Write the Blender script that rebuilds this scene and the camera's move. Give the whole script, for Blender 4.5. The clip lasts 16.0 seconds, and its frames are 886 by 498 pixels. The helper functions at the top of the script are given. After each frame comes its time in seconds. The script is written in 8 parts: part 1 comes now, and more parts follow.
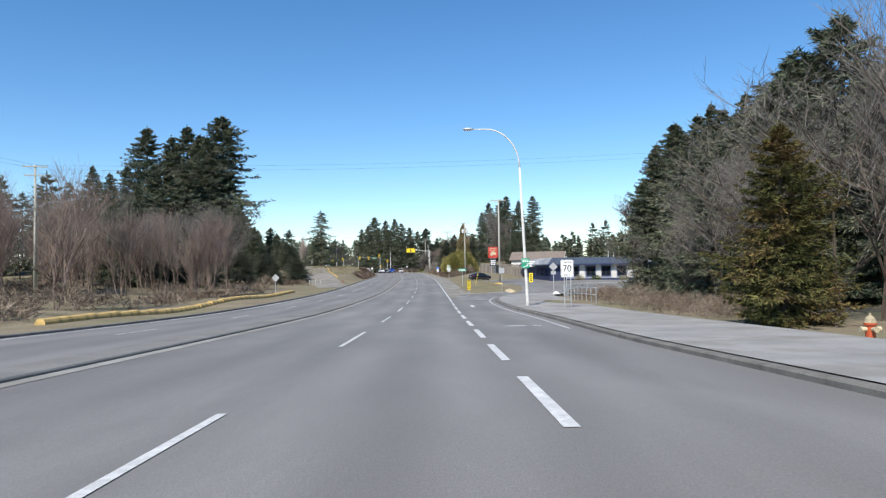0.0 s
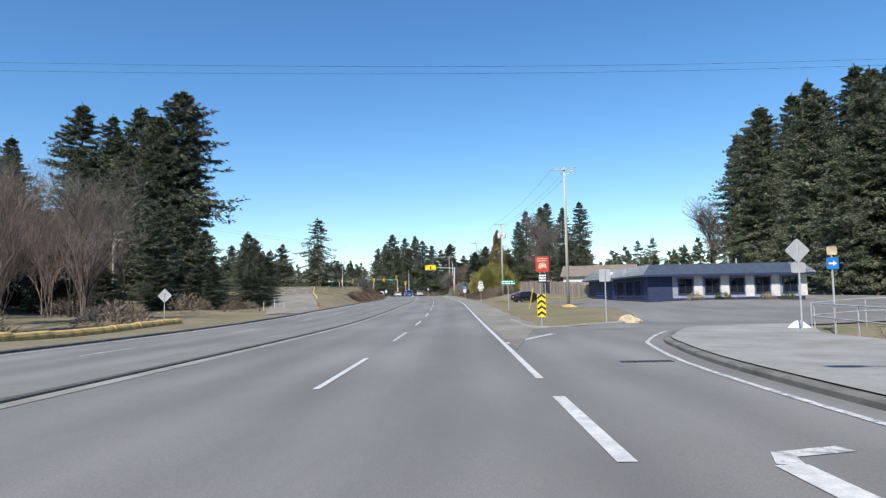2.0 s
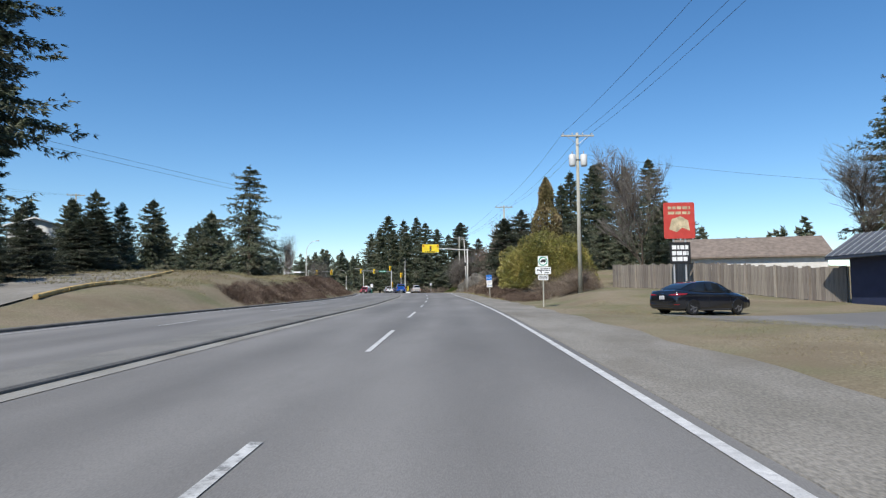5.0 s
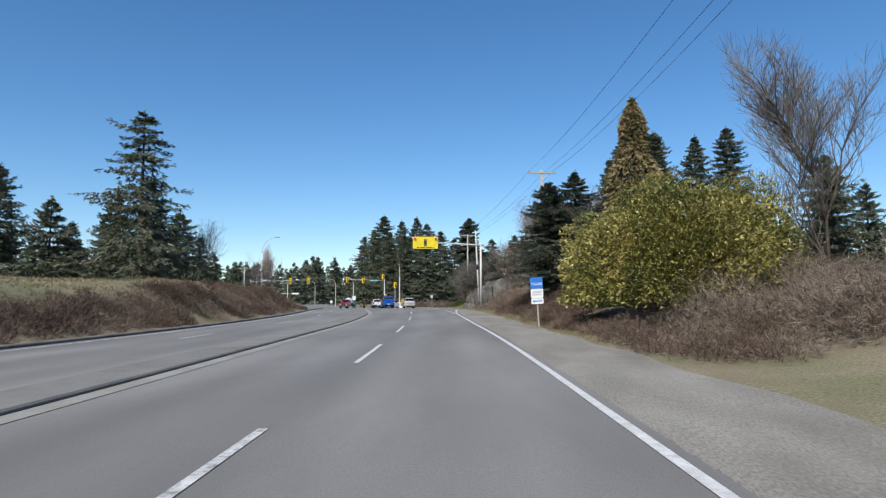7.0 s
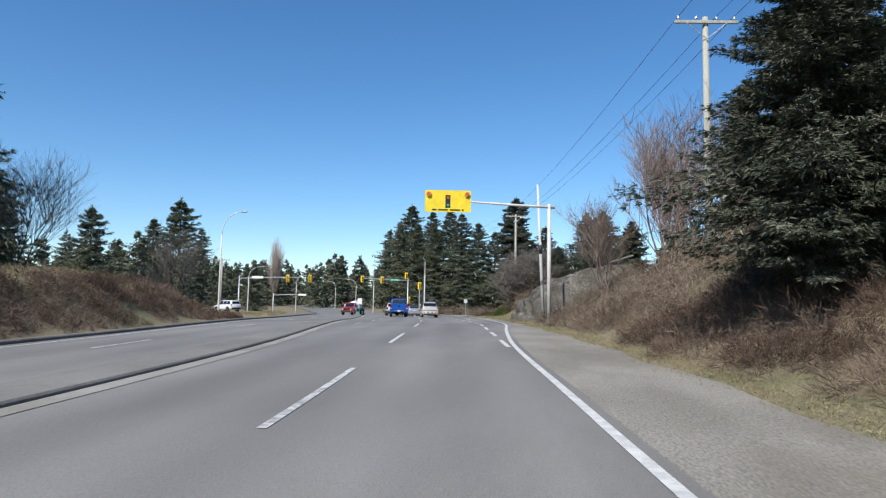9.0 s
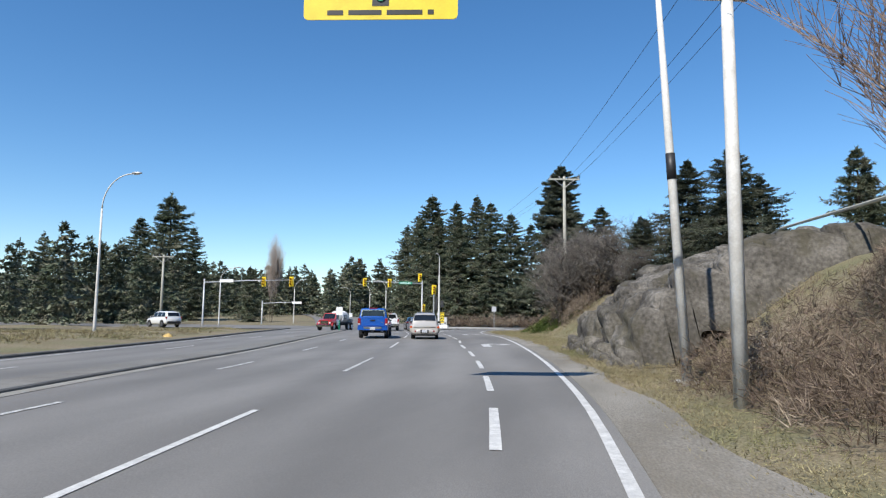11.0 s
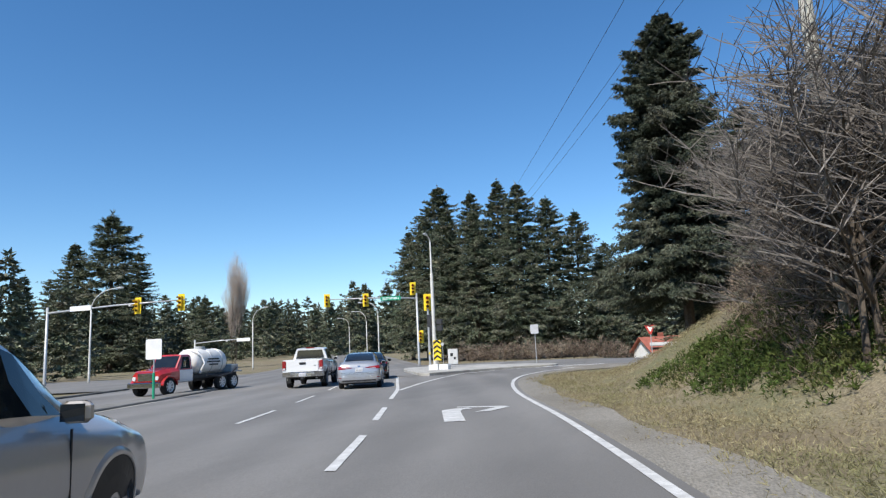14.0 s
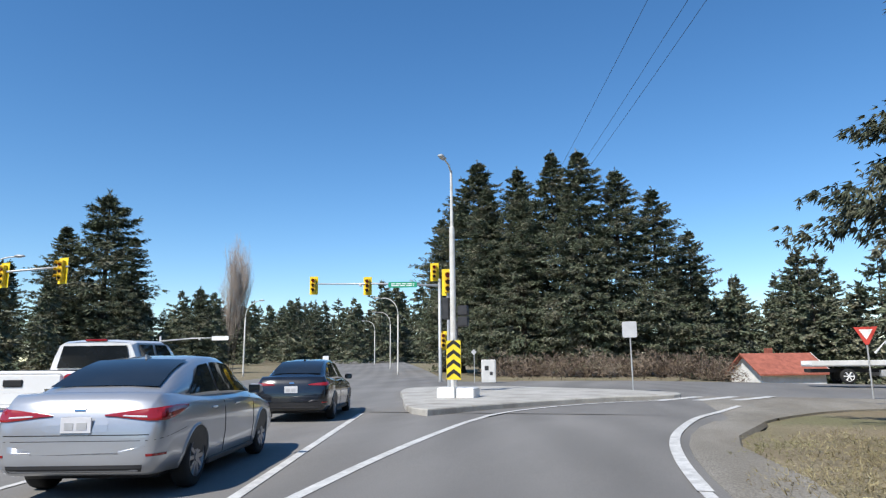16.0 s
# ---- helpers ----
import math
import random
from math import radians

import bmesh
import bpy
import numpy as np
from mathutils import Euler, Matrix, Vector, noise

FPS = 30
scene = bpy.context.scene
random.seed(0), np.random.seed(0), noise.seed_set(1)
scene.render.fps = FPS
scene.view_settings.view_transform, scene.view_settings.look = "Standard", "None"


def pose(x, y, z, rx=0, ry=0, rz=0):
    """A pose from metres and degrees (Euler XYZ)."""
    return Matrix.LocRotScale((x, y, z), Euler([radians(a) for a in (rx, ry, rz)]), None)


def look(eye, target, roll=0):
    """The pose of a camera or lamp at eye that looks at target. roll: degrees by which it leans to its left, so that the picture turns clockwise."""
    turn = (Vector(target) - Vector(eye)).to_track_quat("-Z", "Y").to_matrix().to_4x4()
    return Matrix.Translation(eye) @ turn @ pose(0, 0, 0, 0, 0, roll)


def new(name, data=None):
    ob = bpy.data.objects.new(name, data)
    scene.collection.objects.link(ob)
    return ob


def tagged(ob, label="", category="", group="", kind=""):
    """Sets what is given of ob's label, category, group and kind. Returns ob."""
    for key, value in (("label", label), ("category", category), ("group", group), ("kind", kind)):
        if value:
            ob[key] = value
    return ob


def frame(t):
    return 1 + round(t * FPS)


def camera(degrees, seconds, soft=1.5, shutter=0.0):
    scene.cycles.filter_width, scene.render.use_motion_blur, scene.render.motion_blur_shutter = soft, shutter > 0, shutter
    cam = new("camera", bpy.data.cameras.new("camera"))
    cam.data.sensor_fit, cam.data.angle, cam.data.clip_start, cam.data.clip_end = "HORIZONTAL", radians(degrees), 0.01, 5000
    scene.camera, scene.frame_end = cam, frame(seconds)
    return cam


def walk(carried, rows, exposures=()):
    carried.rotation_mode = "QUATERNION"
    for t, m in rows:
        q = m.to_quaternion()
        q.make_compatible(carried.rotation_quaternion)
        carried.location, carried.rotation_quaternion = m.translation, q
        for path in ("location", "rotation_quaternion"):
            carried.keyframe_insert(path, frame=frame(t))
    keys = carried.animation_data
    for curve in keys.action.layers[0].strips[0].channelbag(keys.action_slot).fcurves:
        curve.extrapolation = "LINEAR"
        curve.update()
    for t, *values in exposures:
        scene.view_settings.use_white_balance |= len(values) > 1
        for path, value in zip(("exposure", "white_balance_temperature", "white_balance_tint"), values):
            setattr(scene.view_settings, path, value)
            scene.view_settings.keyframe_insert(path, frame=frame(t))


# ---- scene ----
cam = camera(68.0, 16.0, soft=1.25)
PATH = [
    (0, 0.00, -0.00, 1.495, 0.00, 1.85, -0.94),
    (0.5, -0.07, 10.41, 1.156, 0.65, 2.08, -0.95),
    (1, -0.17, 20.88, 0.830, 1.89, 2.08, -0.80),
    (1.5, -0.29, 31.51, 0.445, 2.13, 3.23, -1.65),
    (2, -0.51, 42.09, 0.288, 2.23, 4.21, -1.15),
    (2.5, -0.77, 52.41, 0.190, 2.25, 3.99, -0.22),
    (3, -1.08, 62.51, 0.136, 2.27, 4.19, -0.65),
    (3.5, -1.43, 72.76, 0.125, 2.29, 3.61, -0.33),
    (4, -1.82, 82.98, 0.169, 2.81, 3.62, -0.49),
    (4.2, -1.95, 87.04, 0.180, 2.96, 3.64, -0.54),
    (6.3, -3.52, 126.84, 0.822, 3.19, 4.54, -0.30),
    (6.5, -3.62, 130.36, 0.860, 3.23, 4.56, -0.05),
    (7, -3.87, 139.10, 0.970, 3.64, 5.03, -0.14),
    (7.5, -4.27, 147.62, 1.061, 4.31, 5.12, 0.53),
    (8, -4.78, 155.91, 1.141, 5.44, 4.86, 0.24),
    (8.5, -5.28, 163.87, 1.229, 6.01, 5.38, 0.90),
    (9, -5.81, 171.71, 1.363, 7.03, 5.46, 0.99),
    (9.2, -6.00, 174.83, 1.411, 7.59, 5.35, 1.16),
    (11.3, -7.52, 203.57, 2.080, 11.25, 6.35, 0.28),
    (11.5, -7.74, 206.27, 2.055, 12.82, 6.66, 0.58),
    (12, -8.42, 213.04, 1.972, 15.08, 8.04, -0.05),
    (12.5, -9.28, 219.85, 2.006, 12.51, 8.41, 1.16),
    (13, -10.01, 226.42, 1.976, 11.94, 8.86, -0.85),
    (13.5, -10.88, 232.48, 2.012, 11.63, 9.07, -1.86),
    (14, -11.72, 238.28, 2.069, 12.36, 8.76, -2.76),
    (14.5, -12.77, 243.84, 2.094, 13.86, 9.58, -2.39),
    (15, -13.86, 249.04, 2.094, 15.10, 10.03, -2.64),
    (15.5, -14.84, 253.91, 2.070, 16.53, 10.90, -1.18),
    (16, -15.65, 258.51, 2.021, 16.18, 9.79, -0.67),
]


def aim(x, y, z, yaw, pitch, roll):
    """Pose of an eye at x, y, z from degrees: yaw to the left of +y, pitch up, roll."""
    a, b = radians(yaw), radians(pitch)
    return look((x, y, z), (x - math.sin(a) * math.cos(b), y + math.cos(a) * math.cos(b), z + math.sin(b)), roll)


walk(cam, [(t, aim(*row)) for t, *row in PATH], [(0, 0.27), (2.0, 0.28), (3.3, 0.03), (6.5, 0.03), (8.0, 0.08), (9.0, 0.16), (11.5, 0.22), (16.0, 0.24)])

# ---- light ----
SUN = Vector((-0.32, -0.80, 0.95)).normalized()
world = bpy.data.worlds.new("sky")
scene.world = world
world.use_nodes = True
wn = world.node_tree.nodes
sky = wn.new("ShaderNodeTexSky")
sky.sky_type = "NISHITA"
sky.sun_disc = False
sky.sun_elevation = math.asin(SUN.z)
sky.sun_rotation = math.atan2(SUN.x, SUN.y)
sky.altitude, sky.air_density, sky.dust_density, sky.ozone_density = 400, 1.0, 0.0, 3.5
wn["Background"].inputs[1].default_value = 0.138
tone = wn.new("ShaderNodeHueSaturation")
tone.inputs["Saturation"].default_value = 1.22
world.node_tree.links.new(sky.outputs[0], tone.inputs["Color"])
world.node_tree.links.new(tone.outputs[0], wn["Background"].inputs[0])
lamp = bpy.data.lights.new("sun", "SUN")
lamp.energy, lamp.angle, lamp.color = 5.0, radians(0.53), (1.0, 0.95, 0.87)
sun = new("sun", lamp)
sun.matrix_world = look(SUN * 100, (0, 0, 0))

# ---- materials ----


def material(name, colors, scale=3.0, rough=0.8, metal=0.0, bump=0.0, fine=60.0, fine_mix=0.25, spread=(0.35, 0.65), vary=0.0, coat=0.0, spec=0.5, stretch=(1, 1, 1), trans=0.0, dirt=None, dirt_scale=0.6, island=0.0):
    """A surface of two or three colours mixed by a coarse noise, with fine grain, bump and wear."""
    m = bpy.data.materials.new(name)
    m.use_nodes = True
    n, ln = m.node_tree.nodes, m.node_tree.links
    b = n["Principled BSDF"]
    tc = n.new("ShaderNodeTexCoord")
    mp = n.new("ShaderNodeMapping")
    mp.inputs["Scale"].default_value = stretch
    ln.new(tc.outputs["Object"], mp.inputs[0])
    big = n.new("ShaderNodeTexNoise")
    big.inputs["Scale"].default_value, big.inputs["Detail"].default_value = scale, 5
    ln.new(mp.outputs[0], big.inputs["Vector"])
    ramp = n.new("ShaderNodeValToRGB")
    els = ramp.color_ramp.elements
    els[0].position, els[1].position = spread
    els[0].color, els[1].color = (*colors[0], 1), (*colors[-1], 1)
    if len(colors) == 3:
        e = els.new(sum(spread) / 2)
        e.color = (*colors[1], 1)
    ln.new(big.outputs["Fac"], ramp.inputs[0])
    color = ramp.outputs[0]
    small = n.new("ShaderNodeTexNoise")
    small.inputs["Scale"].default_value, small.inputs["Detail"].default_value = fine, 3
    ln.new(mp.outputs[0], small.inputs["Vector"])
    if fine_mix:
        mr = n.new("ShaderNodeMapRange")
        mr.inputs["From Min"].default_value, mr.inputs["From Max"].default_value = 0.3, 0.7
        mr.inputs["To Min"].default_value, mr.inputs["To Max"].default_value = 1 - fine_mix, 1 + fine_mix
        ln.new(small.outputs["Fac"], mr.inputs["Value"])
        hs = n.new("ShaderNodeHueSaturation")
        ln.new(mr.outputs[0], hs.inputs["Value"])
        ln.new(color, hs.inputs["Color"])
        color = hs.outputs[0]
    if vary or island:
        if island:
            src = n.new("ShaderNodeNewGeometry").outputs["Random Per Island"]
        else:
            src = n.new("ShaderNodeObjectInfo").outputs["Random"]
        k = vary or island
        mv = n.new("ShaderNodeMapRange")
        mv.inputs["To Min"].default_value, mv.inputs["To Max"].default_value = 1 - k, 1 + k
        ln.new(src, mv.inputs["Value"])
        mh = n.new("ShaderNodeMapRange")
        mh.inputs["To Min"].default_value, mh.inputs["To Max"].default_value = 0.5 - 0.03 * k, 0.5 + 0.04 * k
        ln.new(src, mh.inputs["Value"])
        hv = n.new("ShaderNodeHueSaturation")
        ln.new(mv.outputs[0], hv.inputs["Value"])
        ln.new(mh.outputs[0], hv.inputs["Hue"])
        ln.new(color, hv.inputs["Color"])
        color = hv.outputs[0]
    if dirt:
        dn = n.new("ShaderNodeTexNoise")
        dn.inputs["Scale"].default_value, dn.inputs["Detail"].default_value, dn.inputs["Roughness"].default_value = dirt_scale, 8, 0.7
        ln.new(mp.outputs[0], dn.inputs["Vector"])
        dr = n.new("ShaderNodeMapRange")
        dr.inputs["From Min"].default_value, dr.inputs["From Max"].default_value = 0.48, 0.62
        dr.inputs["To Max"].default_value = dirt[3]
        ln.new(dn.outputs["Fac"], dr.inputs["Value"])
        mx = n.new("ShaderNodeMix")
        mx.data_type = "RGBA"
        ln.new(dr.outputs[0], mx.inputs["Factor"])
        ln.new(color, mx.inputs[6])
        mx.inputs[7].default_value = (*dirt[:3], 1)
        color = mx.outputs[2]
    ln.new(color, b.inputs["Base Color"])
    b.inputs["Roughness"].default_value, b.inputs["Metallic"].default_value = rough, metal
    b.inputs["Specular IOR Level"].default_value = spec
    b.inputs["Coat Weight"].default_value = coat
    b.inputs["Coat Roughness"].default_value = 0.04
    b.inputs["Transmission Weight"].default_value = trans
    if bump:
        bp = n.new("ShaderNodeBump")
        bp.inputs["Strength"].default_value, bp.inputs["Distance"].default_value = bump, 0.02
        ln.new(small.outputs["Fac"], bp.inputs["Height"])
        ln.new(bp.outputs[0], b.inputs["Normal"])
    return m


M = {}
M["asphalt"] = material("asphalt", [(0.157, 0.15, 0.139), (0.185, 0.177, 0.165), (0.215, 0.206, 0.192)], 0.35, 0.85, bump=0.12, fine=110, fine_mix=0.16, dirt=(0.128, 0.123, 0.115, 0.5), dirt_scale=0.16, stretch=(1, 0.25, 1))
M["carriageway"] = M["asphalt"].copy()
M["carriageway"].name = "carriageway"
rn, rl = M["carriageway"].node_tree.nodes, M["carriageway"].node_tree.links
across = rn.new("ShaderNodeAttribute")
across.attribute_name = "across"
turns = rn.new("ShaderNodeMath")
turns.operation, turns.inputs[1].default_value = "MULTIPLY", 4 * math.pi
rl.new(across.outputs["Fac"], turns.inputs[0])
wave_x = rn.new("ShaderNodeMath")
wave_x.operation = "COSINE"
rl.new(turns.outputs[0], wave_x.inputs[0])
track = rn.new("ShaderNodeMapRange")
track.inputs["From Min"].default_value, track.inputs["To Min"].default_value, track.inputs["To Max"].default_value = -1.0, 1.07, 0.92
rl.new(wave_x.outputs[0], track.inputs["Value"])
worn = rn.new("ShaderNodeHueSaturation")
old = rn["Principled BSDF"].inputs["Base Color"].links[0].from_socket
rl.new(track.outputs[0], worn.inputs["Value"])
rl.new(old, worn.inputs["Color"])
rl.new(worn.outputs[0], rn["Principled BSDF"].inputs["Base Color"])
M["kerb"] = material("kerb", [(0.13, 0.122, 0.105), (0.2, 0.188, 0.165)], 1.2, 0.9, bump=0.4, fine=45, fine_mix=0.2, dirt=(0.08, 0.072, 0.06, 0.7), dirt_scale=0.9)
M["median"] = material("median", [(0.17, 0.165, 0.15), (0.23, 0.22, 0.2)], 0.8, 0.9, bump=0.5, fine=50, fine_mix=0.2, dirt=(0.11, 0.10, 0.085, 0.6), dirt_scale=0.4)
M["gravel"] = material("gravel", [(0.2, 0.185, 0.155), (0.27, 0.25, 0.215)], 0.7, 0.95, bump=0.9, fine=38, fine_mix=0.3, dirt=(0.15, 0.13, 0.10, 0.6), dirt_scale=0.3, stretch=(1, 0.4, 1))
M["concrete"] = material("concrete", [(0.36, 0.35, 0.32), (0.46, 0.445, 0.41)], 1.2, 0.88, bump=0.3, fine=45, fine_mix=0.12, dirt=(0.24, 0.22, 0.19, 0.6), dirt_scale=0.9)
M["gutter"] = material("gutter", [(0.24, 0.23, 0.2), (0.31, 0.3, 0.27)], 0.8, 0.9, bump=0.4, fine=45, fine_mix=0.15, dirt=(0.19, 0.17, 0.14, 0.6), dirt_scale=0.5)
M["sidewalk"] = material("sidewalk", [(0.24, 0.235, 0.22), (0.32, 0.31, 0.29)], 0.6, 0.9, bump=0.3, fine=45, fine_mix=0.14, dirt=(0.18, 0.16, 0.13, 0.6), dirt_scale=0.5)
M["grass"] = material("grass", [(0.238, 0.198, 0.138), (0.214, 0.186, 0.122), (0.17, 0.164, 0.094)], 0.3, 0.95, bump=1.0, fine=22, fine_mix=0.4, dirt=(0.185, 0.145, 0.1, 0.7), dirt_scale=0.22, spec=0.1)
M["paint"] = material("paint", [(0.5, 0.495, 0.475), (0.66, 0.655, 0.63)], 4.0, 0.7, bump=0.3, fine=60, fine_mix=0.1, dirt=(0.35, 0.35, 0.34, 0.5), dirt_scale=9.0)
M["paint_worn"] = material("paint_worn", [(0.45, 0.45, 0.43), (0.62, 0.62, 0.6)], 4.0, 0.7, bump=0.3, fine=60, fine_mix=0.1, dirt=(0.18, 0.178, 0.17, 0.95), dirt_scale=7.0)
M["needles"] = material("needles", [(0.08, 0.1, 0.06), (0.125, 0.14, 0.088), (0.2, 0.19, 0.135)], 0.45, 0.7, fine=6, fine_mix=0.35, island=0.5, spec=0.3)
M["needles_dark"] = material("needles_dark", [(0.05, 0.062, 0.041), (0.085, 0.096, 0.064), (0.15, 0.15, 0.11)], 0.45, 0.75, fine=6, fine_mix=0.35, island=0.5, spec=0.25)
M["cedar"] = material("cedar", [(0.05, 0.058, 0.018), (0.10, 0.09, 0.03), (0.15, 0.095, 0.04)], 0.6, 0.8, fine=8, fine_mix=0.35, island=0.45, spec=0.2)
M["laurel"] = material("laurel", [(0.085, 0.095, 0.024), (0.21, 0.19, 0.048), (0.38, 0.31, 0.095)], 0.5, 0.4, fine=5, fine_mix=0.3, island=0.5, spec=0.5)
M["ivy"] = material("ivy", [(0.1, 0.085, 0.03), (0.17, 0.13, 0.05), (0.24, 0.175, 0.085)], 0.7, 0.6, fine=5, fine_mix=0.3, island=0.5)
M["brush"] = material("brush", [(0.12, 0.088, 0.066), (0.19, 0.145, 0.112), (0.27, 0.215, 0.168)], 0.5, 0.9, fine=6, fine_mix=0.3, island=0.5, spec=0.2)
M["brush_red"] = material("brush_red", [(0.075, 0.05, 0.038), (0.13, 0.09, 0.07), (0.21, 0.155, 0.12)], 0.5, 0.9, fine=6, fine_mix=0.3, island=0.5, spec=0.2)
M["brush_green"] = material("brush_green", [(0.034, 0.055, 0.013), (0.068, 0.092, 0.02), (0.095, 0.092, 0.035)], 0.5, 0.8, fine=6, fine_mix=0.3, island=0.45, spec=0.2)
M["dry_grass"] = material("dry_grass", [(0.23, 0.19, 0.11), (0.27, 0.23, 0.135), (0.18, 0.172, 0.085)], 0.4, 0.9, fine=6, fine_mix=0.25, island=0.4, spec=0.2)
M["bark"] = material("bark", [(0.07, 0.055, 0.042), (0.12, 0.1, 0.08)], 3, 0.95, bump=0.8, fine=25, fine_mix=0.3, stretch=(1, 1, 0.25), spec=0.1)
M["twig"] = material("twig", [(0.125, 0.11, 0.098), (0.2, 0.18, 0.16)], 1.0, 0.9, fine=8, fine_mix=0.25, island=0.35, spec=0.15)
M["twig_red"] = material("twig_red", [(0.17, 0.125, 0.105), (0.26, 0.2, 0.17)], 1.0, 0.9, fine=8, fine_mix=0.25, island=0.35, spec=0.15)
M["twig_pale"] = material("twig_pale", [(0.32, 0.26, 0.22), (0.44, 0.37, 0.32)], 1.0, 0.9, fine=8, fine_mix=0.25, island=0.35, spec=0.15)
M["pole_wood"] = material("pole_wood", [(0.36, 0.35, 0.29), (0.48, 0.46, 0.39)], 2, 0.9, bump=0.5, fine=30, fine_mix=0.2, stretch=(3, 3, 0.15))
M["board"] = material("board", [(0.2, 0.17, 0.14), (0.3, 0.265, 0.225)], 2, 0.9, bump=0.5, fine=30, fine_mix=0.2, stretch=(4, 4, 0.2), vary=0.25)
M["steel"] = material("steel", [(0.42, 0.43, 0.43), (0.52, 0.53, 0.53)], 3, 0.45, metal=0.35, fine=30, fine_mix=0.08)
M["pale_post"] = material("pale_post", [(0.58, 0.57, 0.53), (0.68, 0.67, 0.63)], 2, 0.7, fine=30, fine_mix=0.08, dirt=(0.36, 0.33, 0.28, 0.4), dirt_scale=1.4)
M["dark_metal"] = material("dark_metal", [(0.03, 0.03, 0.032), (0.05, 0.05, 0.052)], 5, 0.5, metal=0.3, fine=40, fine_mix=0.1)
M["rock"] = material("rock", [(0.062, 0.056, 0.048), (0.11, 0.101, 0.088), (0.175, 0.161, 0.142)], 0.8, 0.92, bump=1.0, fine=9, fine_mix=0.4, dirt=(0.075, 0.068, 0.045, 0.75), dirt_scale=0.6, spec=0.2)


def plain(name, color, rough=0.5, metal=0.0, coat=0.0, spec=0.5, grime=0.08):
    c2 = tuple(min(1, v * (1 + grime) + 0.004) for v in color)
    c1 = tuple(v * (1 - grime) for v in color)
    return material(name, [c1, c2], 2.0, rough, metal, fine=25, fine_mix=grime * 0.5, coat=coat, spec=spec)


for nm, col, kw in [
    ("white_sign", (0.78, 0.78, 0.76), {}), ("black", (0.012, 0.012, 0.012), {}), ("sign_yellow", (0.8, 0.6, 0.02), {}),
    ("signal_yellow", (0.75, 0.46, 0.01), {}), ("sign_green", (0.01, 0.3, 0.16), {}), ("sign_blue", (0.02, 0.17, 0.55), {}),
    ("sign_red", (0.5, 0.05, 0.035), {}), ("sign_back", (0.5, 0.5, 0.5), dict(metal=0.4)), ("hydrant_red", (0.5, 0.09, 0.03), {}), ("cream", (0.5, 0.41, 0.26), dict(rough=0.85, grime=0.3)),
    ("barrier_yellow", (0.5, 0.34, 0.12), dict(rough=0.8, grime=0.3)), ("blue_wall", (0.022, 0.032, 0.08), dict(rough=0.7)), ("pale_wall", (0.27, 0.29, 0.36), dict(rough=0.8)),
    ("stucco", (0.62, 0.6, 0.56), dict(rough=0.85)), ("roof_grey", (0.10, 0.108, 0.125), dict(rough=0.6, grime=0.2)), ("roof_blue", (0.05, 0.066, 0.095), dict(rough=0.45, grime=0.15)), ("roof_red", (0.32, 0.1, 0.065), dict(rough=0.8, grime=0.2)),
    ("roof_brown", (0.2, 0.16, 0.13), dict(rough=0.9, grime=0.2)),
    ("blue_paint", (0.003, 0.085, 0.4), dict(rough=0.32, metal=0.15, coat=1.0, grime=0.03)), ("white_paint", (0.75, 0.75, 0.74), dict(rough=0.3, coat=1.0, grime=0.02)), ("beige_paint", (0.52, 0.48, 0.43), dict(rough=0.3, metal=0.2, coat=1.0, grime=0.02)),
    ("silver_paint", (0.42, 0.43, 0.45), dict(rough=0.28, metal=0.5, coat=1.0, grime=0.02)), ("black_paint", (0.008, 0.009, 0.012), dict(rough=0.2, coat=1.0)), ("red_paint", (0.42, 0.02, 0.02), dict(rough=0.3, coat=1.0)),
    ("slate_paint", (0.06, 0.085, 0.12), dict(rough=0.3, metal=0.3, coat=1.0)), ("tank_white", (0.72, 0.71, 0.68), dict(rough=0.5)), ("rubber", (0.014, 0.014, 0.014), dict(rough=0.9, grime=0.2)), ("rim", (0.28, 0.28, 0.29), dict(rough=0.3, metal=0.8)),
    ("chrome", (0.6, 0.6, 0.6), dict(rough=0.12, metal=1.0)), ("dark_plastic", (0.025, 0.025, 0.027), dict(rough=0.6)), ("window_glass", (0.012, 0.015, 0.018), dict(rough=0.04, spec=0.6)), ("tail_red", (0.26, 0.008, 0.01), dict(rough=0.15, coat=0.6)), ("tail_orange", (0.55, 0.09, 0.02), dict(rough=0.15, coat=0.6)), ("lens_clear", (0.6, 0.6, 0.6), dict(rough=0.1, coat=0.6)), ("plate", (0.6, 0.6, 0.62), {}), ("dark_lens", (0.05, 0.02, 0.01), dict(rough=0.2)), ("cabinet_white", (0.6, 0.6, 0.58), {}), ("wire", (0.02, 0.02, 0.02), {}), ("ceramic", (0.3, 0.3, 0.32), dict(rough=0.3)), ("trim_blue", (0.02, 0.035, 0.1), dict(rough=0.6))]:
    M[nm] = plain(nm, col, **kw)

# ---- mesh tools ----


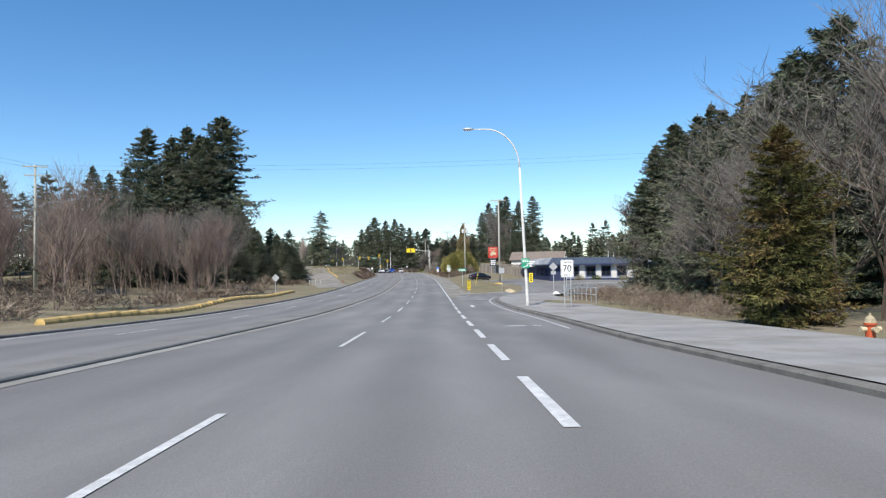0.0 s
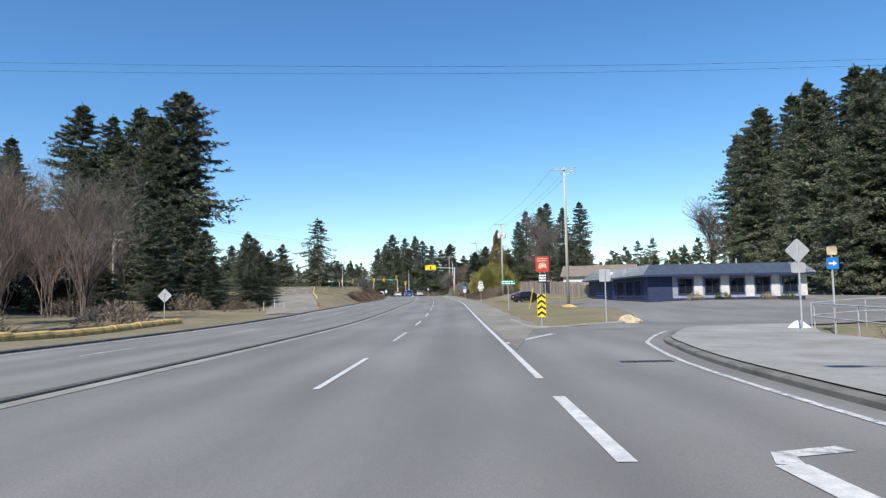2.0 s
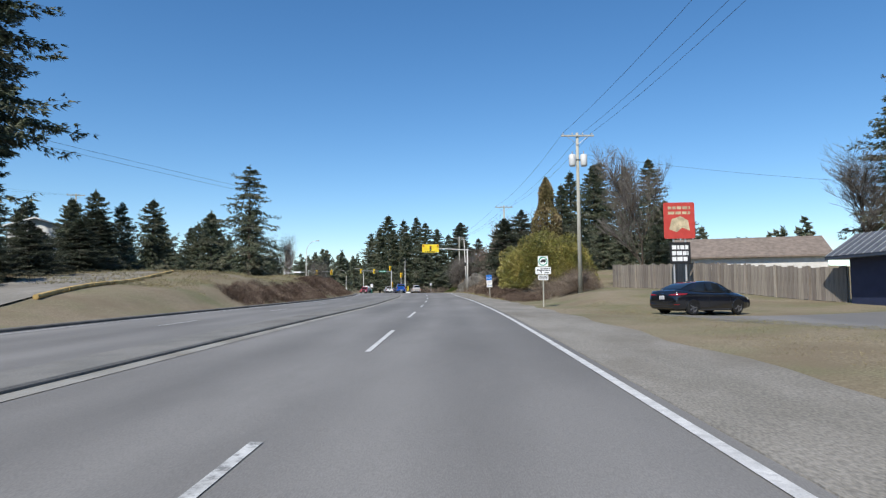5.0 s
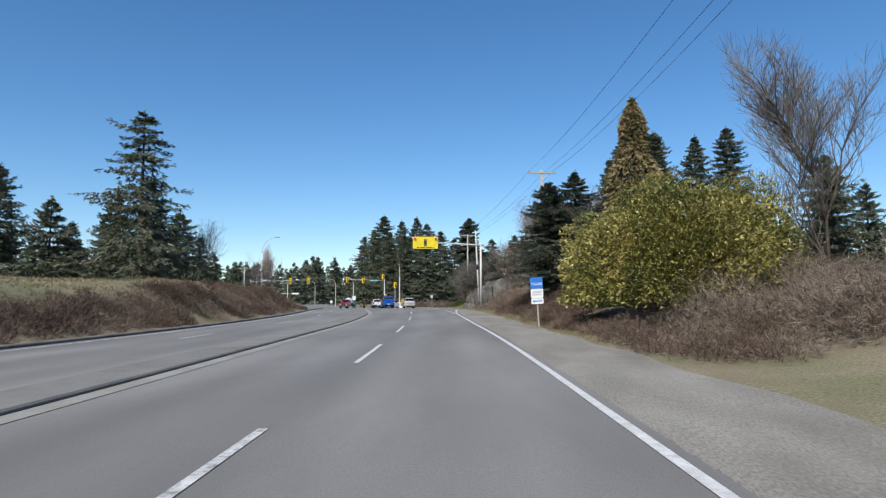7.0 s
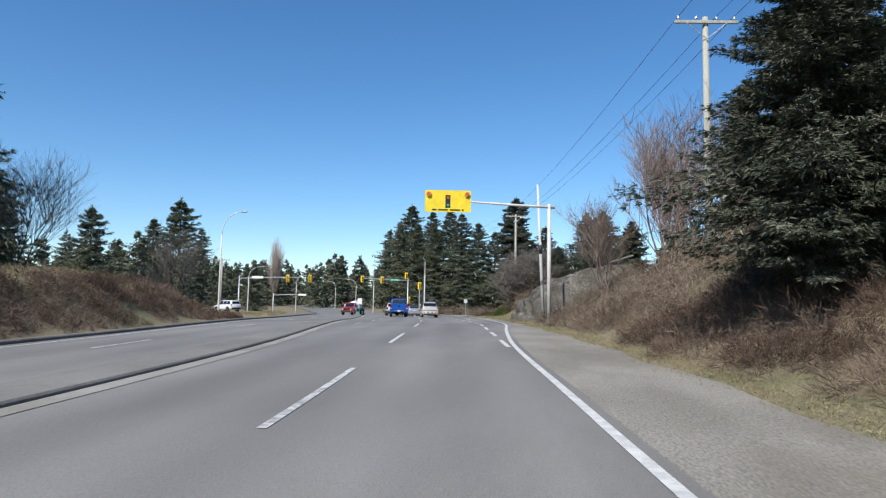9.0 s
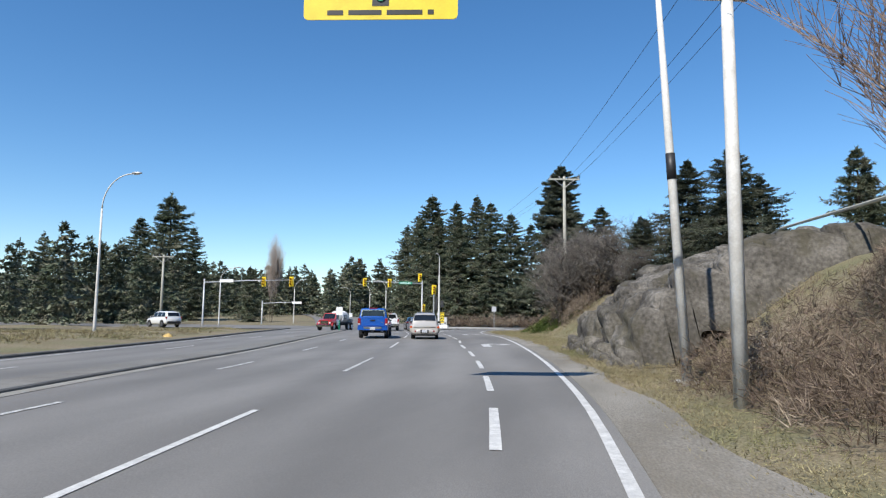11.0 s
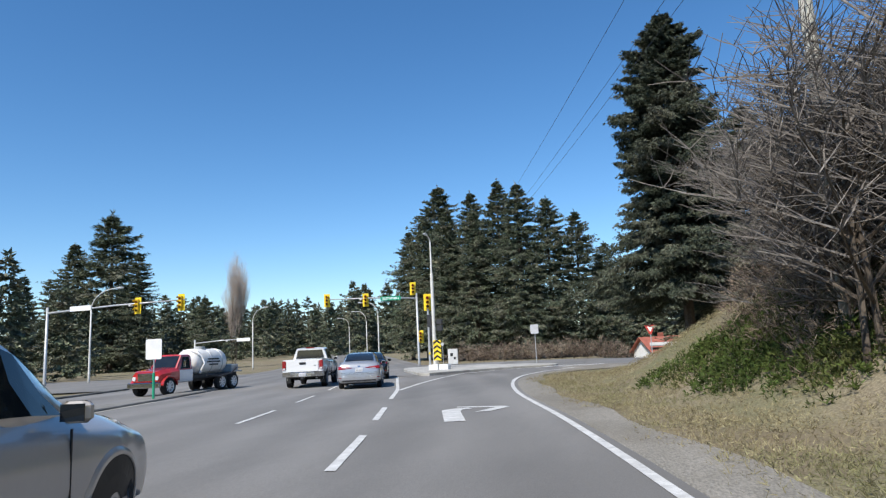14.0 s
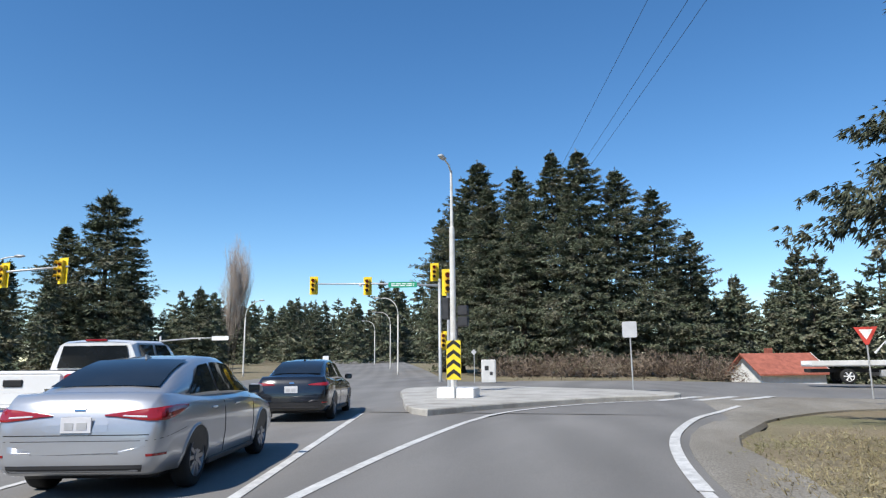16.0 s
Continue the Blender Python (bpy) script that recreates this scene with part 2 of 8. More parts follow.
class Shape:
    """Gathers vertices and faces for one mesh."""

    def __init__(self):
        self.v, self.f = [], []

    def add(self, verts, faces, m=None):
        k = len(self.v)
        self.v += [tuple(m @ Vector(p)) for p in verts] if m else [tuple(p) for p in verts]
        self.f += [tuple(i + k for i in f) for f in faces]
        return self

    def box(self, x, y, z, sx, sy, sz, m=None, c=0.0):
        """A box round x, y, z, with its edges cut by c."""
        hx, hy, hz = sx / 2, sy / 2, sz / 2
        c = min(c, hx * 0.9, hy * 0.9, hz * 0.9)
        if c <= 0:
            v = [(x + a * hx, y + b * hy, z + d * hz) for a in (-1, 1) for b in (-1, 1) for d in (-1, 1)]
            return self.add(v, [(0, 1, 3, 2), (4, 6, 7, 5), (0, 4, 5, 1), (2, 3, 7, 6), (0, 2, 6, 4), (1, 5, 7, 3)], m)
        rings = []
        for zz, ins in ((-hz, c), (-hz + c, 0), (hz - c, 0), (hz, c)):
            ax, ay = hx - ins, hy - ins
            rings.append([(x + px, y + py, z + zz) for px, py in ((ax - c, -ay), (ax, -ay + c), (ax, ay - c), (ax - c, ay), (-ax + c, ay), (-ax, ay - c), (-ax, -ay + c), (-ax + c, -ay))])
        return self.loft(rings, True, True, m)

    def loft(self, rings, closed=True, caps=True, m=None):
        """Skins rings of equal counts of points."""
        n = len(rings[0])
        v = [p for r in rings for p in r]
        f = []
        for a in range(len(rings) - 1):
            for b in range(n if closed else n - 1):
                c = (b + 1) % n
                f.append((a * n + b, a * n + c, (a + 1) * n + c, (a + 1) * n + b))
        if caps:
            f.append(tuple(range(n - 1, -1, -1)))
            f.append(tuple((len(rings) - 1) * n + i for i in range(n)))
        return self.add(v, f, m)

    def tube(self, pts, radii, n=8, caps=True, m=None):
        """A tube along points; radii: one, or one each."""
        pts = [Vector(p) for p in pts]
        radii = radii if isinstance(radii, (list, tuple)) else [radii] * len(pts)
        rings, side = [], None
        for i, p in enumerate(pts):
            d = (pts[min(i + 1, len(pts) - 1)] - pts[max(i - 1, 0)]).normalized()
            s = d.orthogonal() if side is None else (side - d * side.dot(d))
            side = s.normalized()
            up = d.cross(side)
            rings.append([p + (side * math.cos(2 * math.pi * k / n) + up * math.sin(2 * math.pi * k / n)) * radii[i] for k in range(n)])
        return self.loft(rings, True, caps, m)

    def prism(self, outline, lo, hi, axis="z", m=None):
        """An outline of two coordinates pushed from lo to hi along an axis."""
        put = {"z": lambda a, b, c: (a, b, c), "x": lambda a, b, c: (c, a, b), "y": lambda a, b, c: (a, c, b)}[axis]
        return self.loft([[put(a, b, lo) for a, b in outline], [put(a, b, hi) for a, b in outline]], True, True, m)


def mesh(name, shape, mat, smooth=False):
    me = bpy.data.meshes.new(name)
    if isinstance(shape, Shape):
        me.from_pydata(shape.v, [], shape.f)
    else:
        me.from_pydata(shape[0], [], shape[1])
    me.materials.append(M[mat])
    if smooth:
        me.polygons.foreach_set("use_smooth", [True] * len(me.polygons))
    me.update()
    return me


def solid(shape):
    """Turns all faces outward."""
    bm = bmesh.new()
    me = bpy.data.meshes.new("t")
    me.from_pydata(shape.v, [], shape.f)
    bm.from_mesh(me)
    bmesh.ops.recalc_face_normals(bm, faces=bm.faces)
    s = Shape()
    s.v = [tuple(v.co) for v in bm.verts]
    s.f = [tuple(v.index for v in f.verts) for f in bm.faces]
    bm.free()
    bpy.data.meshes.remove(me)
    return s


def part(name, shape, mat, parent, label="", smooth=False, fix=True):
    """One mesh object under a thing or a part."""
    ob = new(name, mesh(name, solid(shape) if fix and isinstance(shape, Shape) else shape, mat, smooth))
    ob.parent = parent
    return tagged(ob, label)


def thing(name, m, label, category, group="", kind=""):
    ob = new(name)
    ob.empty_display_size = 0.3
    ob.matrix_world = m
    return tagged(ob, label, category, group, kind)


def piece(name, shape, mat, m, label, category, group="", kind="", smooth=False, fix=True):
    """A thing of one mesh."""
    ob = new(name, mesh(name, solid(shape) if fix and isinstance(shape, Shape) else shape, mat, smooth))
    ob.matrix_world = m
    return tagged(ob, label, category, group, kind)


def spline(knots):
    """A smooth function through pairs of (y, value)."""
    ys, vs = np.array(knots, float).T
    sl = np.gradient(vs, ys)

    def at(y):
        y = np.clip(y, ys[0], ys[-1])
        k = np.clip(np.searchsorted(ys, y) - 1, 0, len(ys) - 2)
        h = ys[k + 1] - ys[k]
        u = (y - ys[k]) / h
        return (2 * u**3 - 3 * u**2 + 1) * vs[k] + (u**3 - 2 * u**2 + u) * h * sl[k] + (3 * u**2 - 2 * u**3) * vs[k + 1] + (u**3 - u**2) * h * sl[k + 1]

    return at


def ease(a, b, x):
    u = np.clip((x - a) / (b - a), 0, 1)
    return u * u * (3 - 2 * u)


# ---- the lie of the land: road height, lane line, edges ----
road_z = spline([(-90, 2.6), (-40, 1.3), (0, 0.18), (20, -0.46), (40, -0.98), (62, -1.17), (83, -1.15), (105, -0.85), (127, -0.5), (150, -0.24), (171, 0.04), (190, 0.42), (205, 0.64), (222, 0.68), (245, 0.76), (262, 0.69), (290, 0.66), (330, 0.62), (420, 2.2), (560, 5), (900, 8)])
lane = spline([(-90, -2.3), (-40, -2.3), (0, -2.4), (20, -2.6), (45, -2.88), (62, -3.1), (82, -3.55), (100, -4.05), (120, -4.85), (142, -5.95), (168, -7.6), (180, -8.55), (191, -9.7), (213, -12.25), (226, -14.3), (240, -16.9), (251.5, -19.25), (262, -21.9), (280, -27), (300, -33.4), (340, -48), (400, -72), (480, -108), (620, -175)])
edge = spline([(-90, 1.3), (0, 1.25), (20, 1.08), (45, 0.78), (62, 0.52), (82, 0.08), (100, -0.46), (120, -1.15), (142, -2.15), (164, -3.55), (180, -5.05), (191, -6.08), (200, -6.52), (211, -6.85), (219, -7.5), (231, -8.95), (239, -10.15), (250.5, -12.3), (258.5, -14.05), (263, -14.75), (267, -15.12), (270, -15.15), (272.5, -14.85), (275.3, -14.0), (277.5, -12.8)])
turn_line = spline([(184, -5.6), (190, -6.2), (200, -7.25), (213, -8.65), (227, -11.0), (232, -12.05), (238.2, -13.1), (243.2, -14.25), (247.7, -15.25), (253.5, -16.7), (258.5, -18.0), (262, -18.9), (268, -20.7), (276, -23.1)])
kerb_m = spline([(-90, -6.7), (0, -6.8), (41, -7.2), (85, -7.6), (115, -8.3), (140, -9.1), (163, -10.6), (178, -11.6), (188, -12.7), (200, -14.9), (214, -17.7), (224, -19.4), (240, -22.8), (262, -28.2), (270, -30.4)])
kerb_f = spline([(-90, -14.4), (0, -14.4), (50, -14.7), (92, -15.2), (146, -16.7), (171, -17.6), (186, -18.5), (200, -20.6), (222, -25.2), (237, -28.2), (262, -35.2), (272, -38), (300, -46), (340, -61), (400, -85), (480, -122), (620, -190)])
main_r = spline([(285, -23.5), (300, -27.5), (340, -41), (400, -65), (480, -101), (620, -168)])
kerb_r = spline([(-90, 5.6), (0, 5.2), (9, 5.0), (16, 4.72), (30, 4.7), (45, 4.25), (52, 4.22), (56, 4.4), (60, 4.9), (62.3, 5.3), (65, 6.3), (67, 7.1), (68.5, 8.0), (69.6, 9.6), (70.4, 12.0)])


def verge(y):
    """Where the grass begins on the near side."""
    return edge(np.clip(y, -90, 277.5)) + 2.45 - 1.5 * ease(188, 214, np.asarray(y, float))


def ground(x, y):
    x, y = np.asarray(x, float), np.asarray(y, float)
    z = road_z(y) * 1.0
    left = kerb_f(y) - x
    bank = 2.5 * ease(110, 160, y) * (1 - ease(202, 216, y))
    z = z + bank * (0.75 * ease(0.9, 4.2, left) + 0.25 * ease(3.0, 8.0, left)) + 0.03 * np.clip(left - 12, 0, 60) * ease(0, 1, left) * (1 - ease(215, 235, y))
    right = x - edge(np.clip(y, -90, 277.5)) - 2.45
    bank = 3.4 * ease(180, 198, y) * (1 - ease(257, 276, y))
    z = z + bank * ease(0.7, 6.5, right) + 0.9 * ease(135, 150, y) * (1 - ease(180, 198, y)) * ease(1, 7, right)
    z = z - np.clip(0.02 * (x + 16), 0, 1.3) * ease(262, 284, y)
    z = z - 2.4 * ease(308, 332, y) * ease(-14, -2, x) * (1 - ease(380, 420, y))
    wave = 0.12 * np.sin(x * 0.31 + 1.7 * np.sin(y * 0.11)) + 0.1 * np.sin(y * 0.27 + x * 0.13)
    return z + wave * ease(1.5, 5, np.maximum(left, right)) * (1 - ease(268, 276, y)) - 0.05


def gz(x, y):
    return float(ground(x, y))


def at(x, y, turn=0.0, up=0.0):
    """A pose on the ground, turned by degrees."""
    return pose(x, y, gz(x, y) + up, 0, 0, turn)


def strip(ys, lo, hi, n, up, follow=False, skirt=0.0, ends=0.0):
    """A sheet along y between two lines; follow: lies on the ground instead of the road."""
    v, f = [], []
    for i, y in enumerate(ys):
        a, b = float(lo(y)), float(hi(y))
        for k in range(n + 1):
            x = a + (b - a) * k / n if not skirt else (a, *[a + 0.05 + (b - a - 0.1) * q / (n - 2) for q in range(n - 1)], b)[k]
            v.append((x, y, (gz(x, y) if follow else float(road_z(y))) + up - (skirt if k in (0, n) else 0) - (ends if i in (0, len(ys) - 1) else 0)))
            if i and k:
                c = i * (n + 1) + k
                f.append((c - n - 2, c - n - 1, c, c - 1))
    return v, f


def const(v):
    return lambda y: v


# terrain
gx = np.concatenate([np.linspace(-900, -130, 22), np.linspace(-120, -45, 30), np.arange(-43, 24, 1.0), np.linspace(25, 90, 28), np.linspace(100, 700, 18)])
gy = np.concatenate([np.linspace(-300, -100, 8), np.arange(-90, 320, 2.0), np.linspace(322, 420, 24), np.linspace(440, 1600, 20)])
XX, YY = np.meshgrid(gx, gy)
ZZ = ground(XX, YY)
inside = (XX > kerb_f(YY) + 0.2) & (XX < np.where(YY < 70.4, kerb_r(YY), verge(YY)) - 0.3) & (YY < 640)
ZZ = ZZ - np.where(inside, 0.3, 0.0)
nx = len(gx)
terrain = (list(zip(XX.ravel().tolist(), YY.ravel().tolist(), ZZ.ravel().tolist())), [(j * nx + i, j * nx + i + 1, (j + 1) * nx + i + 1, (j + 1) * nx + i) for j in range(len(gy) - 1) for i in range(nx - 1)])
piece("ground", terrain, "grass", pose(0, 0, 0), "dry patchy roadside grass and bare soil", "ground", kind="structure", smooth=True)

# carriageways, shoulder, side surfaces
ys = np.arange(-90, 640, 2.0)


def right_side(y):
    if y < 70.4:
        return kerb_r(y)
    if y < 277.5:
        return edge(y) + 0.3
    return -12.5 if y < 306 else float(main_r(y))


def road_lin(y):
    """The carriageway's own height, straight between its rows."""
    return np.interp(y, ys, road_z(ys))


road = piece("road", strip(ys, kerb_f, right_side, 10, 0.0), "carriageway", pose(0, 0, 0), "grey worn asphalt carriageway with tyre-polished lanes", "road", kind="structure", fix=False)
lane_of = road.data.attributes.new("across", "FLOAT", "POINT")
lane_of.data.foreach_set("value", [(q.co.x - float(lane(q.co.y))) / 3.65 for q in road.data.vertices])
piece("shoulder", strip(np.arange(60, 275, 1.5), lambda y: edge(y) + 0.16, lambda y: min(edge(y) + 0.2 + 0.16 * (y - 60), verge(y) + 0.2 + 0.15 * math.sin(y * 0.9)), 5, 0.012, skirt=0.1), "gravel", pose(0, 0, 0), "pale gravelly paved road shoulder", "shoulder", kind="structure", fix=False)
piece("turn_lane", strip(np.arange(276, 285.1, 1.0), const(-24), const(-12.5), 10, 0.064, True, 0.1), "asphalt", pose(0, 0, 0), "grey asphalt turning lane", "road", kind="structure", fix=False)
apron = spline([(272, -13.8), (274, -13.35), (276, -12.6), (278, -11.5), (279.6, -10.4), (281, -8.9), (282.4, -6.8), (284, -3.5), (286, 2)])
v, f = [], []
for i, y in enumerate(np.arange(273.5, 285.1, 0.5)):
    r = float(apron(y))
    a, b = min(-13.7, r - 0.8), min(-12.4, r - 0.25)
    for k, x in enumerate((a, b, *[b + (r - b) * q / 5 for q in range(1, 6)], r + 0.03)):
        top = float(road_z(y)) + 0.006
        v.append((x, y, top + (min(gz(x, y) + 0.055, top) - top) * max(0.0, (x - b) / (r - b)) - (0.2 if k == 7 else 0)))
        if i and k:
            c = i * 8 + k
            f.append((c - 9, c - 8, c, c - 1))
piece("corner_apron", (v, f), "gravel", pose(0, 0, 0), "pale worn paved corner of the slip lane", "pavement", kind="structure", fix=False)
piece("cross_road", strip([284, 284.08, *np.arange(285.5, 306, 1.5), 306, 306.08], const(-24), const(120), 60, 0.07, True, 0.0, 0.15), "asphalt", pose(0, 0, 0), "grey asphalt cross street", "road", kind="structure", fix=False)
piece("cross_road_far", strip(np.arange(272, 300, 2.0), const(-150), lambda y: float(kerb_f(y)) + 1, 30, 0.06, True), "asphalt", pose(0, 0, 0), "grey asphalt cross street beyond the junction", "road", kind="structure", fix=False)
lot_line = spline([(72, 2.7), (72.6, 4.0), (74.3, 5.4), (76, 7.4), (82, 9.4), (87, 10.4), (100, 10.4), (110, 9.4), (124, 6.2), (134, 5.0)])
piece("parking_lot", strip(np.arange(70, 132, 0.8), lambda y: edge(y) + 0.3 if y < 72 else float(lot_line(y)), const(48), 30, 0.054, True, 0.12), "asphalt", pose(0, 0, 0), "worn asphalt parking lot with sandy edges", "parking lot", kind="structure", fix=False)

# ---- kerbs, median, markings ----


def kerb_strip(ys, line, width, high, side):
    """A raised band with a chamfered face, along a line; side 1 grows to the right."""
    v, f = [], []
    prof = [(0, -0.1), (0, high - 0.03), (0.03, high), (width - 0.03, high), (width, high - 0.03), (width, -0.1)]
    for i, y in enumerate(ys):
        for k, (o, u) in enumerate(prof):
            v.append((float(line(y)) + side * o, y, float(road_z(y)) + u))
            if i and k:
                c = i * 6 + k
                f.append((c - 7, c - 6, c, c - 1))
    return v, f


piece("median", kerb_strip(np.arange(-90, 271, 2.0), kerb_m, 1.1, 0.075, -1), "median", pose(0, 0, 0), "low raised median with dusty grey top", "median", kind="structure", fix=False)
piece("kerb_far", kerb_strip(np.arange(-90, 274, 2.0), kerb_f, 0.3, 0.1, -1), "kerb", pose(0, 0, 0), "low weathered concrete kerb", "kerb", kind="structure", fix=False)
piece("kerb_near", kerb_strip(np.arange(-90, 70.5, 0.5), kerb_r, 0.25, 0.11, 1), "kerb", pose(0, 0, 0), "low dark asphalt kerb with sandy gutter", "kerb", kind="structure", fix=False)
piece("sidewalk", strip(np.arange(-90, 70.5, 1.0), lambda y: kerb_r(y) + 0.25, lambda y: 9.6 + 0.8 * ease(40, 60, y) + 2.2 * ease(62, 69, y), 4, 0.125), "sidewalk", pose(0, 0, 0), "wide dusty asphalt and concrete footway", "pavement", kind="structure", fix=False)


def dash(y0, y1, line, w, mat="paint", off=0.0):
    v, f = [], []
    for i, y in enumerate([y0, *[float(q) for q in ys if y0 + 0.05 < q < y1 - 0.05], y1]):
        x = float(line(y)) + off
        z = float(road_lin(y)) + 0.009
        v += [(x - w / 2, y, z), (x + w / 2, y, z)]
        if i:
            f.append((2 * i - 2, 2 * i - 1, 2 * i + 1, 2 * i))
    return part("marking", (v, f), mat, road, fix=False)


for k in range(-4, 20):
    y0 = 14.3 + 12.6 * k + (1.9 - 0.5 * k if 0 <= k < 4 else 0.0)
    if y0 < 250:
        dash(y0, y0 + 5.6, lane, 0.11, "paint_worn" if k % 3 == 1 else "paint")
for y0 in (251.2, 257.2, 264):
    dash(y0, y0 + 3.2, lane, 0.11)
for y0 in (-17.8, -11.7, -5.7, 0.3, 6.3, 12.4, 18.4, 24.4, 30.4, 36.3, 41.6, 47.6):
    dash(y0, y0 + 3.75, edge, 0.17)
dash(53.5, 192, edge, 0.13)
dash(192, 266.2, edge, 0.13)
for k in range(-4, 8):
    y0 = 212.3 + 5.55 * k
    dash(y0, y0 + 3.2, turn_line, 0.14)
dash(257.4, 275.5, turn_line, 0.14)
dash(22, 68, kerb_r, 0.12, "paint_worn", off=-0.5)
for k in range(5):
    y0 = 206 + 9.5 * k
    dash(y0, y0 + 3, lane, 0.11, "paint_worn", off=-3.35)
dash(-60, 260, kerb_m, 0.34, "gutter", off=0.19)
dash(0, 240, kerb_f, 0.12, "paint_worn", off=0.5)
for k in range(-2, 20):
    dash(10.0 + 12.6 * k, 13.2 + 12.6 * k, lambda y: (kerb_m(y) + kerb_f(y)) / 2 - 0.5, 0.11, "paint_worn")


def road_line(pts, w, mat="paint", up=0.008):
    """A painted band along points on the road."""
    v, f = [], []
    for i, (x, y) in enumerate(pts):
        a, b = pts[max(i - 1, 0)], pts[min(i + 1, len(pts) - 1)]
        d = Vector((b[0] - a[0], b[1] - a[1])).normalized()
        for s in (-1, 1):
            px, py = x + d.y * s * w / 2, y - d.x * s * w / 2
            v.append((px, py, max(float(road_lin(py)), gz(px, py) + 0.07 if py > 275 else -9) + up))
        if i:
            f.append((2 * i - 2, 2 * i - 1, 2 * i + 1, 2 * i))
    return part("marking", (v, f), mat, road, fix=False)


def smooth_pts(pts, n=6):
    """Points on a smooth curve through pts."""
    out = []
    for i in range(len(pts) - 1):
        p0, p1, p2, p3 = (Vector(pts[min(max(i + k, 0), len(pts) - 1)]) for k in (-1, 0, 1, 2))
        for k in range(n):
            u = k / n
            out.append(tuple(0.5 * (2 * p1 + (p2 - p0) * u + (2 * p0 - 5 * p1 + 4 * p2 - p3) * u * u + (3 * p1 - p0 - 3 * p2 + p3) * u**3)))
    return out + [tuple(pts[-1])]


road_line(smooth_pts([(float(edge(266)), 266), (float(edge(268)), 268), (-15.15, 270.2), (-14.95, 272.3), (-14.4, 275.2), (-13.64, 277.4), (-12.9, 279.7)]), 0.17, up=0.016)
road_line(smooth_pts([(-18.8, 262.0), (-19.05, 264.5), (-19.3, 267.5), (-19.45, 271), (-19.4, 274.5), (-18.7, 277.4), (-17.2, 280), (-15.2, 282)]), 0.16)
for k in range(5):
    x0 = -17.6 + 1.25 * k
    road_line([(x0, 281.6 + 0.25 * k), (x0 + 1.5, 284.6 + 0.1 * k)], 0.42, up=0.012)


def turn_arrow(x, y, turn, s=1.0):
    """A right-turn arrow, painted."""
    c, q = math.cos(radians(turn)), math.sin(radians(turn))

    def put(u, w):
        px, py = x + c * u - q * w, y + q * u + c * w
        return (px, py, float(road_lin(py)) + 0.009)

    v = [put(a * s, b * s) for a, b in [(-0.2, 0), (0.2, 0), (0.2, 2.1), (0.26, 2.5), (0.5, 2.62), (0.42, 2.95), (0.02, 2.8), (-0.2, 2.45), (0.5, 1.75), (0.86, 1.85), (1.35, 2.7), (1.28, 2.95), (0.18, 3.35), (0.16, 3.12), (1.02, 2.68)]]
    return part("marking", (v, [(0, 1, 2, 7), (2, 3, 6, 7), (3, 4, 5, 6), (8, 9, 10, 14), (10, 11, 14), (11, 12, 13, 14)]), "paint", road, fix=False)


turn_arrow(-10.6, 230.8, 10)
turn_arrow(-14.35, 250.6, 14)
# a worn right-turn arrow in the slip lane, and the rest of an older one before it
road_line([(2.02, 44.7), (1.98, 47.45)], 0.27)
road_line([(1.98, 47.45), (2.08, 47.8), (2.7, 48.0)], 0.22, "paint_worn")
road_line([(2.25, 23.9), (2.95, 24.1)], 0.5, "paint_worn")
road_line([(3.2, 24.05), (3.52, 24.0)], 0.35, "paint_worn")
road_line([(0.54, 62.5), (2.65, 67.5)], 0.28, "paint_worn")
s = Shape().box(0, 0, -0.01, 1.1, 0.3, 0.04, c=0.006)
for k in range(9):
    s.box(-0.48 + 0.12 * k, 0, 0.014, 0.05, 0.24, 0.012)
piece("drain_grate", s, "dark_metal", pose(3.18, 56.2, float(road_lin(56.2))), "dark iron drain grate in the asphalt", "drain", kind="structure")

# ---- plants ----
rng = np.random.default_rng(7)


def fans(base, way, size, fingers=4, spread=0.6, slim=0.16, sag=0.0, flat=0.0):
    """Sprays of slender leaves that start at base and point along way; flat: how level they lie."""
    n = len(base)
    base, way = np.repeat(base, fingers, 0), np.repeat(way, fingers, 0)
    size = np.repeat(size, fingers) * rng.uniform(0.65, 1.1, n * fingers)
    way = way + rng.normal(0, spread, way.shape) * np.array([0.6, 0.6, 0.6 - 0.4 * flat])
    way[:, 2] -= sag
    way /= np.linalg.norm(way, axis=1)[:, None] + 1e-9
    hint = rng.normal(0, 1, way.shape) * (1 - flat) + np.array([0, 0, 1.6 * flat]) + rng.normal(0, 0.35, way.shape)
    side = np.cross(way, hint)
    side /= np.linalg.norm(side, axis=1)[:, None] + 1e-9
    w = (side.T * size * slim).T
    tip = base + (way.T * size).T
    low = base + (way.T * size * 0.2).T
    v = np.stack([low - w, low + w, tip], 1).reshape(-1, 3)
    k = np.arange(n * fingers) * 3
    f = np.stack([k, k + 1, k + 2], 1)
    return v, f


def join(*meshes):
    vs, fs, k = [], [], 0
    for v, f in meshes:
        vs += [tuple(p) for p in np.asarray(v).tolist()]
        fs += [tuple(int(i) + k for i in q) for q in f]
        k += len(v)
    return vs, fs


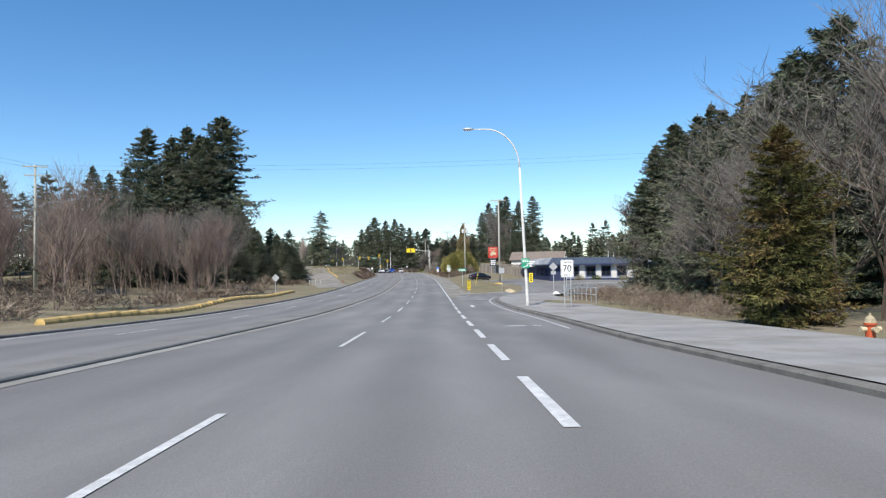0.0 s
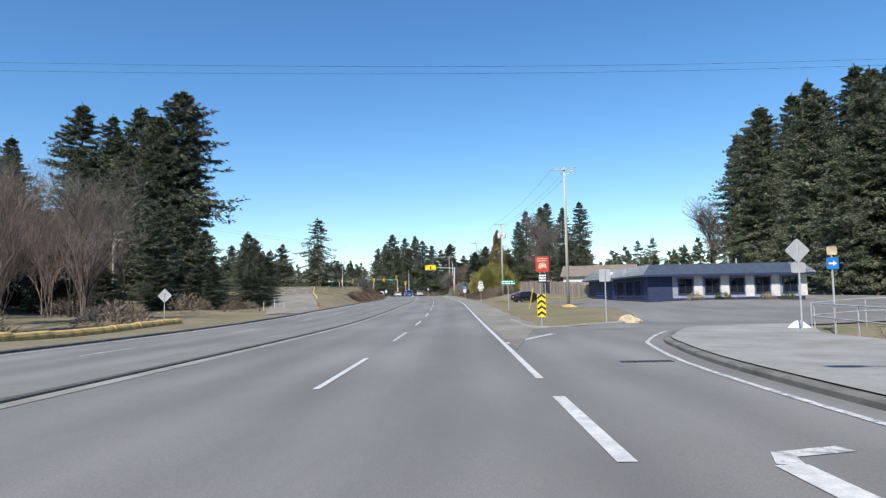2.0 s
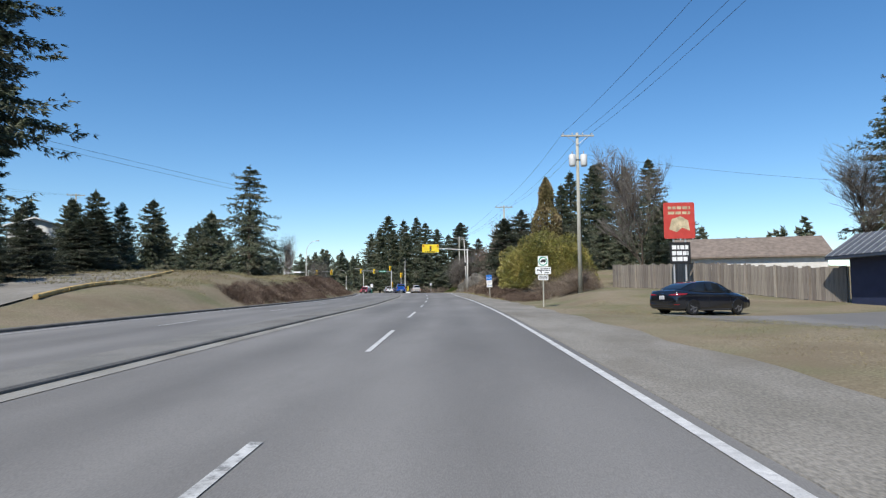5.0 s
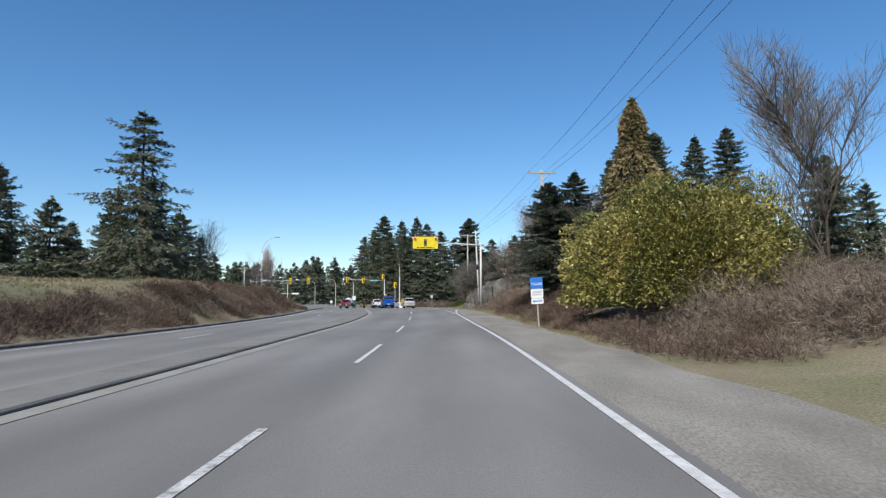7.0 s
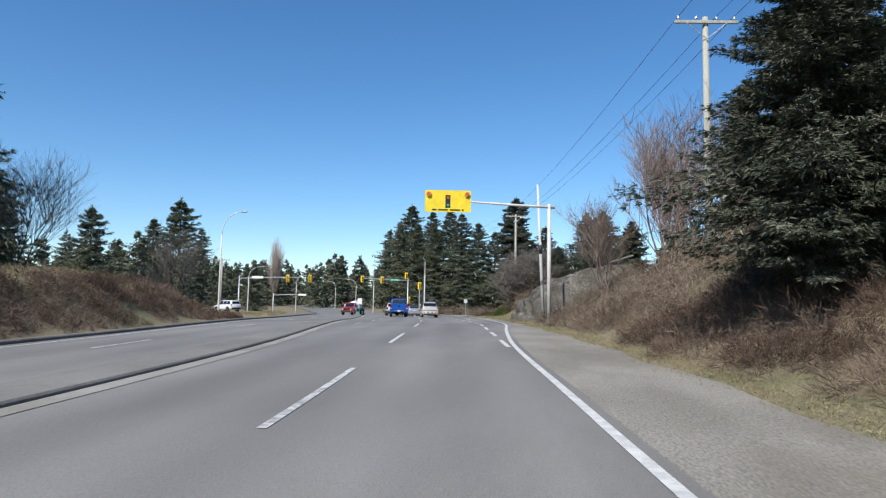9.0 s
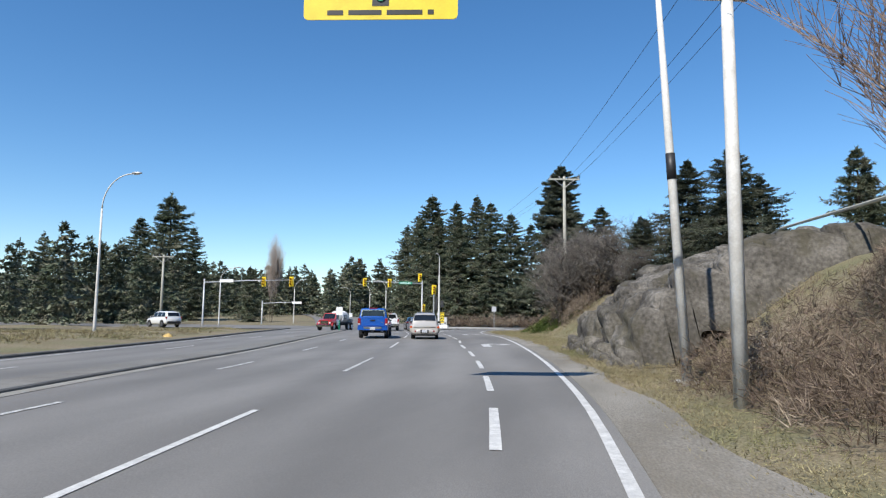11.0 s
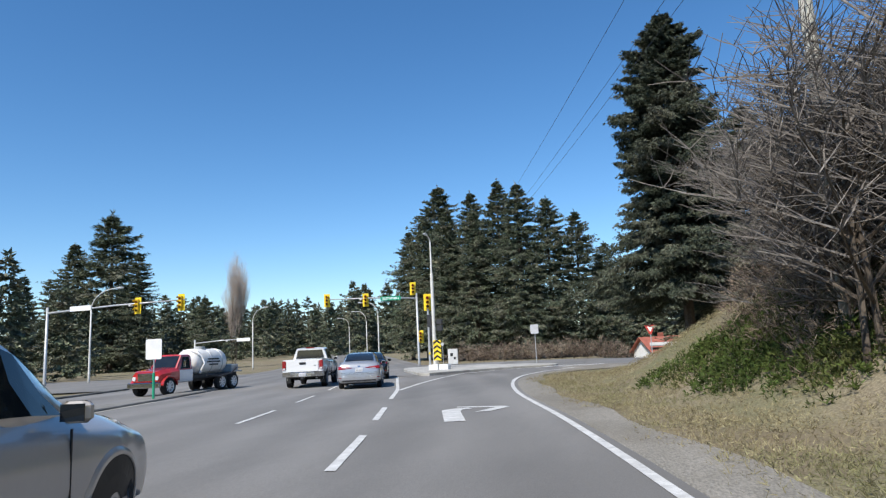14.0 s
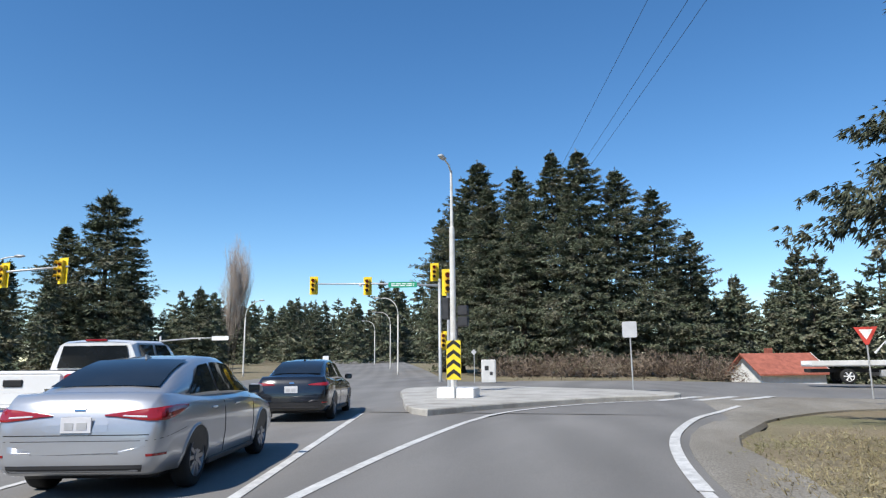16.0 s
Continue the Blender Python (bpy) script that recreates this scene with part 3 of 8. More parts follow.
def rods(segs, n=4):
    """Tapered rods from rows of p0, p1, r0, r1."""
    s = np.array(segs, float)
    p0, p1, r0, r1 = s[:, :3], s[:, 3:6], s[:, 6], s[:, 7]
    d = p1 - p0
    d /= np.linalg.norm(d, axis=1)[:, None] + 1e-9
    a = np.cross(d, np.where(np.abs(d[:, 2:3]) > 0.9, [[1.0, 0, 0]], [[0, 0, 1.0]]))
    a /= np.linalg.norm(a, axis=1)[:, None] + 1e-9
    b = np.cross(d, a)
    rings = []
    for p, r in ((p0, r0), (p1, r1)):
        for k in range(n):
            t = 2 * math.pi * k / n
            rings.append(p + ((a * math.cos(t) + b * math.sin(t)).T * r).T)
    v = np.stack(rings, 1).reshape(-1, 3)
    base = np.arange(len(s))[:, None] * 2 * n
    f = [base + np.array([[k, (k + 1) % n, n + (k + 1) % n, n + k]]) for k in range(n)]
    return v, np.concatenate(f, 0)


def fir_crown(h, r, whorls, arms, per, size, bare=0.08, droop=0.35, gap=0.12, tight=0.9, ragged=0.3, slim=0.2, fingers=4, flat=0.45, spike=0.0, leaf=0.13, spread=0.75, sides=1, hang=0.25):
    """Crown and limbs of a conifer: staggered drooping boughs, each a loose fan of short sprays with hanging branchlets."""
    base, way, sz, limbs = [], [], [], []
    lobe = rng.uniform(0, 6.28, 3)
    for w in range(whorls):
        for a in range(arms):
            u = min(max((w + rng.uniform(-0.7, 0.7)) / whorls, 0.0) ** 0.95, 0.985)
            t = 2 * math.pi * (a + rng.uniform(-0.45, 0.45)) / arms + w * 2.4
            wave = 1 + 0.16 * math.sin(2 * t + lobe[0] + 5 * u) + 0.14 * math.sin(t + lobe[1] + 11 * u) + 0.12 * math.sin(17 * u + lobe[2])
            if rng.random() < gap * (2 - wave):
                continue
            zz = h * (bare + (1 - bare) * u) * 0.985
            full = r * (1 - u) ** tight * min(1.0, 0.62 + 2.2 * u) + 0.02 * h * (1 - u) + 0.004 * h
            full *= min(1.0, 0.4 + 4.5 * (1 - u))
            ln = full * wave * rng.uniform(1 - ragged, 1 + ragged * 0.6)
            if rng.random() < spike:
                ln *= 1.4
            rise = 0.5 * u - 0.02 + rng.uniform(-0.14, 0.14)
            out = np.array([math.cos(t), math.sin(t), 0])
            k = np.linspace(0.18, 1, per) ** 0.8
            pts = out[None] * (ln * k)[:, None]
            pts[:, 2] = zz + ln * (rise * k - droop * k**1.5 + 0.2 * k**4)
            if a % 2 == 0 or per > 12:
                limbs.append((0, 0, zz, *pts[per // 2], 0.003 * h * (1 - u) + 0.012, 0.012))
                limbs.append((*pts[per // 2], *pts[-1], 0.012, 0.006))
            slope = np.gradient(pts[:, 2]) / (np.gradient(ln * k) + 1e-6)
            for s in np.arange(-sides, sides + 1) / sides:
                side = np.array([-out[1], out[0], 0]) * s
                q = pts + side[None] * ((0.04 + 0.08 * sides) * ln * (1.1 - k))[:, None] + rng.normal(0, 0.035 * ln + 0.02, pts.shape) * [1, 1, 0.6]
                d = out[None] * (0.7 if s else 1.0) + side[None] * 0.85 + np.stack([0 * k, 0 * k, slope * 0.7 - hang], 1)
                base.append(q)
                way.append(d)
                sz.append((leaf * ln * (1.3 - k) + 0.42 * size) * rng.uniform(0.7, 1.25, per))
    base.append(np.array([[0, 0, h * 0.985 - 0.012 * h * q] for q in range(6)]))
    way.append(np.tile([0, 0, 1.0], (6, 1)) + rng.normal(0, 0.35, (6, 3)))
    sz.append(np.full(6, size * 0.6))
    return fans(np.concatenate(base), np.concatenate(way), np.concatenate(sz), fingers, spread, slim, 0.1, flat), rods(limbs, 3)


def trunk(h, r, lean=0.0):
    s = Shape()
    s.tube([(0, 0, -0.4), (0, 0, 0.3), (lean * 0.3, 0, h * 0.35), (lean * 0.7, 0, h * 0.7), (lean, 0, h)], [r * 1.35, r, r * 0.75, r * 0.4, 0.02], 8)
    return s


def fir_kind(h, r, whorls, arms, per, size, mat="needles", **kw):
    """Meshes of one kind of conifer: trunk with limbs, crown."""
    leaf, limbs = fir_crown(h, r, whorls, arms, per, size, **kw)
    tr = trunk(h * 0.98, 0.013 * h + 0.05)
    return mesh("trunk", join((tr.v, tr.f), limbs), "bark"), mesh("crown", join(leaf), mat)


def plant(kind, x, y, s, label, name="fir_tree", category="tree", group="", turn=None, up=0.0, wide=1.0):
    """A tree of two shared meshes on the ground."""
    ob = thing(name, at(x, y, rng.uniform(0, 360) if turn is None else turn, up), label, category, group)
    ob.scale = (s * wide, s * wide, s)
    for nm, me in zip(("trunk", "crown"), kind):
        new(nm, me).parent = ob
    return ob


FIR_BIG = [fir_kind(30, 5.6, 42, 10, 12, 1.0, droop=0.45, gap=0.1, ragged=0.4, tight=0.62, bare=0.06, slim=0.12, fingers=6, leaf=0.075, spike=0.05), fir_kind(30, 6.0, 42, 10, 12, 1.0, droop=0.45, gap=0.14, ragged=0.5, tight=0.55, bare=0.1, slim=0.12, fingers=6, leaf=0.075, spike=0.1), fir_kind(30, 6.4, 42, 10, 12, 1.0, droop=0.4, gap=0.12, tight=0.6, bare=0.04, ragged=0.45, slim=0.12, fingers=6, leaf=0.075, spike=0.06), fir_kind(30, 5.0, 42, 10, 12, 1.0, droop=0.5, gap=0.12, tight=0.5, bare=0.08, ragged=0.55, slim=0.12, fingers=6, leaf=0.075, spike=0.08)]
FIR_TALL = fir_kind(30, 5.0, 40, 10, 12, 1.0, droop=0.45, gap=0.16, ragged=0.5, tight=0.5, bare=0.3, slim=0.12, fingers=6, leaf=0.075, spike=0.12)
FIR_MID = [fir_kind(12, 3.3, 24, 9, 8, 0.75, droop=0.4, gap=0.08, bare=0.02, ragged=0.4, tight=0.65, slim=0.085, fingers=8, leaf=0.11), fir_kind(12, 3.6, 22, 9, 8, 0.8, droop=0.42, gap=0.14, tight=0.55, bare=0.03, ragged=0.5, slim=0.085, fingers=8, leaf=0.11), fir_kind(12, 3.0, 24, 9, 8, 0.75, droop=0.38, gap=0.1, bare=0.02, tight=0.6, ragged=0.45, slim=0.085, fingers=8, leaf=0.11)]
FIR_FAR = [fir_kind(20, 4.2, 18, 8, 7, 1.0, gap=0.08, droop=0.42, slim=0.17, fingers=5, ragged=0.4, tight=0.62), fir_kind(20, 4.6, 17, 8, 7, 1.05, gap=0.14, droop=0.45, tight=0.55, slim=0.17, fingers=5, bare=0.08, ragged=0.5), fir_kind(20, 4.0, 17, 8, 7, 1.0, gap=0.12, droop=0.4, tight=0.48, slim=0.17, fingers=5, bare=0.05, ragged=0.55)]
FIR_LOW = [fir_kind(20, 4.4, 12, 6, 4, 2.2, gap=0.06, droop=0.42, slim=0.26, fingers=3, ragged=0.4, tight=0.6), fir_kind(20, 4.8, 11, 6, 4, 2.3, gap=0.1, droop=0.45, tight=0.52, slim=0.26, fingers=3, bare=0.08, ragged=0.5)]
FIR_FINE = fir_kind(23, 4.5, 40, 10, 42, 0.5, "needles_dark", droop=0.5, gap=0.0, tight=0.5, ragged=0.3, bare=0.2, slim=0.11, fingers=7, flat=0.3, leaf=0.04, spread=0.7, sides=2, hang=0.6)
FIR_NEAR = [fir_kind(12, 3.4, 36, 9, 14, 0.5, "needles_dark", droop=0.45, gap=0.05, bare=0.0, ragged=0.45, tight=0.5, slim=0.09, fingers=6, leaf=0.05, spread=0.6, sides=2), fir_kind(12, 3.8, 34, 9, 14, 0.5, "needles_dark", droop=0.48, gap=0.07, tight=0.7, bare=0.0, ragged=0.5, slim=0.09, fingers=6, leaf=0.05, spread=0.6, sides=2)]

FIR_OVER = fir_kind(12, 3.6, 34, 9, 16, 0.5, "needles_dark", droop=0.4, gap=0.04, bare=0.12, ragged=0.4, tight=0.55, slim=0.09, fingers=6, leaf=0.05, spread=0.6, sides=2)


def bare_kind(h, spread, depth, kids, r0, mat="twig", clear=0.25, stems=1, up=0.35, thin=0.62):
    """A leafless tree as rods, limb by limb."""
    segs, fine = [], []

    def grow(p, d, ln, r, k):
        steps = 3 if k > 0 else 2
        for i in range(steps):
            d = d + rng.normal(0, 0.12, 3) + np.array([0, 0, up * 0.12])
            d /= np.linalg.norm(d)
            q = p + d * ln / steps
            (segs if k > 1 else fine).append((*p, *q, r * (1 - 0.2 * i), r * (1 - 0.2 * (i + 1))))
            p = q
            if k > 0:
                for _ in range(kids if i == steps - 1 else max(1, kids - 2)):
                    t = rng.uniform(0, 2 * math.pi)
                    side = np.array([math.cos(t), math.sin(t), rng.uniform(-0.1, 0.5)])
                    grow(p, d * (1 - spread) + side * spread + np.array([0, 0, up * 0.3]), ln * rng.uniform(0.5, 0.75), max(r * 0.5, 0.007), k - 1)

    for s in range(stems):
        t = rng.uniform(0, 6.28)
        o = np.array([math.cos(t), math.sin(t), 0]) * (0.25 * stems * rng.random() if stems > 1 else 0)
        d = np.array([o[0] * 0.25, o[1] * 0.25, 1.0])
        grow(o + [0, 0, -0.3], d / np.linalg.norm(d), h * rng.uniform(0.42, 0.52), r0 * (1 if s == 0 else rng.uniform(0.5, 0.9)), depth)
    return mesh("trunk", join(rods(segs, 5)), "bark" if mat != "twig_red" else "twig_red"), mesh("crown", join(rods(fine, 3)), mat)


FIR_RAGGED = fir_kind(17.3, 4.2, 30, 7, 12, 0.75, droop=0.62, gap=0.24, tight=0.42, ragged=0.6, bare=0.07, slim=0.085, fingers=7, leaf=0.08, spike=0.16, spread=0.65)
BARE = [bare_kind(12, 0.55, 4, 3, 0.13), bare_kind(12, 0.6, 4, 3, 0.12, stems=2), bare_kind(12, 0.4, 3, 4, 0.09, stems=4)]
HAW = [bare_kind(9, 0.6, 4, 4, 0.1, stems=2), bare_kind(9, 0.66, 4, 4, 0.09, stems=2)]
BARE_RED = [bare_kind(11, 0.4, 3, 4, 0.1, "twig_red", stems=3, up=0.5), bare_kind(11, 0.46, 3, 4, 0.1, "twig_red", stems=2, up=0.5)]
ORCHARD = [bare_kind(8, 0.75, 3, 4, 0.12, "twig", clear=0.15, stems=2, up=0.3, thin=0.68), bare_kind(8, 0.7, 3, 4, 0.11, "twig", clear=0.2, stems=3, up=0.35, thin=0.68)]
BARE_BIG = bare_kind(18, 0.5, 4, 4, 0.26)
POPLAR = bare_kind(18, 0.24, 4, 4, 0.12, "twig_pale", up=0.9, stems=3)

DARK = "tall dark green conifer with drooping boughs"
big_firs = [(-56, 167, 1.3), (-66.5, 171, 1.25), (-62, 168, 1.15), (-66, 160, 1.08), (-60, 154, 0.85), (-72, 160, 1.15), (-58, 162, 1.1), (-66, 150, 0.8), (-57, 160, 0.8),
            (-114, 352, 0.9), (-122, 348, 0.68), (-130, 346, 0.6), (-99, 352, 0.8),
            (-36, 347, 1.0), (-30, 345, 0.93), (-25, 341, 0.95), (-21, 332, 0.85), (-17, 334, 0.78), (-13, 337, 0.72), (-40, 352, 0.85), (-33, 339, 0.8), (-28, 335, 0.75), (-9, 341, 0.6), (-44, 356, 0.8)]
for i, (x, y, s) in enumerate(big_firs):
    plant(FIR_TALL if i in (0, 2) else FIR_BIG[i % 4], x, y, s, DARK, group="tall firs", wide=rng.uniform(0.95, 1.15))
mid_firs = [(-40, 138, 0.45), (-45, 148, 0.6), (-37, 150, 0.4), (-41, 163, 0.6), (-76, 190, 1.2), (-49, 186, 0.8), (-53, 202, 1.0), (-78, 200, 1.1), (-38, 158, 0.55), (-43, 170, 0.75),
            (-39, 206, 0.95), (-52, 222, 1.25), (-58, 230, 1.2), (-64, 226, 1.3), (-70, 240, 1.2), (-60, 248, 1.1),
            (4.6, 184, 0.6), (3.4, 191.8, 0.72), (8, 188, 0.6), (12, 196, 0.72), (16, 201, 0.72), (20, 206, 0.75), (9, 200, 0.66),
            (0.9, 243, 0.68), (-2.2, 241.6, 0.36), (6, 246, 0.66), (10, 241, 0.7), (13, 247, 0.68), (-4, 274, 0.7), (1.8, 236, 0.6), (14, 232, 0.8)]
for i, (x, y, s) in enumerate(mid_firs):
    near = -3 < x < 9 and 180 < y < 248
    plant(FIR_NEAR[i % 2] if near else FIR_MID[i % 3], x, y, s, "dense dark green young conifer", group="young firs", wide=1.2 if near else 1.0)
plant(FIR_MID[0], -106.8, 354, 2.75, "tall broad dark conifer beyond the junction", wide=1.15)
plant(FIR_RAGGED, -37.2, 200.5, 1.0, "ragged dark spruce on the grass bank", "spruce_tree", wide=1.1)
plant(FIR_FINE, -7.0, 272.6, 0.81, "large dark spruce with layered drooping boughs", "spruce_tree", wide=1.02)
for x, y, s in ((-2.4, 277.5, 0.5), (-4.2, 280, 0.42)):
    plant(FIR_BIG[2], x, y, s, "tall dark conifer behind the bank", group="firs behind the bank", wide=1.3)
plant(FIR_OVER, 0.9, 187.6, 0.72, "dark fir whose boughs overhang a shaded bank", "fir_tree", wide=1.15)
# low conifers beside the side road, dark firs down to the ground behind them
for i, (x, y, s) in enumerate([(-27.2, 121, 0.36), (-27.6, 125.5, 0.34), (-28.8, 130, 0.33), (-30.2, 135, 0.32), (-31.8, 140, 0.34), (-33.2, 146, 0.32), (-36, 151, 0.3), (-36.5, 157, 0.38), (-38.5, 163, 0.5), (-29.5, 115.5, 0.32), (-32.5, 119, 0.42), (-33.5, 111, 0.36), (-36, 116, 0.46), (-38, 108, 0.42), (-34, 125, 0.46), (-36.5, 132, 0.46)]):
    plant(FIR_NEAR[i % 2], x, y, s, "low spreading dark green conifer beside the side road", group="side road conifers", wide=1.85)
for i, (x, y, s) in enumerate([(-42, 127, 0.95), (-46, 132, 1.1), (-40, 139, 0.8), (-44, 142, 1.15), (-49, 140, 1.2), (-48, 150, 1.2), (-43, 134, 0.7), (-53, 146, 1.25)]):
    plant(FIR_MID[i % 3], x, y, s, "dense dark conifer at the foot of the tall firs", group="woods edge firs", wide=1.25)
# tall stand beyond the lot, conifers behind the laurel and the fence
for i, (x, y, s) in enumerate([(72, 218, 1.3), (76, 213, 1.5), (82, 208, 1.55), (80, 222, 1.55), (88, 212, 1.7), (95, 220, 1.7), (96, 205, 1.75), (104, 212, 1.8), (101, 200, 1.7), (110, 206, 1.8), (118, 212, 1.85)]):
    plant(FIR_BIG[i % 4], x, y, s, "very tall dark fir in a dense stand beyond the lot", group="tall stand", wide=1.1)
for i, (x, y, s) in enumerate([(20.8, 235, 0.75), (17, 241, 0.74), (27.6, 238, 0.76), (33, 240, 0.82), (24, 246, 0.84), (14, 232, 0.6)]):
    plant(FIR_BIG[(i + 1) % 4], x, y, s, "dark conifer behind the laurel", group="firs behind the laurel")
for x, y, s in ((96, 420, 1.5), (106, 426, 1.6), (118, 424, 1.15)):
    plant(FIR_FAR[1], x, y, s, "distant dark green conifer", group="distant firs")

# left woods, bare
for i in range(150):
    x, y = rng.uniform(-92, -29), rng.uniform(22, 150)
    if y > 95 and -x - 0.8 < 0.6 * (y - 52.4):
        continue
    plant((BARE_RED + BARE)[i % 4], x, y, rng.uniform(0.8, 1.2), "leafless grey-brown alder in a thicket", "bare_tree", group="leafless alders", wide=rng.uniform(0.6, 0.95))
for i in range(16):
    plant(FIR_MID[i % 3], rng.uniform(-64, -44), rng.uniform(96, 146), rng.uniform(0.7, 1.15), "dark young conifer among leafless trees", group="woods firs")
for i in range(22):
    plant(FIR_FAR[i % 3], rng.uniform(-120, -70), rng.uniform(90, 160), rng.uniform(0.7, 1.1), "dark conifer behind leafless woods", group="woods firs")
for x, y, s in ((-66, 122, 1.5), (-74, 130, 1.6), (-82, 136, 1.5), (-58, 116, 1.3), (-90, 150, 1.7), (-72, 112, 1.5)):
    plant(BARE[1], x, y, s, "tall leafless grey alder above the thicket", "bare_tree", group="leafless alders", wide=0.7)
for i in range(56):
    y = rng.uniform(76, 130)
    x = min(-28, -0.66 * (y - 52.4) - 2 - rng.uniform(0, 28))
    plant((BARE_RED + BARE_RED + BARE)[i % 5], x, y, rng.uniform(0.72, 1.02), "slender leafless red-brown alder on the far slope", "bare_tree", group="red-brown alders", wide=rng.uniform(0.5, 0.75))
for x, y, s in ((-59.5, 124, 0.72), (-65, 128, 0.68), (-55, 118, 0.6), (-70, 131, 0.74)):
    plant(FIR_BIG[3], x, y, s, "grey-green conifer rising above leafless alders", group="firs above the alders")
for x, y, s in ((23.5, 45, 1.3), (25.8, 48.5, 1.5), (28.2, 52, 1.65), (29, 47, 1.75)):
    plant(FIR_MID[1], x, y, s, "dark conifer among leafless maples", group="firs among the maples", wide=1.1)
# near right woods
for i, (x, y, s) in enumerate([(16, 24, 1.15), (18, 30, 1.2), (21, 22, 1.3), (15, 36, 0.9), (20, 38, 1.0), (17, 20, 1.1), (19, 27, 1.2), (15.5, 31, 1.0), (22, 26, 1.3), (24, 20, 1.35), (17.5, 40, 0.9), (21, 45, 0.95), (26, 24, 1.4), (24, 32, 1.2), (17, 45, 0.7), (14.5, 50, 0.6), (25, 44, 1.0), (22, 17, 1.25), (18, 14, 1.1), (27, 50, 0.95)]):
    plant(BARE[i % 3], x, y, s * 0.86, "leafless maple with grey branches", "bare_tree", group="leafless maples")
CEDAR = fir_kind(7, 2.5, 28, 10, 10, 0.36, "cedar", droop=0.3, gap=0.05, tight=0.75, bare=0.0, slim=0.1, fingers=7, leaf=0.08)
plant(CEDAR, 11.9, 23.0, 1.03, "broad olive-brown cedar beside the footway", "cedar_tree")
plant(CEDAR, 14.6, 27.5, 0.75, "broad olive-brown cedar beside the footway", "cedar_tree")
for i, (x, y, s) in enumerate([(18.5, 60, 0.9), (21, 56, 1.05), (20, 50, 0.95), (23.5, 52, 1.15), (18, 44, 0.7), (25, 58, 1.2), (21.5, 40, 0.9)]):
    plant(FIR_MID[i % 3], x, y, s, "dark conifer among leafless maples", group="firs among the maples", wide=1.1)
for i, (x, y, s) in enumerate([(30, 60, 1.5), (34, 66, 1.6), (38, 58, 1.6), (28, 54, 1.3), (33, 50, 1.5), (42, 64, 1.5), (46, 70, 1.6), (50, 80, 1.7), (52, 92, 1.6), (40, 52, 1.5), (30, 42, 1.4), (26, 38, 1.2), (55, 104, 1.6), (58, 116, 1.7), (48, 130, 1.5), (60, 130, 1.6), (66, 140, 1.5), (57, 152, 2.7), (64, 165, 3.0), (72, 158, 2.9), (58, 178, 2.8), (70, 180, 2.8), (80, 150, 2.8), (62, 140, 2.6), (75, 138, 2.7), (55, 134, 2.6), (58, 128, 2.7), (66, 128, 2.9), (54, 118, 2.5), (70, 148, 3.0), (62, 118, 2.8), (78, 128, 2.8), (60, 124, 2.6), (66, 112, 2.7), (72, 120, 2.8), (58, 108, 1.7), (62, 102, 1.8), (56, 98, 1.5), (64, 92, 1.9), (70, 104, 2.6), (60, 84, 1.8), (66, 78, 1.9)]):
    plant(FIR_MID[i % 3] if s < 2 else FIR_BIG[i % 4], x, y, s if s < 2 else s * 0.4, DARK, group="firs by the lot")
for i, (x, y, s) in enumerate([(20, 186, 0.5), (22, 190, 0.55), (26, 192, 0.42)]):
    plant((FIR_MID + [BARE[0]])[i % 4], x, y, s * 1.5, "tall conifer behind the board fence", group="firs behind the fence")
plant(BARE_BIG, 16.3, 179, 0.86, "tall leafless maple with spreading crown", "bare_tree", wide=0.72)
plant(BARE_BIG, 64, 221, 1.1, "small leafless tree behind the building", "bare_tree")
plant(BARE[2], -34.5, 206, 0.62, "slender leafless birch cluster on the bank", "bare_tree")
plant(BARE[2], -30.5, 215, 0.5, "slender leafless birch cluster on the bank", "bare_tree")
plant(POPLAR, -74, 345, 0.84, "bare columnar poplar beyond the junction", "poplar_tree", wide=0.66)
plant(FIR_MID[0], -79, 344, 1.1, "dense dark green young conifer")
for i, (x, y, s) in enumerate([(-6.5, 256, 0.8), (-1, 252, 0.75), (1.5, 257, 0.8), (-3, 240, 0.4), (-1, 262, 0.8), (3, 250, 0.7), (-3.5, 256, 0.75), (-5.5, 254, 0.55), (2, 262, 0.85), (-7, 254, 0.5), (-2, 270, 0.7), (-6.0, 258, 0.7)]):
    plant(HAW[i % 2] if x < -2.2 else BARE[i % 2], x, y, s * 0.74, "leafless twiggy hawthorn on the bank", "bare_tree", group="hawthorns on the bank")
for i, (x, y, s) in enumerate([(-6.9, 251.8, 0.62), (-4.6, 249.2, 0.7), (-2.4, 247.5, 0.72), (-4.6, 253.6, 0.75), (0.5, 249.5, 0.8), (-7.0, 250.6, 0.8), (-6.3, 251.6, 0.9), (-5.6, 250.2, 0.85)]):
    plant(ORCHARD[i % 2], x, y, s, "leafless dark-branched crab apple on the bank", "bare_tree", group="crab apples on the bank")
for i, (x, y, s) in enumerate([(1, 205, 0.75), (4, 208, 0.8), (-1, 210, 0.6), (6, 212, 0.9), (3, 215, 0.8)]):
    plant(BARE_RED[i % 2], x, y, s, "leafless reddish thicket tree on the bank", "bare_tree", group="bank thicket")
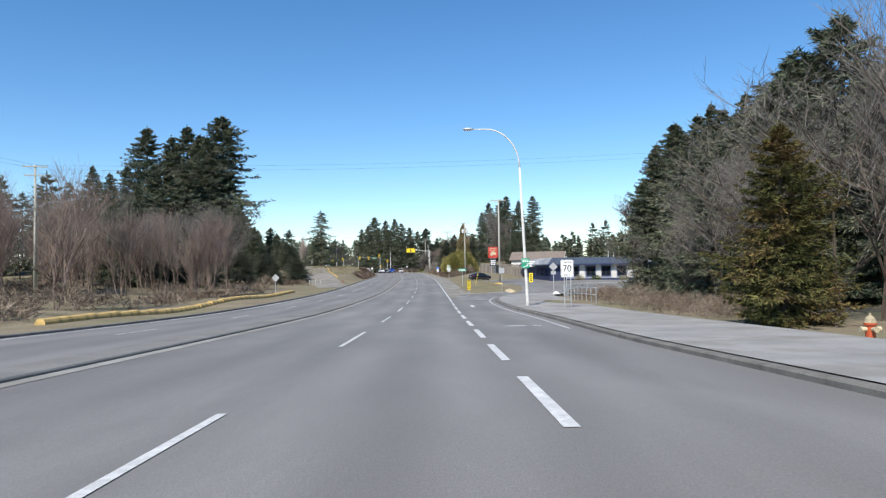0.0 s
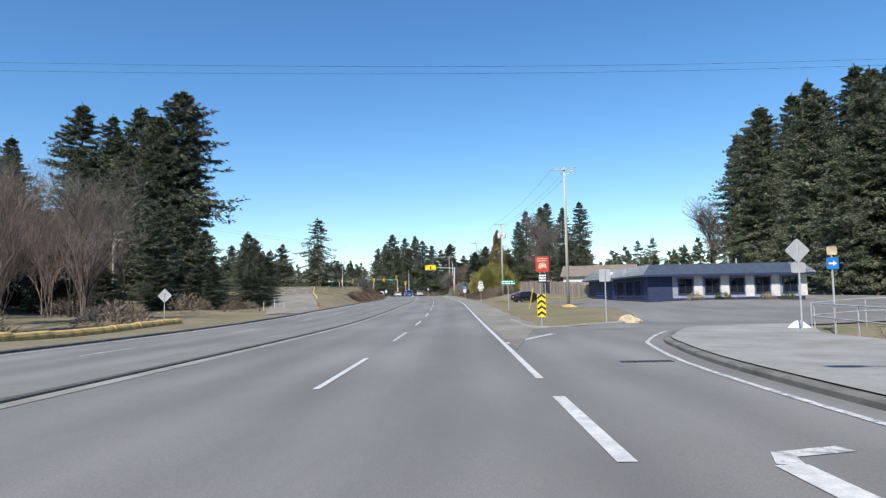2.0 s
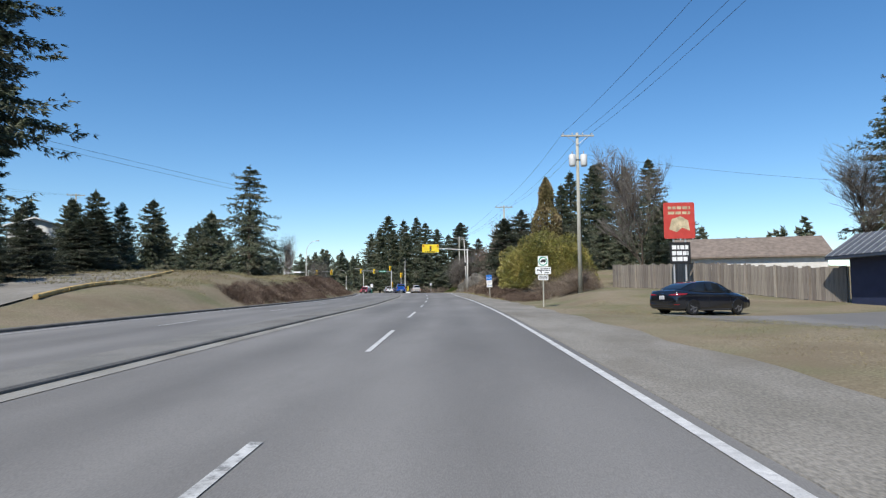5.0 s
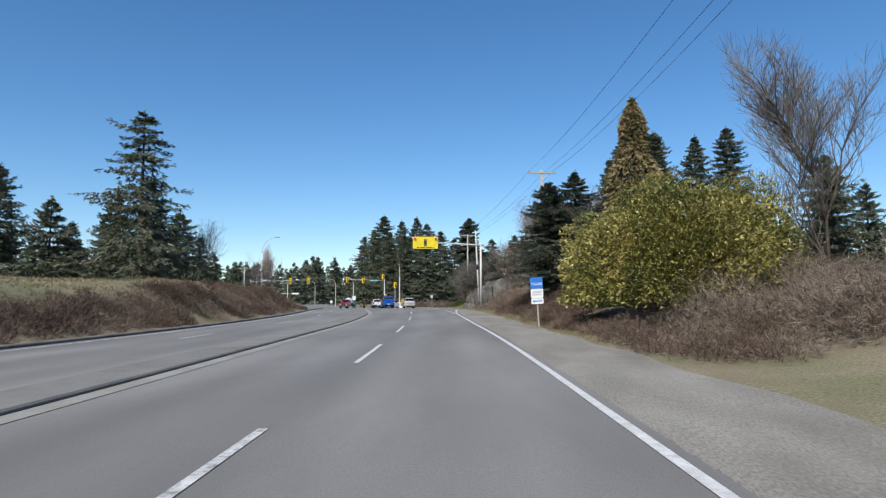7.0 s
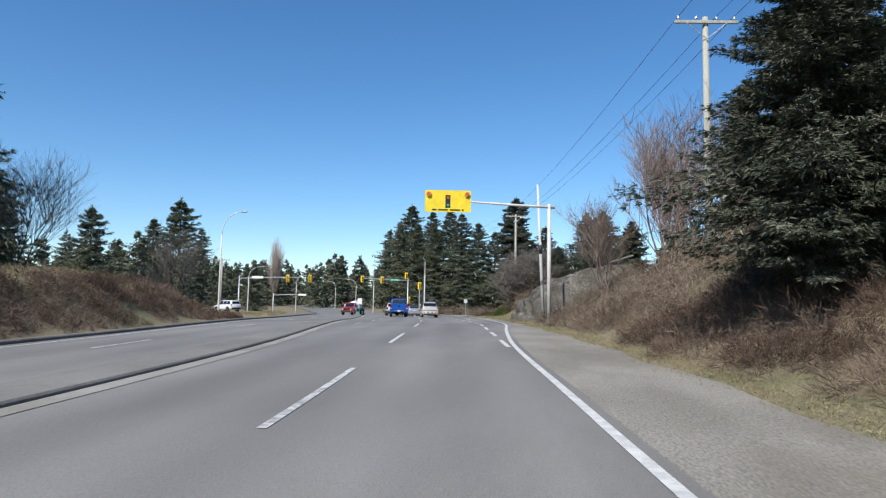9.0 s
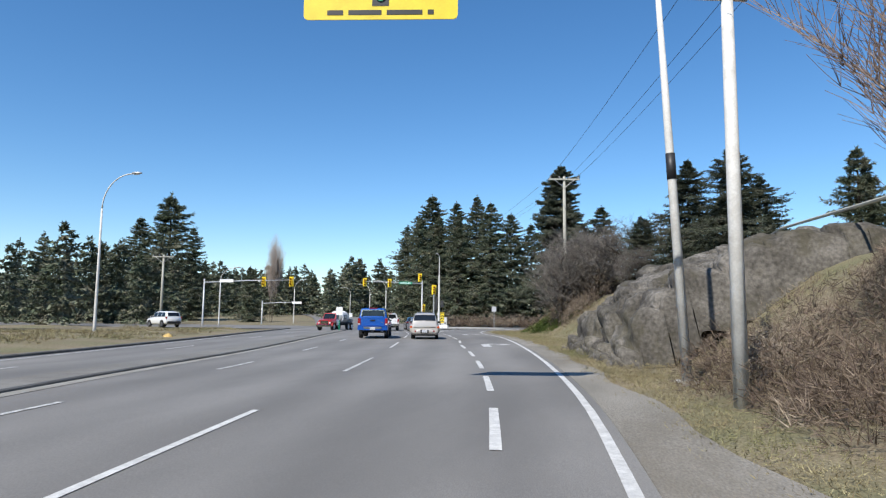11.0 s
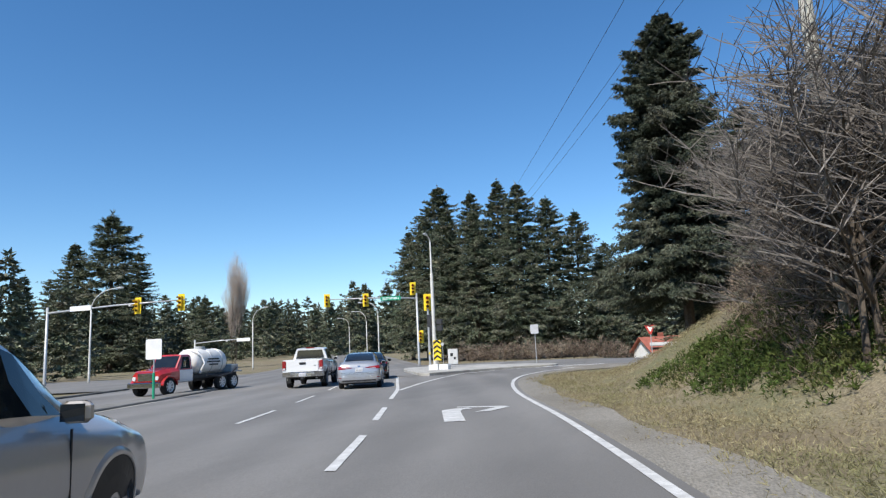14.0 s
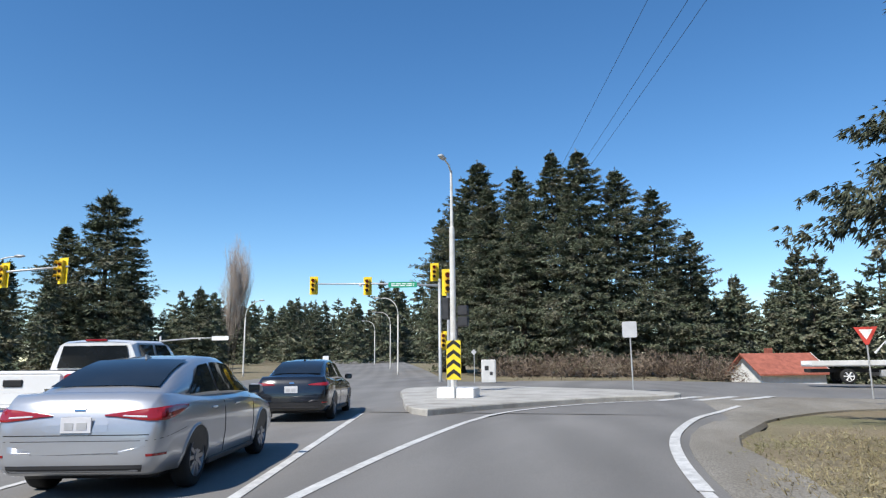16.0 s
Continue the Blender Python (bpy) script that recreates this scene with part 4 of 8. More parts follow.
# far rows of trees
for i in range(60):
    x = -150 + i * 2.1 + rng.uniform(-3, 3)
    plant(FIR_FAR[i % 3], x - 30, 470 + rng.uniform(-15, 45), rng.uniform(0.7, 1.15), "distant dark green conifer", group="distant firs")
for i in range(46):
    plant(FIR_FAR[i % 3], rng.uniform(-12, 60), rng.uniform(348, 385), rng.uniform(0.65, 0.98), "dark conifer beyond the cross street", group="firs beyond the cross street")
for i in range(26):
    plant(FIR_FAR[i % 3], rng.uniform(-175, -125), rng.uniform(300, 420), rng.uniform(0.8, 1.15), "dark conifer beyond the junction", group="firs beyond the junction")


def woods(name, spots, label):
    """Far trees joined as stuff."""
    made = []
    for x, y, s in spots:
        me = FIR_LOW[int(rng.integers(2))][1]
        co = np.empty(len(me.vertices) * 3)
        me.vertices.foreach_get("co", co)
        co = co.reshape(-1, 3) * s + [x, y, gz(x, y)]
        ix = np.empty(len(me.loops), int)
        me.loops.foreach_get("vertex_index", ix)
        made.append((co, ix.reshape(-1, 3)))
    return piece(name, join(*made), "needles", pose(0, 0, 0), label, "woods", kind="stuff", fix=False)


woods("far_woods", [(rng.uniform(-330, 160), rng.uniform(520, 640), rng.uniform(0.8, 1.2)) for _ in range(140)], "far dark conifer woods on the horizon")
woods("junction_woods", [(rng.uniform(-135, -64), rng.uniform(205, 330), rng.uniform(0.46, 0.68)) for _ in range(64)], "dark conifer woods behind the far verge")
woods("bank_woods", [(rng.uniform(12, 85), rng.uniform(266, 340), rng.uniform(0.6, 0.9)) for _ in range(60)] + [(rng.uniform(9, 60), rng.uniform(312, 342), rng.uniform(0.45, 0.65)) for _ in range(26)] + [(rng.uniform(-12, 10), rng.uniform(344, 352), rng.uniform(0.5, 0.65)) for _ in range(12)], "dark conifer woods behind the bank")
woods("road_end_woods", [(rng.uniform(-150, -60) + (yy - 400) * -0.3, yy, rng.uniform(0.75, 1.05)) for yy in np.linspace(400, 470, 40)], "dark conifers lining the road beyond the junction")
woods("left_woods", [(rng.uniform(-260, -140), rng.uniform(40, 420), rng.uniform(0.7, 1.1)) for _ in range(44)], "dark conifer woods behind the bare trees")
woods("right_woods", [(rng.uniform(75, 200), rng.uniform(-20, 400), rng.uniform(0.8, 1.2)) for _ in range(44)], "dark conifer woods beyond the lot")


def thicket(name, spots, mat, label, per=260, size=0.5, fingers=5, slim=0.05, category="shrub", kind="stuff"):
    """Low brush: blobs of sprays, each spot (x, y, radius, height)."""
    b, w, s = [], [], []
    for x, y, r, h in spots:
        n = int(per * r * r * 0.6) + 30
        a, q = rng.uniform(0, 6.28, n), np.sqrt(rng.random(n)) * r
        px, py = x + np.cos(a) * q, y + np.sin(a) * q
        top = h * np.sqrt(np.clip(1 - (q / r) ** 2, 0.02, 1)) * rng.uniform(0.75, 1.1, n)
        pz = ground(px, py) + top * rng.random(n) ** 0.5
        b.append(np.stack([px, py, pz], 1))
        d = np.stack([np.cos(a) * 0.5, np.sin(a) * 0.5, rng.uniform(-0.1, 0.9, n)], 1)
        w.append(d)
        s.append(rng.uniform(0.5, 1.2, n) * size)
    return piece(name, join(fans(np.concatenate(b), np.concatenate(w), np.concatenate(s), fingers, 0.8, slim)), mat, pose(0, 0, 0), label, category, kind=kind, fix=False)


R = rng.uniform
thicket("brambles", [(float(kerb_f(y)) - R(1.4, 2.9 if y < 172 else 4.3), y, R(0.5, 1.0), R(0.2, 0.65)) for y in np.arange(146, 214, 0.2)], "brush_red", "tangled reddish-brown brambles on the cut bank", 220, 0.3, 6, 0.026)
# litter in the dark brush colour, which also paints the laurel's shaded hollow
thicket("laurel_foot", [(verge(y) + R(1.0, 2.9), y, R(0.45, 0.9), R(0.25, 0.7)) for y in np.arange(153, 177, 0.2)], "brush_red", "brown twigs and leaf litter at the laurel's foot, coloured dark for its shade", 260, 0.24, 6, 0.03)
thicket("brush", [(R(2.8, 6.4), y, R(0.9, 1.6), R(0.9, 2.1)) for y in np.arange(153.5, 165, 0.34)], "brush", "dense brown leafless brush on the verge", 330, 0.42, 6, 0.018)
thicket("bank_brush", [(verge(y) + R(2, 7.5), y, R(0.9, 1.6), R(0.5, 1.5)) for y in np.arange(190, 216, 0.35)], "brush", "dead brown bracken and brambles on the bank", 260, 0.36, 6, 0.022)
# the darker brush colour carries the shade of the hollow under the boughs
thicket("fir_brush", [(verge(y) + R(1.6, 6.5), y, R(0.8, 1.3), R(0.35, 1.0)) for y in np.arange(176, 192, 0.24)], "brush_red", "grey-brown brambles at the foot of the firs, darkened for shade", 330, 0.4, 6, 0.016)
thicket("ivy_ground", [(verge(y) + R(3.4, 6.6), y, R(0.6, 1.2), R(0.25, 0.7)) for y in np.arange(250.5, 258, 0.12)], "brush_green", "dark green ivy clump on the grass bank", 230, 0.16, 5, 0.13)
thicket("hedge_brush", [(x, 316 + R(-2, 2), R(1.2, 1.9), R(1.8, 2.6)) for x in np.arange(-27, -8, 0.8)], "brush", "brown bramble hedge along the cross street", 60, 0.6)
thicket("bank_scrub", [(R(-7.0, 2), R(248, 260), R(1.0, 1.8), R(1.0, 2.4)) for _ in range(36)] + [(float(verge(y)) + R(4.6, 6.2), y, R(0.8, 1.3), R(1.2, 2.3)) for y in np.arange(247, 257, 0.55)], "brush", "twiggy grey-brown scrub on the bank", 150, 0.34, 6, 0.028)
thicket("wood_floor", [(R(-60, -24), R(20, 135), R(1.5, 2.5), R(0.8, 1.8)) for _ in range(90)], "brush", "brown undergrowth beneath leafless woods", 40, 0.7)
thicket("verge_brush", [(R(11.5, 15), y, R(0.8, 1.5), R(0.7, 1.4)) for y in np.arange(28, 62, 0.9)], "brush", "low rusty brambles behind the footway", 190, 0.4, 6, 0.022)
thicket("tall_grass", [(verge(y) + R(0.1, 1.2), y, R(0.4, 0.8), R(0.04, 0.12)) for y in np.arange(160, 268, 0.2)], "dry_grass", "dry yellow grass along the shoulder", 150, 0.09, 3, 0.06, "grass")
thicket("lot_grass", [(R(2.9, 8.5), y, R(0.5, 1.0), R(0.05, 0.12)) for y in np.arange(78, 142, 0.16)], "dry_grass", "short dry grass on the verge", 110, 0.08, 3, 0.04, "grass")
thicket("bank_grass", [(verge(y) + R(0.3, 6), y, R(0.35, 1.0), R(0.08, 0.3)) for y in np.arange(213, 272, 0.09)], "dry_grass", "dry tufted grass on the bank", 150, 0.12, 4, 0.045, "grass")
thicket("plateau_grass", [(kerb_f(y) - R(3.8, 17), y, R(0.8, 1.5), R(0.08, 0.2)) for y in np.arange(140, 262, 0.25)], "dry_grass", "dry grass on the far bank", 45, 0.22, 3, 0.07, "grass")


def dome(cx, cy, rx, ry, h, n, size, mat, name, label, leafy=0.24, category="shrub"):
    """A rounded shrub: leaves over lumpy shells, with a dark twiggy heart."""
    d = rng.normal(0, 1, (n, 3))
    d[:, 2] = np.abs(d[:, 2]) * 0.9 + 0.02 * d[:, 2]
    d /= np.linalg.norm(d, axis=1)[:, None]
    lump = 1 + 0.13 * np.sin(d[:, 0] * 7 + 2 * d[:, 2]) * np.sin(d[:, 1] * 6 + 1) + 0.05 * np.sin(d[:, 2] * 19 + 3 * d[:, 1]) * np.sin(d[:, 1] * 23) + 0.07 * np.sin(d[:, 0] * 17 + d[:, 1] * 13)
    k = lump * (1 - 0.36 * rng.random(n) ** 1.6)
    flat = 1 - 0.25 * np.clip(d[:, 2] - 0.2, 0, 1)
    p = np.stack([cx + d[:, 0] * rx * k, cy + d[:, 1] * ry * k, gz(cx, cy) + 0.15 + d[:, 2] * h * k * (1.25 - 0.25 * flat * 0)], 1)
    p[:, 2] = gz(cx, cy) + 0.1 + (np.clip(d[:, 2], 0, 1) ** 0.92) * h * k
    keep = (p[:, 2] - gz(cx, cy) > 0.07 * h) | (rng.random(n) < 0.3)
    p, d, n = p[keep], d[keep], int(keep.sum())
    leaf = fans(p, d + np.array([0, 0, -0.1]), rng.uniform(0.7, 1.2, n) * size, 3, 0.9, leafy)
    ob = thing(name, pose(cx, cy, gz(cx, cy)), label, category)
    c = part("crown", join((leaf[0] - [cx, cy, gz(cx, cy)], leaf[1])), mat, ob, fix=False)
    segs = [(0, 0, -0.2, *(np.array([a, b, e]) * [rx * 0.85, ry * 0.85, h * 0.8]), 0.06, 0.015) for a, b, e in np.abs(rng.normal(0, 1, (60, 3))) / 2 * rng.choice([-1, 1], (60, 3)) if True]
    segs = [(q[0], q[1], q[2], q[3], q[4], abs(q[5]), q[6], q[7]) for q in segs]
    part("woody_core", join(rods(segs, 4)), "bark", ob, fix=False)
    return ob


dome(4.1, 167.5, 4.5, 7.2, 4.9, 58000, 0.17, "laurel", "laurel_bush", "huge rounded yellow-green laurel bush by the road")
snag_leaf = []
for q in range(8500):
    u = rng.random() ** 1.25
    rad = (0.06 + 3.2 * (1 - u) ** 0.95 + 0.16 * math.sin(u * 23)) * rng.uniform(0.82, 1.08)
    t = R(0, 6.28)
    snag_leaf.append((math.cos(t) * rad, math.sin(t) * rad, 13.2 * u, math.cos(t), math.sin(t), -0.5))
sl = np.array(snag_leaf)
ivy_tree = thing("ivy_tree", at(5.6, 180.8), "tapering dead trunk wrapped in golden-brown ivy", "tree")
part("crown", join(fans(sl[:, :3], sl[:, 3:], rng.uniform(0.2, 0.45, len(sl)), 4, 0.7, 0.22, 0.5)), "ivy", ivy_tree, fix=False)
part("trunk", trunk(13.0, 0.5), "bark", ivy_tree)

# ---- posts, wires, signs ----


def bars(s, x, y, w, h, rows, z=0.0, gap=0.45):
    """Writing that cannot be read, as bars on a sign's face (x to the right, y up, z out)."""
    for i in range(rows):
        yy = y + h / 2 - h * (i + 0.5) / rows
        u = x - w / 2
        while u < x + w / 2 - 0.02:
            l = min(rng.uniform(0.08, 0.22) * w * 1.6, x + w / 2 - u)
            s.box(u + l / 2, yy, z, l, h / rows * (1 - gap), 0.006)
            u += l + 0.05 * w
    return s


def letters(text, size, mat, parent, x, y, z, name="lettering"):
    """Raised writing in the built-in font, made into a mesh."""
    cu = bpy.data.curves.new("text", "FONT")
    cu.body, cu.size, cu.align_x, cu.align_y, cu.extrude = text, size, "CENTER", "CENTER", 0.003
    tmp = new("text", cu)
    me = bpy.data.meshes.new_from_object(tmp.evaluated_get(bpy.context.evaluated_depsgraph_get()))
    bpy.data.objects.remove(tmp)
    me.materials.clear()
    me.materials.append(M[mat])
    ob = new(name, me)
    ob.parent = parent
    ob.matrix_local = pose(x, y, z)
    return ob


FACE = Matrix(((1, 0, 0, 0), (0, 0, -1, 0), (0, 1, 0, 0), (0, 0, 0, 1)))


def sheet(w, h, mat, parent, m, name="panel", label="", r=0.06, back=True):
    """A sign panel with rounded corners; its face looks along its own +z, which m turns to -y."""
    r = min(r, w / 2.2, h / 2.2)
    pts = [(sx * (w / 2 - r) + r * math.cos(a), sy * (h / 2 - r) + r * math.sin(a)) for sx, sy, a0 in ((1, 1, 0), (-1, 1, 90), (-1, -1, 180), (1, -1, 270)) for a in (radians(a0), radians(a0 + 45), radians(a0 + 90))]
    ob = part(name, Shape().prism(pts, -0.02, 0.0), mat, parent, label)
    ob.matrix_local = m @ FACE
    return ob


def post_sign(x, y, turn, post_h, label, category="sign", post="steel", name="road_sign", r=0.035, group=""):
    ob = thing(name, at(x, y, turn), label, category, group)
    part("post", Shape().tube([(0, 0, -0.3), (0, 0, post_h)], r, 8), post, ob)
    return ob


def put(x, z, y=-0.05):
    return pose(x, y, z)


# speed limit 70
ob = post_sign(7.24, 39.4, 0, 3.2, "white speed limit sign on twin steel posts", name="speed_sign")
part("post", Shape().tube([(0.45, 0.02, -0.3), (0.45, 0.02, 3.0)], 0.035, 8), "steel", ob)
ob.scale = (0.86, 0.86, 0.92)
p = sheet(0.9, 1.15, "white_sign", ob, put(0.2, 2.72), label="white rectangular panel")
f = Shape()
for a, b, c, d in ((0, 0.55, 0.84, 0.02), (0, -0.55, 0.84, 0.02), (0.42, 0, 0.02, 1.1), (-0.42, 0, 0.02, 1.1)):
    f.box(a, b, 0.004, c, d, 0.006)
part("border", f, "black", p)
letters("70", 0.62, "black", p, 0, -0.02, 0.004)
letters("MAXIMUM", 0.15, "black", p, 0, 0.4, 0.004)
letters("km/h", 0.2, "black", p, 0, -0.41, 0.004)

# street lamp by the footway, with cycle signs


def arm_lamp(x, y, turn, h, reach, label, name="street_lamp", mat="pale_post", lean=0.0, r=0.11, base=0.0):
    ob = thing(name, at(x, y, turn), label, "lamp post")
    k = h * 0.78
    part("post", Shape().tube([(0, 0, -0.2), (0, 0, 0.5), (lean * 0.5, 0, k * 0.5), (lean, 0, k)], [r, r, r * 0.85, r * 0.6], 12), mat, ob, smooth=True)
    pts = [(lean, 0, k - 0.1)]
    for i in range(1, 11):
        a = math.pi / 2 * i / 10
        pts.append((lean - reach * 0.75 * (1 - math.cos(a)), 0, k + (h - k) * math.sin(a)))
    pts.append((lean - reach, 0, h + 0.02))
    part("arm", Shape().tube(pts, [r * 0.55] + [r * 0.42] * 10 + [0.03], 8), mat, ob, smooth=True)
    hd = Shape().loft([[(lean - reach - 0.72 * u, w * math.cos(t), h + 0.05 + hh * math.sin(t)) for t in np.linspace(0, 2 * math.pi, 9)[:-1]] for u, w, hh in ((0, 0.05, 0.04), (0.2, 0.13, 0.09), (0.6, 0.17, 0.1), (0.95, 0.12, 0.06), (1.0, 0.03, 0.02))])
    head = part("lamp_head", hd, "steel", ob, smooth=True)
    part("lens", Shape().box(lean - reach - 0.42, 0, h - 0.045, 0.36, 0.2, 0.03, c=0.012), "lens_clear", head)
    if base:
        part("footing", Shape().tube([(0, 0, -0.3), (0, 0, base)], [0.36, 0.28], 8), "concrete", ob)
    return ob


ob = arm_lamp(5.5, 43.2, -5, 11.9, 3.0, "tall galvanised street lamp with curved arm", lean=-0.35)
sg = sheet(0.52, 0.34, "sign_green", ob, pose(-0.1, -0.16, 3.1), "cycle_sign", "green cycle route sign")
part("symbol", bars(Shape(), 0, 0, 0.4, 0.2, 2, 0.004), "white_sign", sg)
sg = sheet(0.52, 0.26, "sign_green", ob, pose(-0.1, -0.16, 2.76), "arrow_sign", "green arrow sign")
part("arrow", Shape().prism([(-0.2, -0.1), (-0.16, -0.12), (0.1, 0.03), (0.12, -0.04), (0.2, 0.1), (0.02, 0.1), (0.07, 0.06)], 0, 0.006), "white_sign", sg)
sg = sheet(0.26, 0.62, "sign_yellow", ob, pose(0.24, -0.14, 2.0), "notice_sign", "small vertical yellow sign")
part("lettering", bars(Shape(), 0, 0.0, 0.14, 0.5, 4, 0.004), "black", sg)
arm_lamp(-39, 240.5, 5, 11.2, -2.8, "tall slim street lamp with curved arm", mat="pale_post")
arm_lamp(-58, 292, 15, 8.8, -3.0, "street lamp behind the signals")
arm_lamp(-62, 330, 0, 9.2, -2.6, "street lamp beyond the junction")
arm_lamp(-43, 333, 0, 9.2, 2.4, "street lamp beyond the junction")
arm_lamp(-55, 362, 0, 9.5, 2.4, "street lamp along the far road")
arm_lamp(-70, 392, 0, 9.5, 2.4, "street lamp along the far road")


def utility_pole(x, y, top, turn, label, arms=1, gear=False, r=0.17):
    z0 = gz(x, y)
    ob = thing("utility_pole", pose(x, y, z0, 0, 0, turn), label, "utility pole", "utility poles")
    h = top - z0
    part("pole", Shape().tube([(0, 0, -0.4), (0, 0, h * 0.5), (0, 0, h)], [r, r * 0.82, r * 0.62], 10), "pole_wood", ob, smooth=True)
    for k in range(arms):
        z = h - 0.25 - 1.0 * k
        arm = part("crossarm", Shape().box(0, -0.13, z, 2.5 - 0.4 * k, 0.1, 0.12, c=0.01), "pole_wood", ob)
        for u in (-1.1, -0.4, 0.4, 1.1):
            part("insulator", Shape().tube([(u, -0.13, z + 0.06), (u, -0.13, z + 0.12), (u, -0.13, z + 0.13), (u, -0.13, z + 0.24)], [0.02, 0.02, 0.06, 0.03], 8), "ceramic", arm)
        part("brace", Shape().tube([(-0.8, -0.16, z - 0.05), (0, -0.16, z - 0.7), (0.8, -0.16, z - 0.05)], 0.02, 5), "steel", arm)
    if gear:
        for u in (-0.42, 0.45):
            can = part("transformer", Shape().tube([(u, -0.1, h - 2.6), (u, -0.1, h - 2.5), (u, -0.1, h - 1.75), (u, -0.1, h - 1.68)], [0.2, 0.26, 0.26, 0.2], 14), "cabinet_white", ob, smooth=True)
            part("bushing", Shape().tube([(u, -0.1, h - 1.68), (u, -0.1, h - 1.42)], [0.05, 0.03], 8), "ceramic", can)
        part("bracket", Shape().box(0, -0.08, h - 2.1, 0.7, 0.08, 0.1, c=0.01), "dark_metal", ob)
    return ob


POLES = [(9.2, 107.4, 13.0), (5.1, 152.7, 12.6), (1.3, 197.9, 13.2), (-6.8, 252.6, 13.5), (-27, 340, 19)]
for i, (x, y, z) in enumerate(POLES[:4]):
    utility_pole(x, y, z, [2, 4, 6, 10][i], "weathered wooden utility pole with crossarm" if i != 1 else "wooden utility pole with two grey transformers", gear=i == 1)
utility_pole(-46, 74, 14.2, 20, "wooden utility pole with two crossarms", arms=2, gear=False)
utility_pole(-48, 98, 9.2, 20, "wooden utility pole against bare woods")
utility_pole(-46.8, 125.8, 9.9, 20, "wooden utility pole with two crossarms", arms=2)
utility_pole(-63, 198, 16, 20, "wooden utility pole behind conifers")
utility_pole(-52, 268, 9.0, 10, "wooden utility pole on the far side")
utility_pole(-60, 250, 9.5, 10, "wooden utility pole on the far side")


def wire(a, b, sag, label="thin black overhead wire"):
    pts = [tuple(Vector(a).lerp(Vector(b), u) - Vector((0, 0, sag * 4 * u * (1 - u)))) for u in np.linspace(0, 1, 13)]
    return piece("overhead_wire", Shape().tube(pts, 0.01, 4), "wire", pose(0, 0, 0), label, "wire", "overhead wires", fix=False)


CH = POLES
for i in range(len(CH) - 1):
    for u in (-1.1, 0.4, 1.1):
        (x0, y0, z0), (x1, y1, z1) = CH[i], CH[i + 1]
        wire((x0 + u, y0 - 0.1, z0 - 0.02), (x1 + u, y1 - 0.1, z1 - 0.02), 0.7)
LC = [(-40, 20, 13.5), (-46, 74, 14.0), (-51, 137, 10.8), (-63, 198, 15.8)]
for i in range(3):
    for u in (-1.0, 1.0):
        wire((LC[i][0] + u, LC[i][1], LC[i][2]), (LC[i + 1][0] + u, LC[i + 1][1], LC[i + 1][2]), 0.9)
for u in (0.0, 0.35):
    wire((-46, 74, 10.5 + u), (-22, 160, 9.4 + u), 0.6)
wire((5.1, 152.7, 11.0), (34, 150, 7.5), 0.5)
wire((-46, 74, 13.6), (36, 92, 17.2), 0.8)
wire((-46, 74, 14.1), (36, 93, 18.0), 0.8)

# plain guide posts and back-facing signs by the side street
ob = post_sign(10.95, 65.4, 180, 3.2, "diamond sign seen from behind on a post")
p = sheet(0.62, 0.62, "sign_back", ob, put(0, 3.0) @ pose(0, 0, 0, 0, 45, 0))
p = sheet(0.5, 0.35, "sign_back", ob, put(0, 2.4))
ob = post_sign(12.3, 65.8, 0, 3.0, "small blue arrow sign on a post")
p = sheet(0.42, 0.42, "sign_blue", ob, put(0, 2.5))
part("arrow", Shape().prism([(-0.14, -0.03), (0.02, -0.03), (0.02, -0.1), (0.15, 0), (0.02, 0.1), (0.02, 0.03), (-0.14, 0.03)], 0, 0.006), "white_sign", p)
sheet(0.36, 0.3, "cream", ob, put(0, 2.95), "plate")
ob = post_sign(7.0, 78.8, 180, 2.95, "plain pale sign seen from behind on a post")
sheet(0.62, 0.66, "sign_back", ob, put(0, 2.6))
ob = post_sign(-22.9, 89.6, 180, 2.2, "diamond sign seen from behind on a post")
sheet(0.75, 0.75, "sign_back", ob, put(0, 2.0) @ pose(0, 0, 0, 0, 45, 0))
# chevron marker at the lot corner


def chevrons(w, h, n, parent, m, name="panel"):
    p = sheet(w, h, "sign_yellow", parent, m, name, "yellow panel with black chevrons", r=0.03)
    d = h / n
    for i in range(n):
        y = -h / 2 + d * i + d * 0.12
        t = d * 0.42
        s = Shape().prism([(-w / 2 + 0.01, y), (0, y + w * 0.36), (w / 2 - 0.01, y), (w / 2 - 0.01, y + t), (0, y + w * 0.36 + t), (-w / 2 + 0.01, y + t)], 0.0, 0.006)
        part("chevron", s, "black", p)
    return p


ob = post_sign(2.8, 72.7, 0, 1.6, "yellow and black chevron marker at the lot entrance", name="chevron_sign", r=0.03)
chevrons(0.4, 1.05, 4, ob, put(0, 1.05))
part("foot", Shape().box(0, 0, 0.05, 0.7, 0.12, 0.1, c=0.02).box(0, 0, 0.05, 0.12, 0.6, 0.1, c=0.02), "dark_metal", ob)
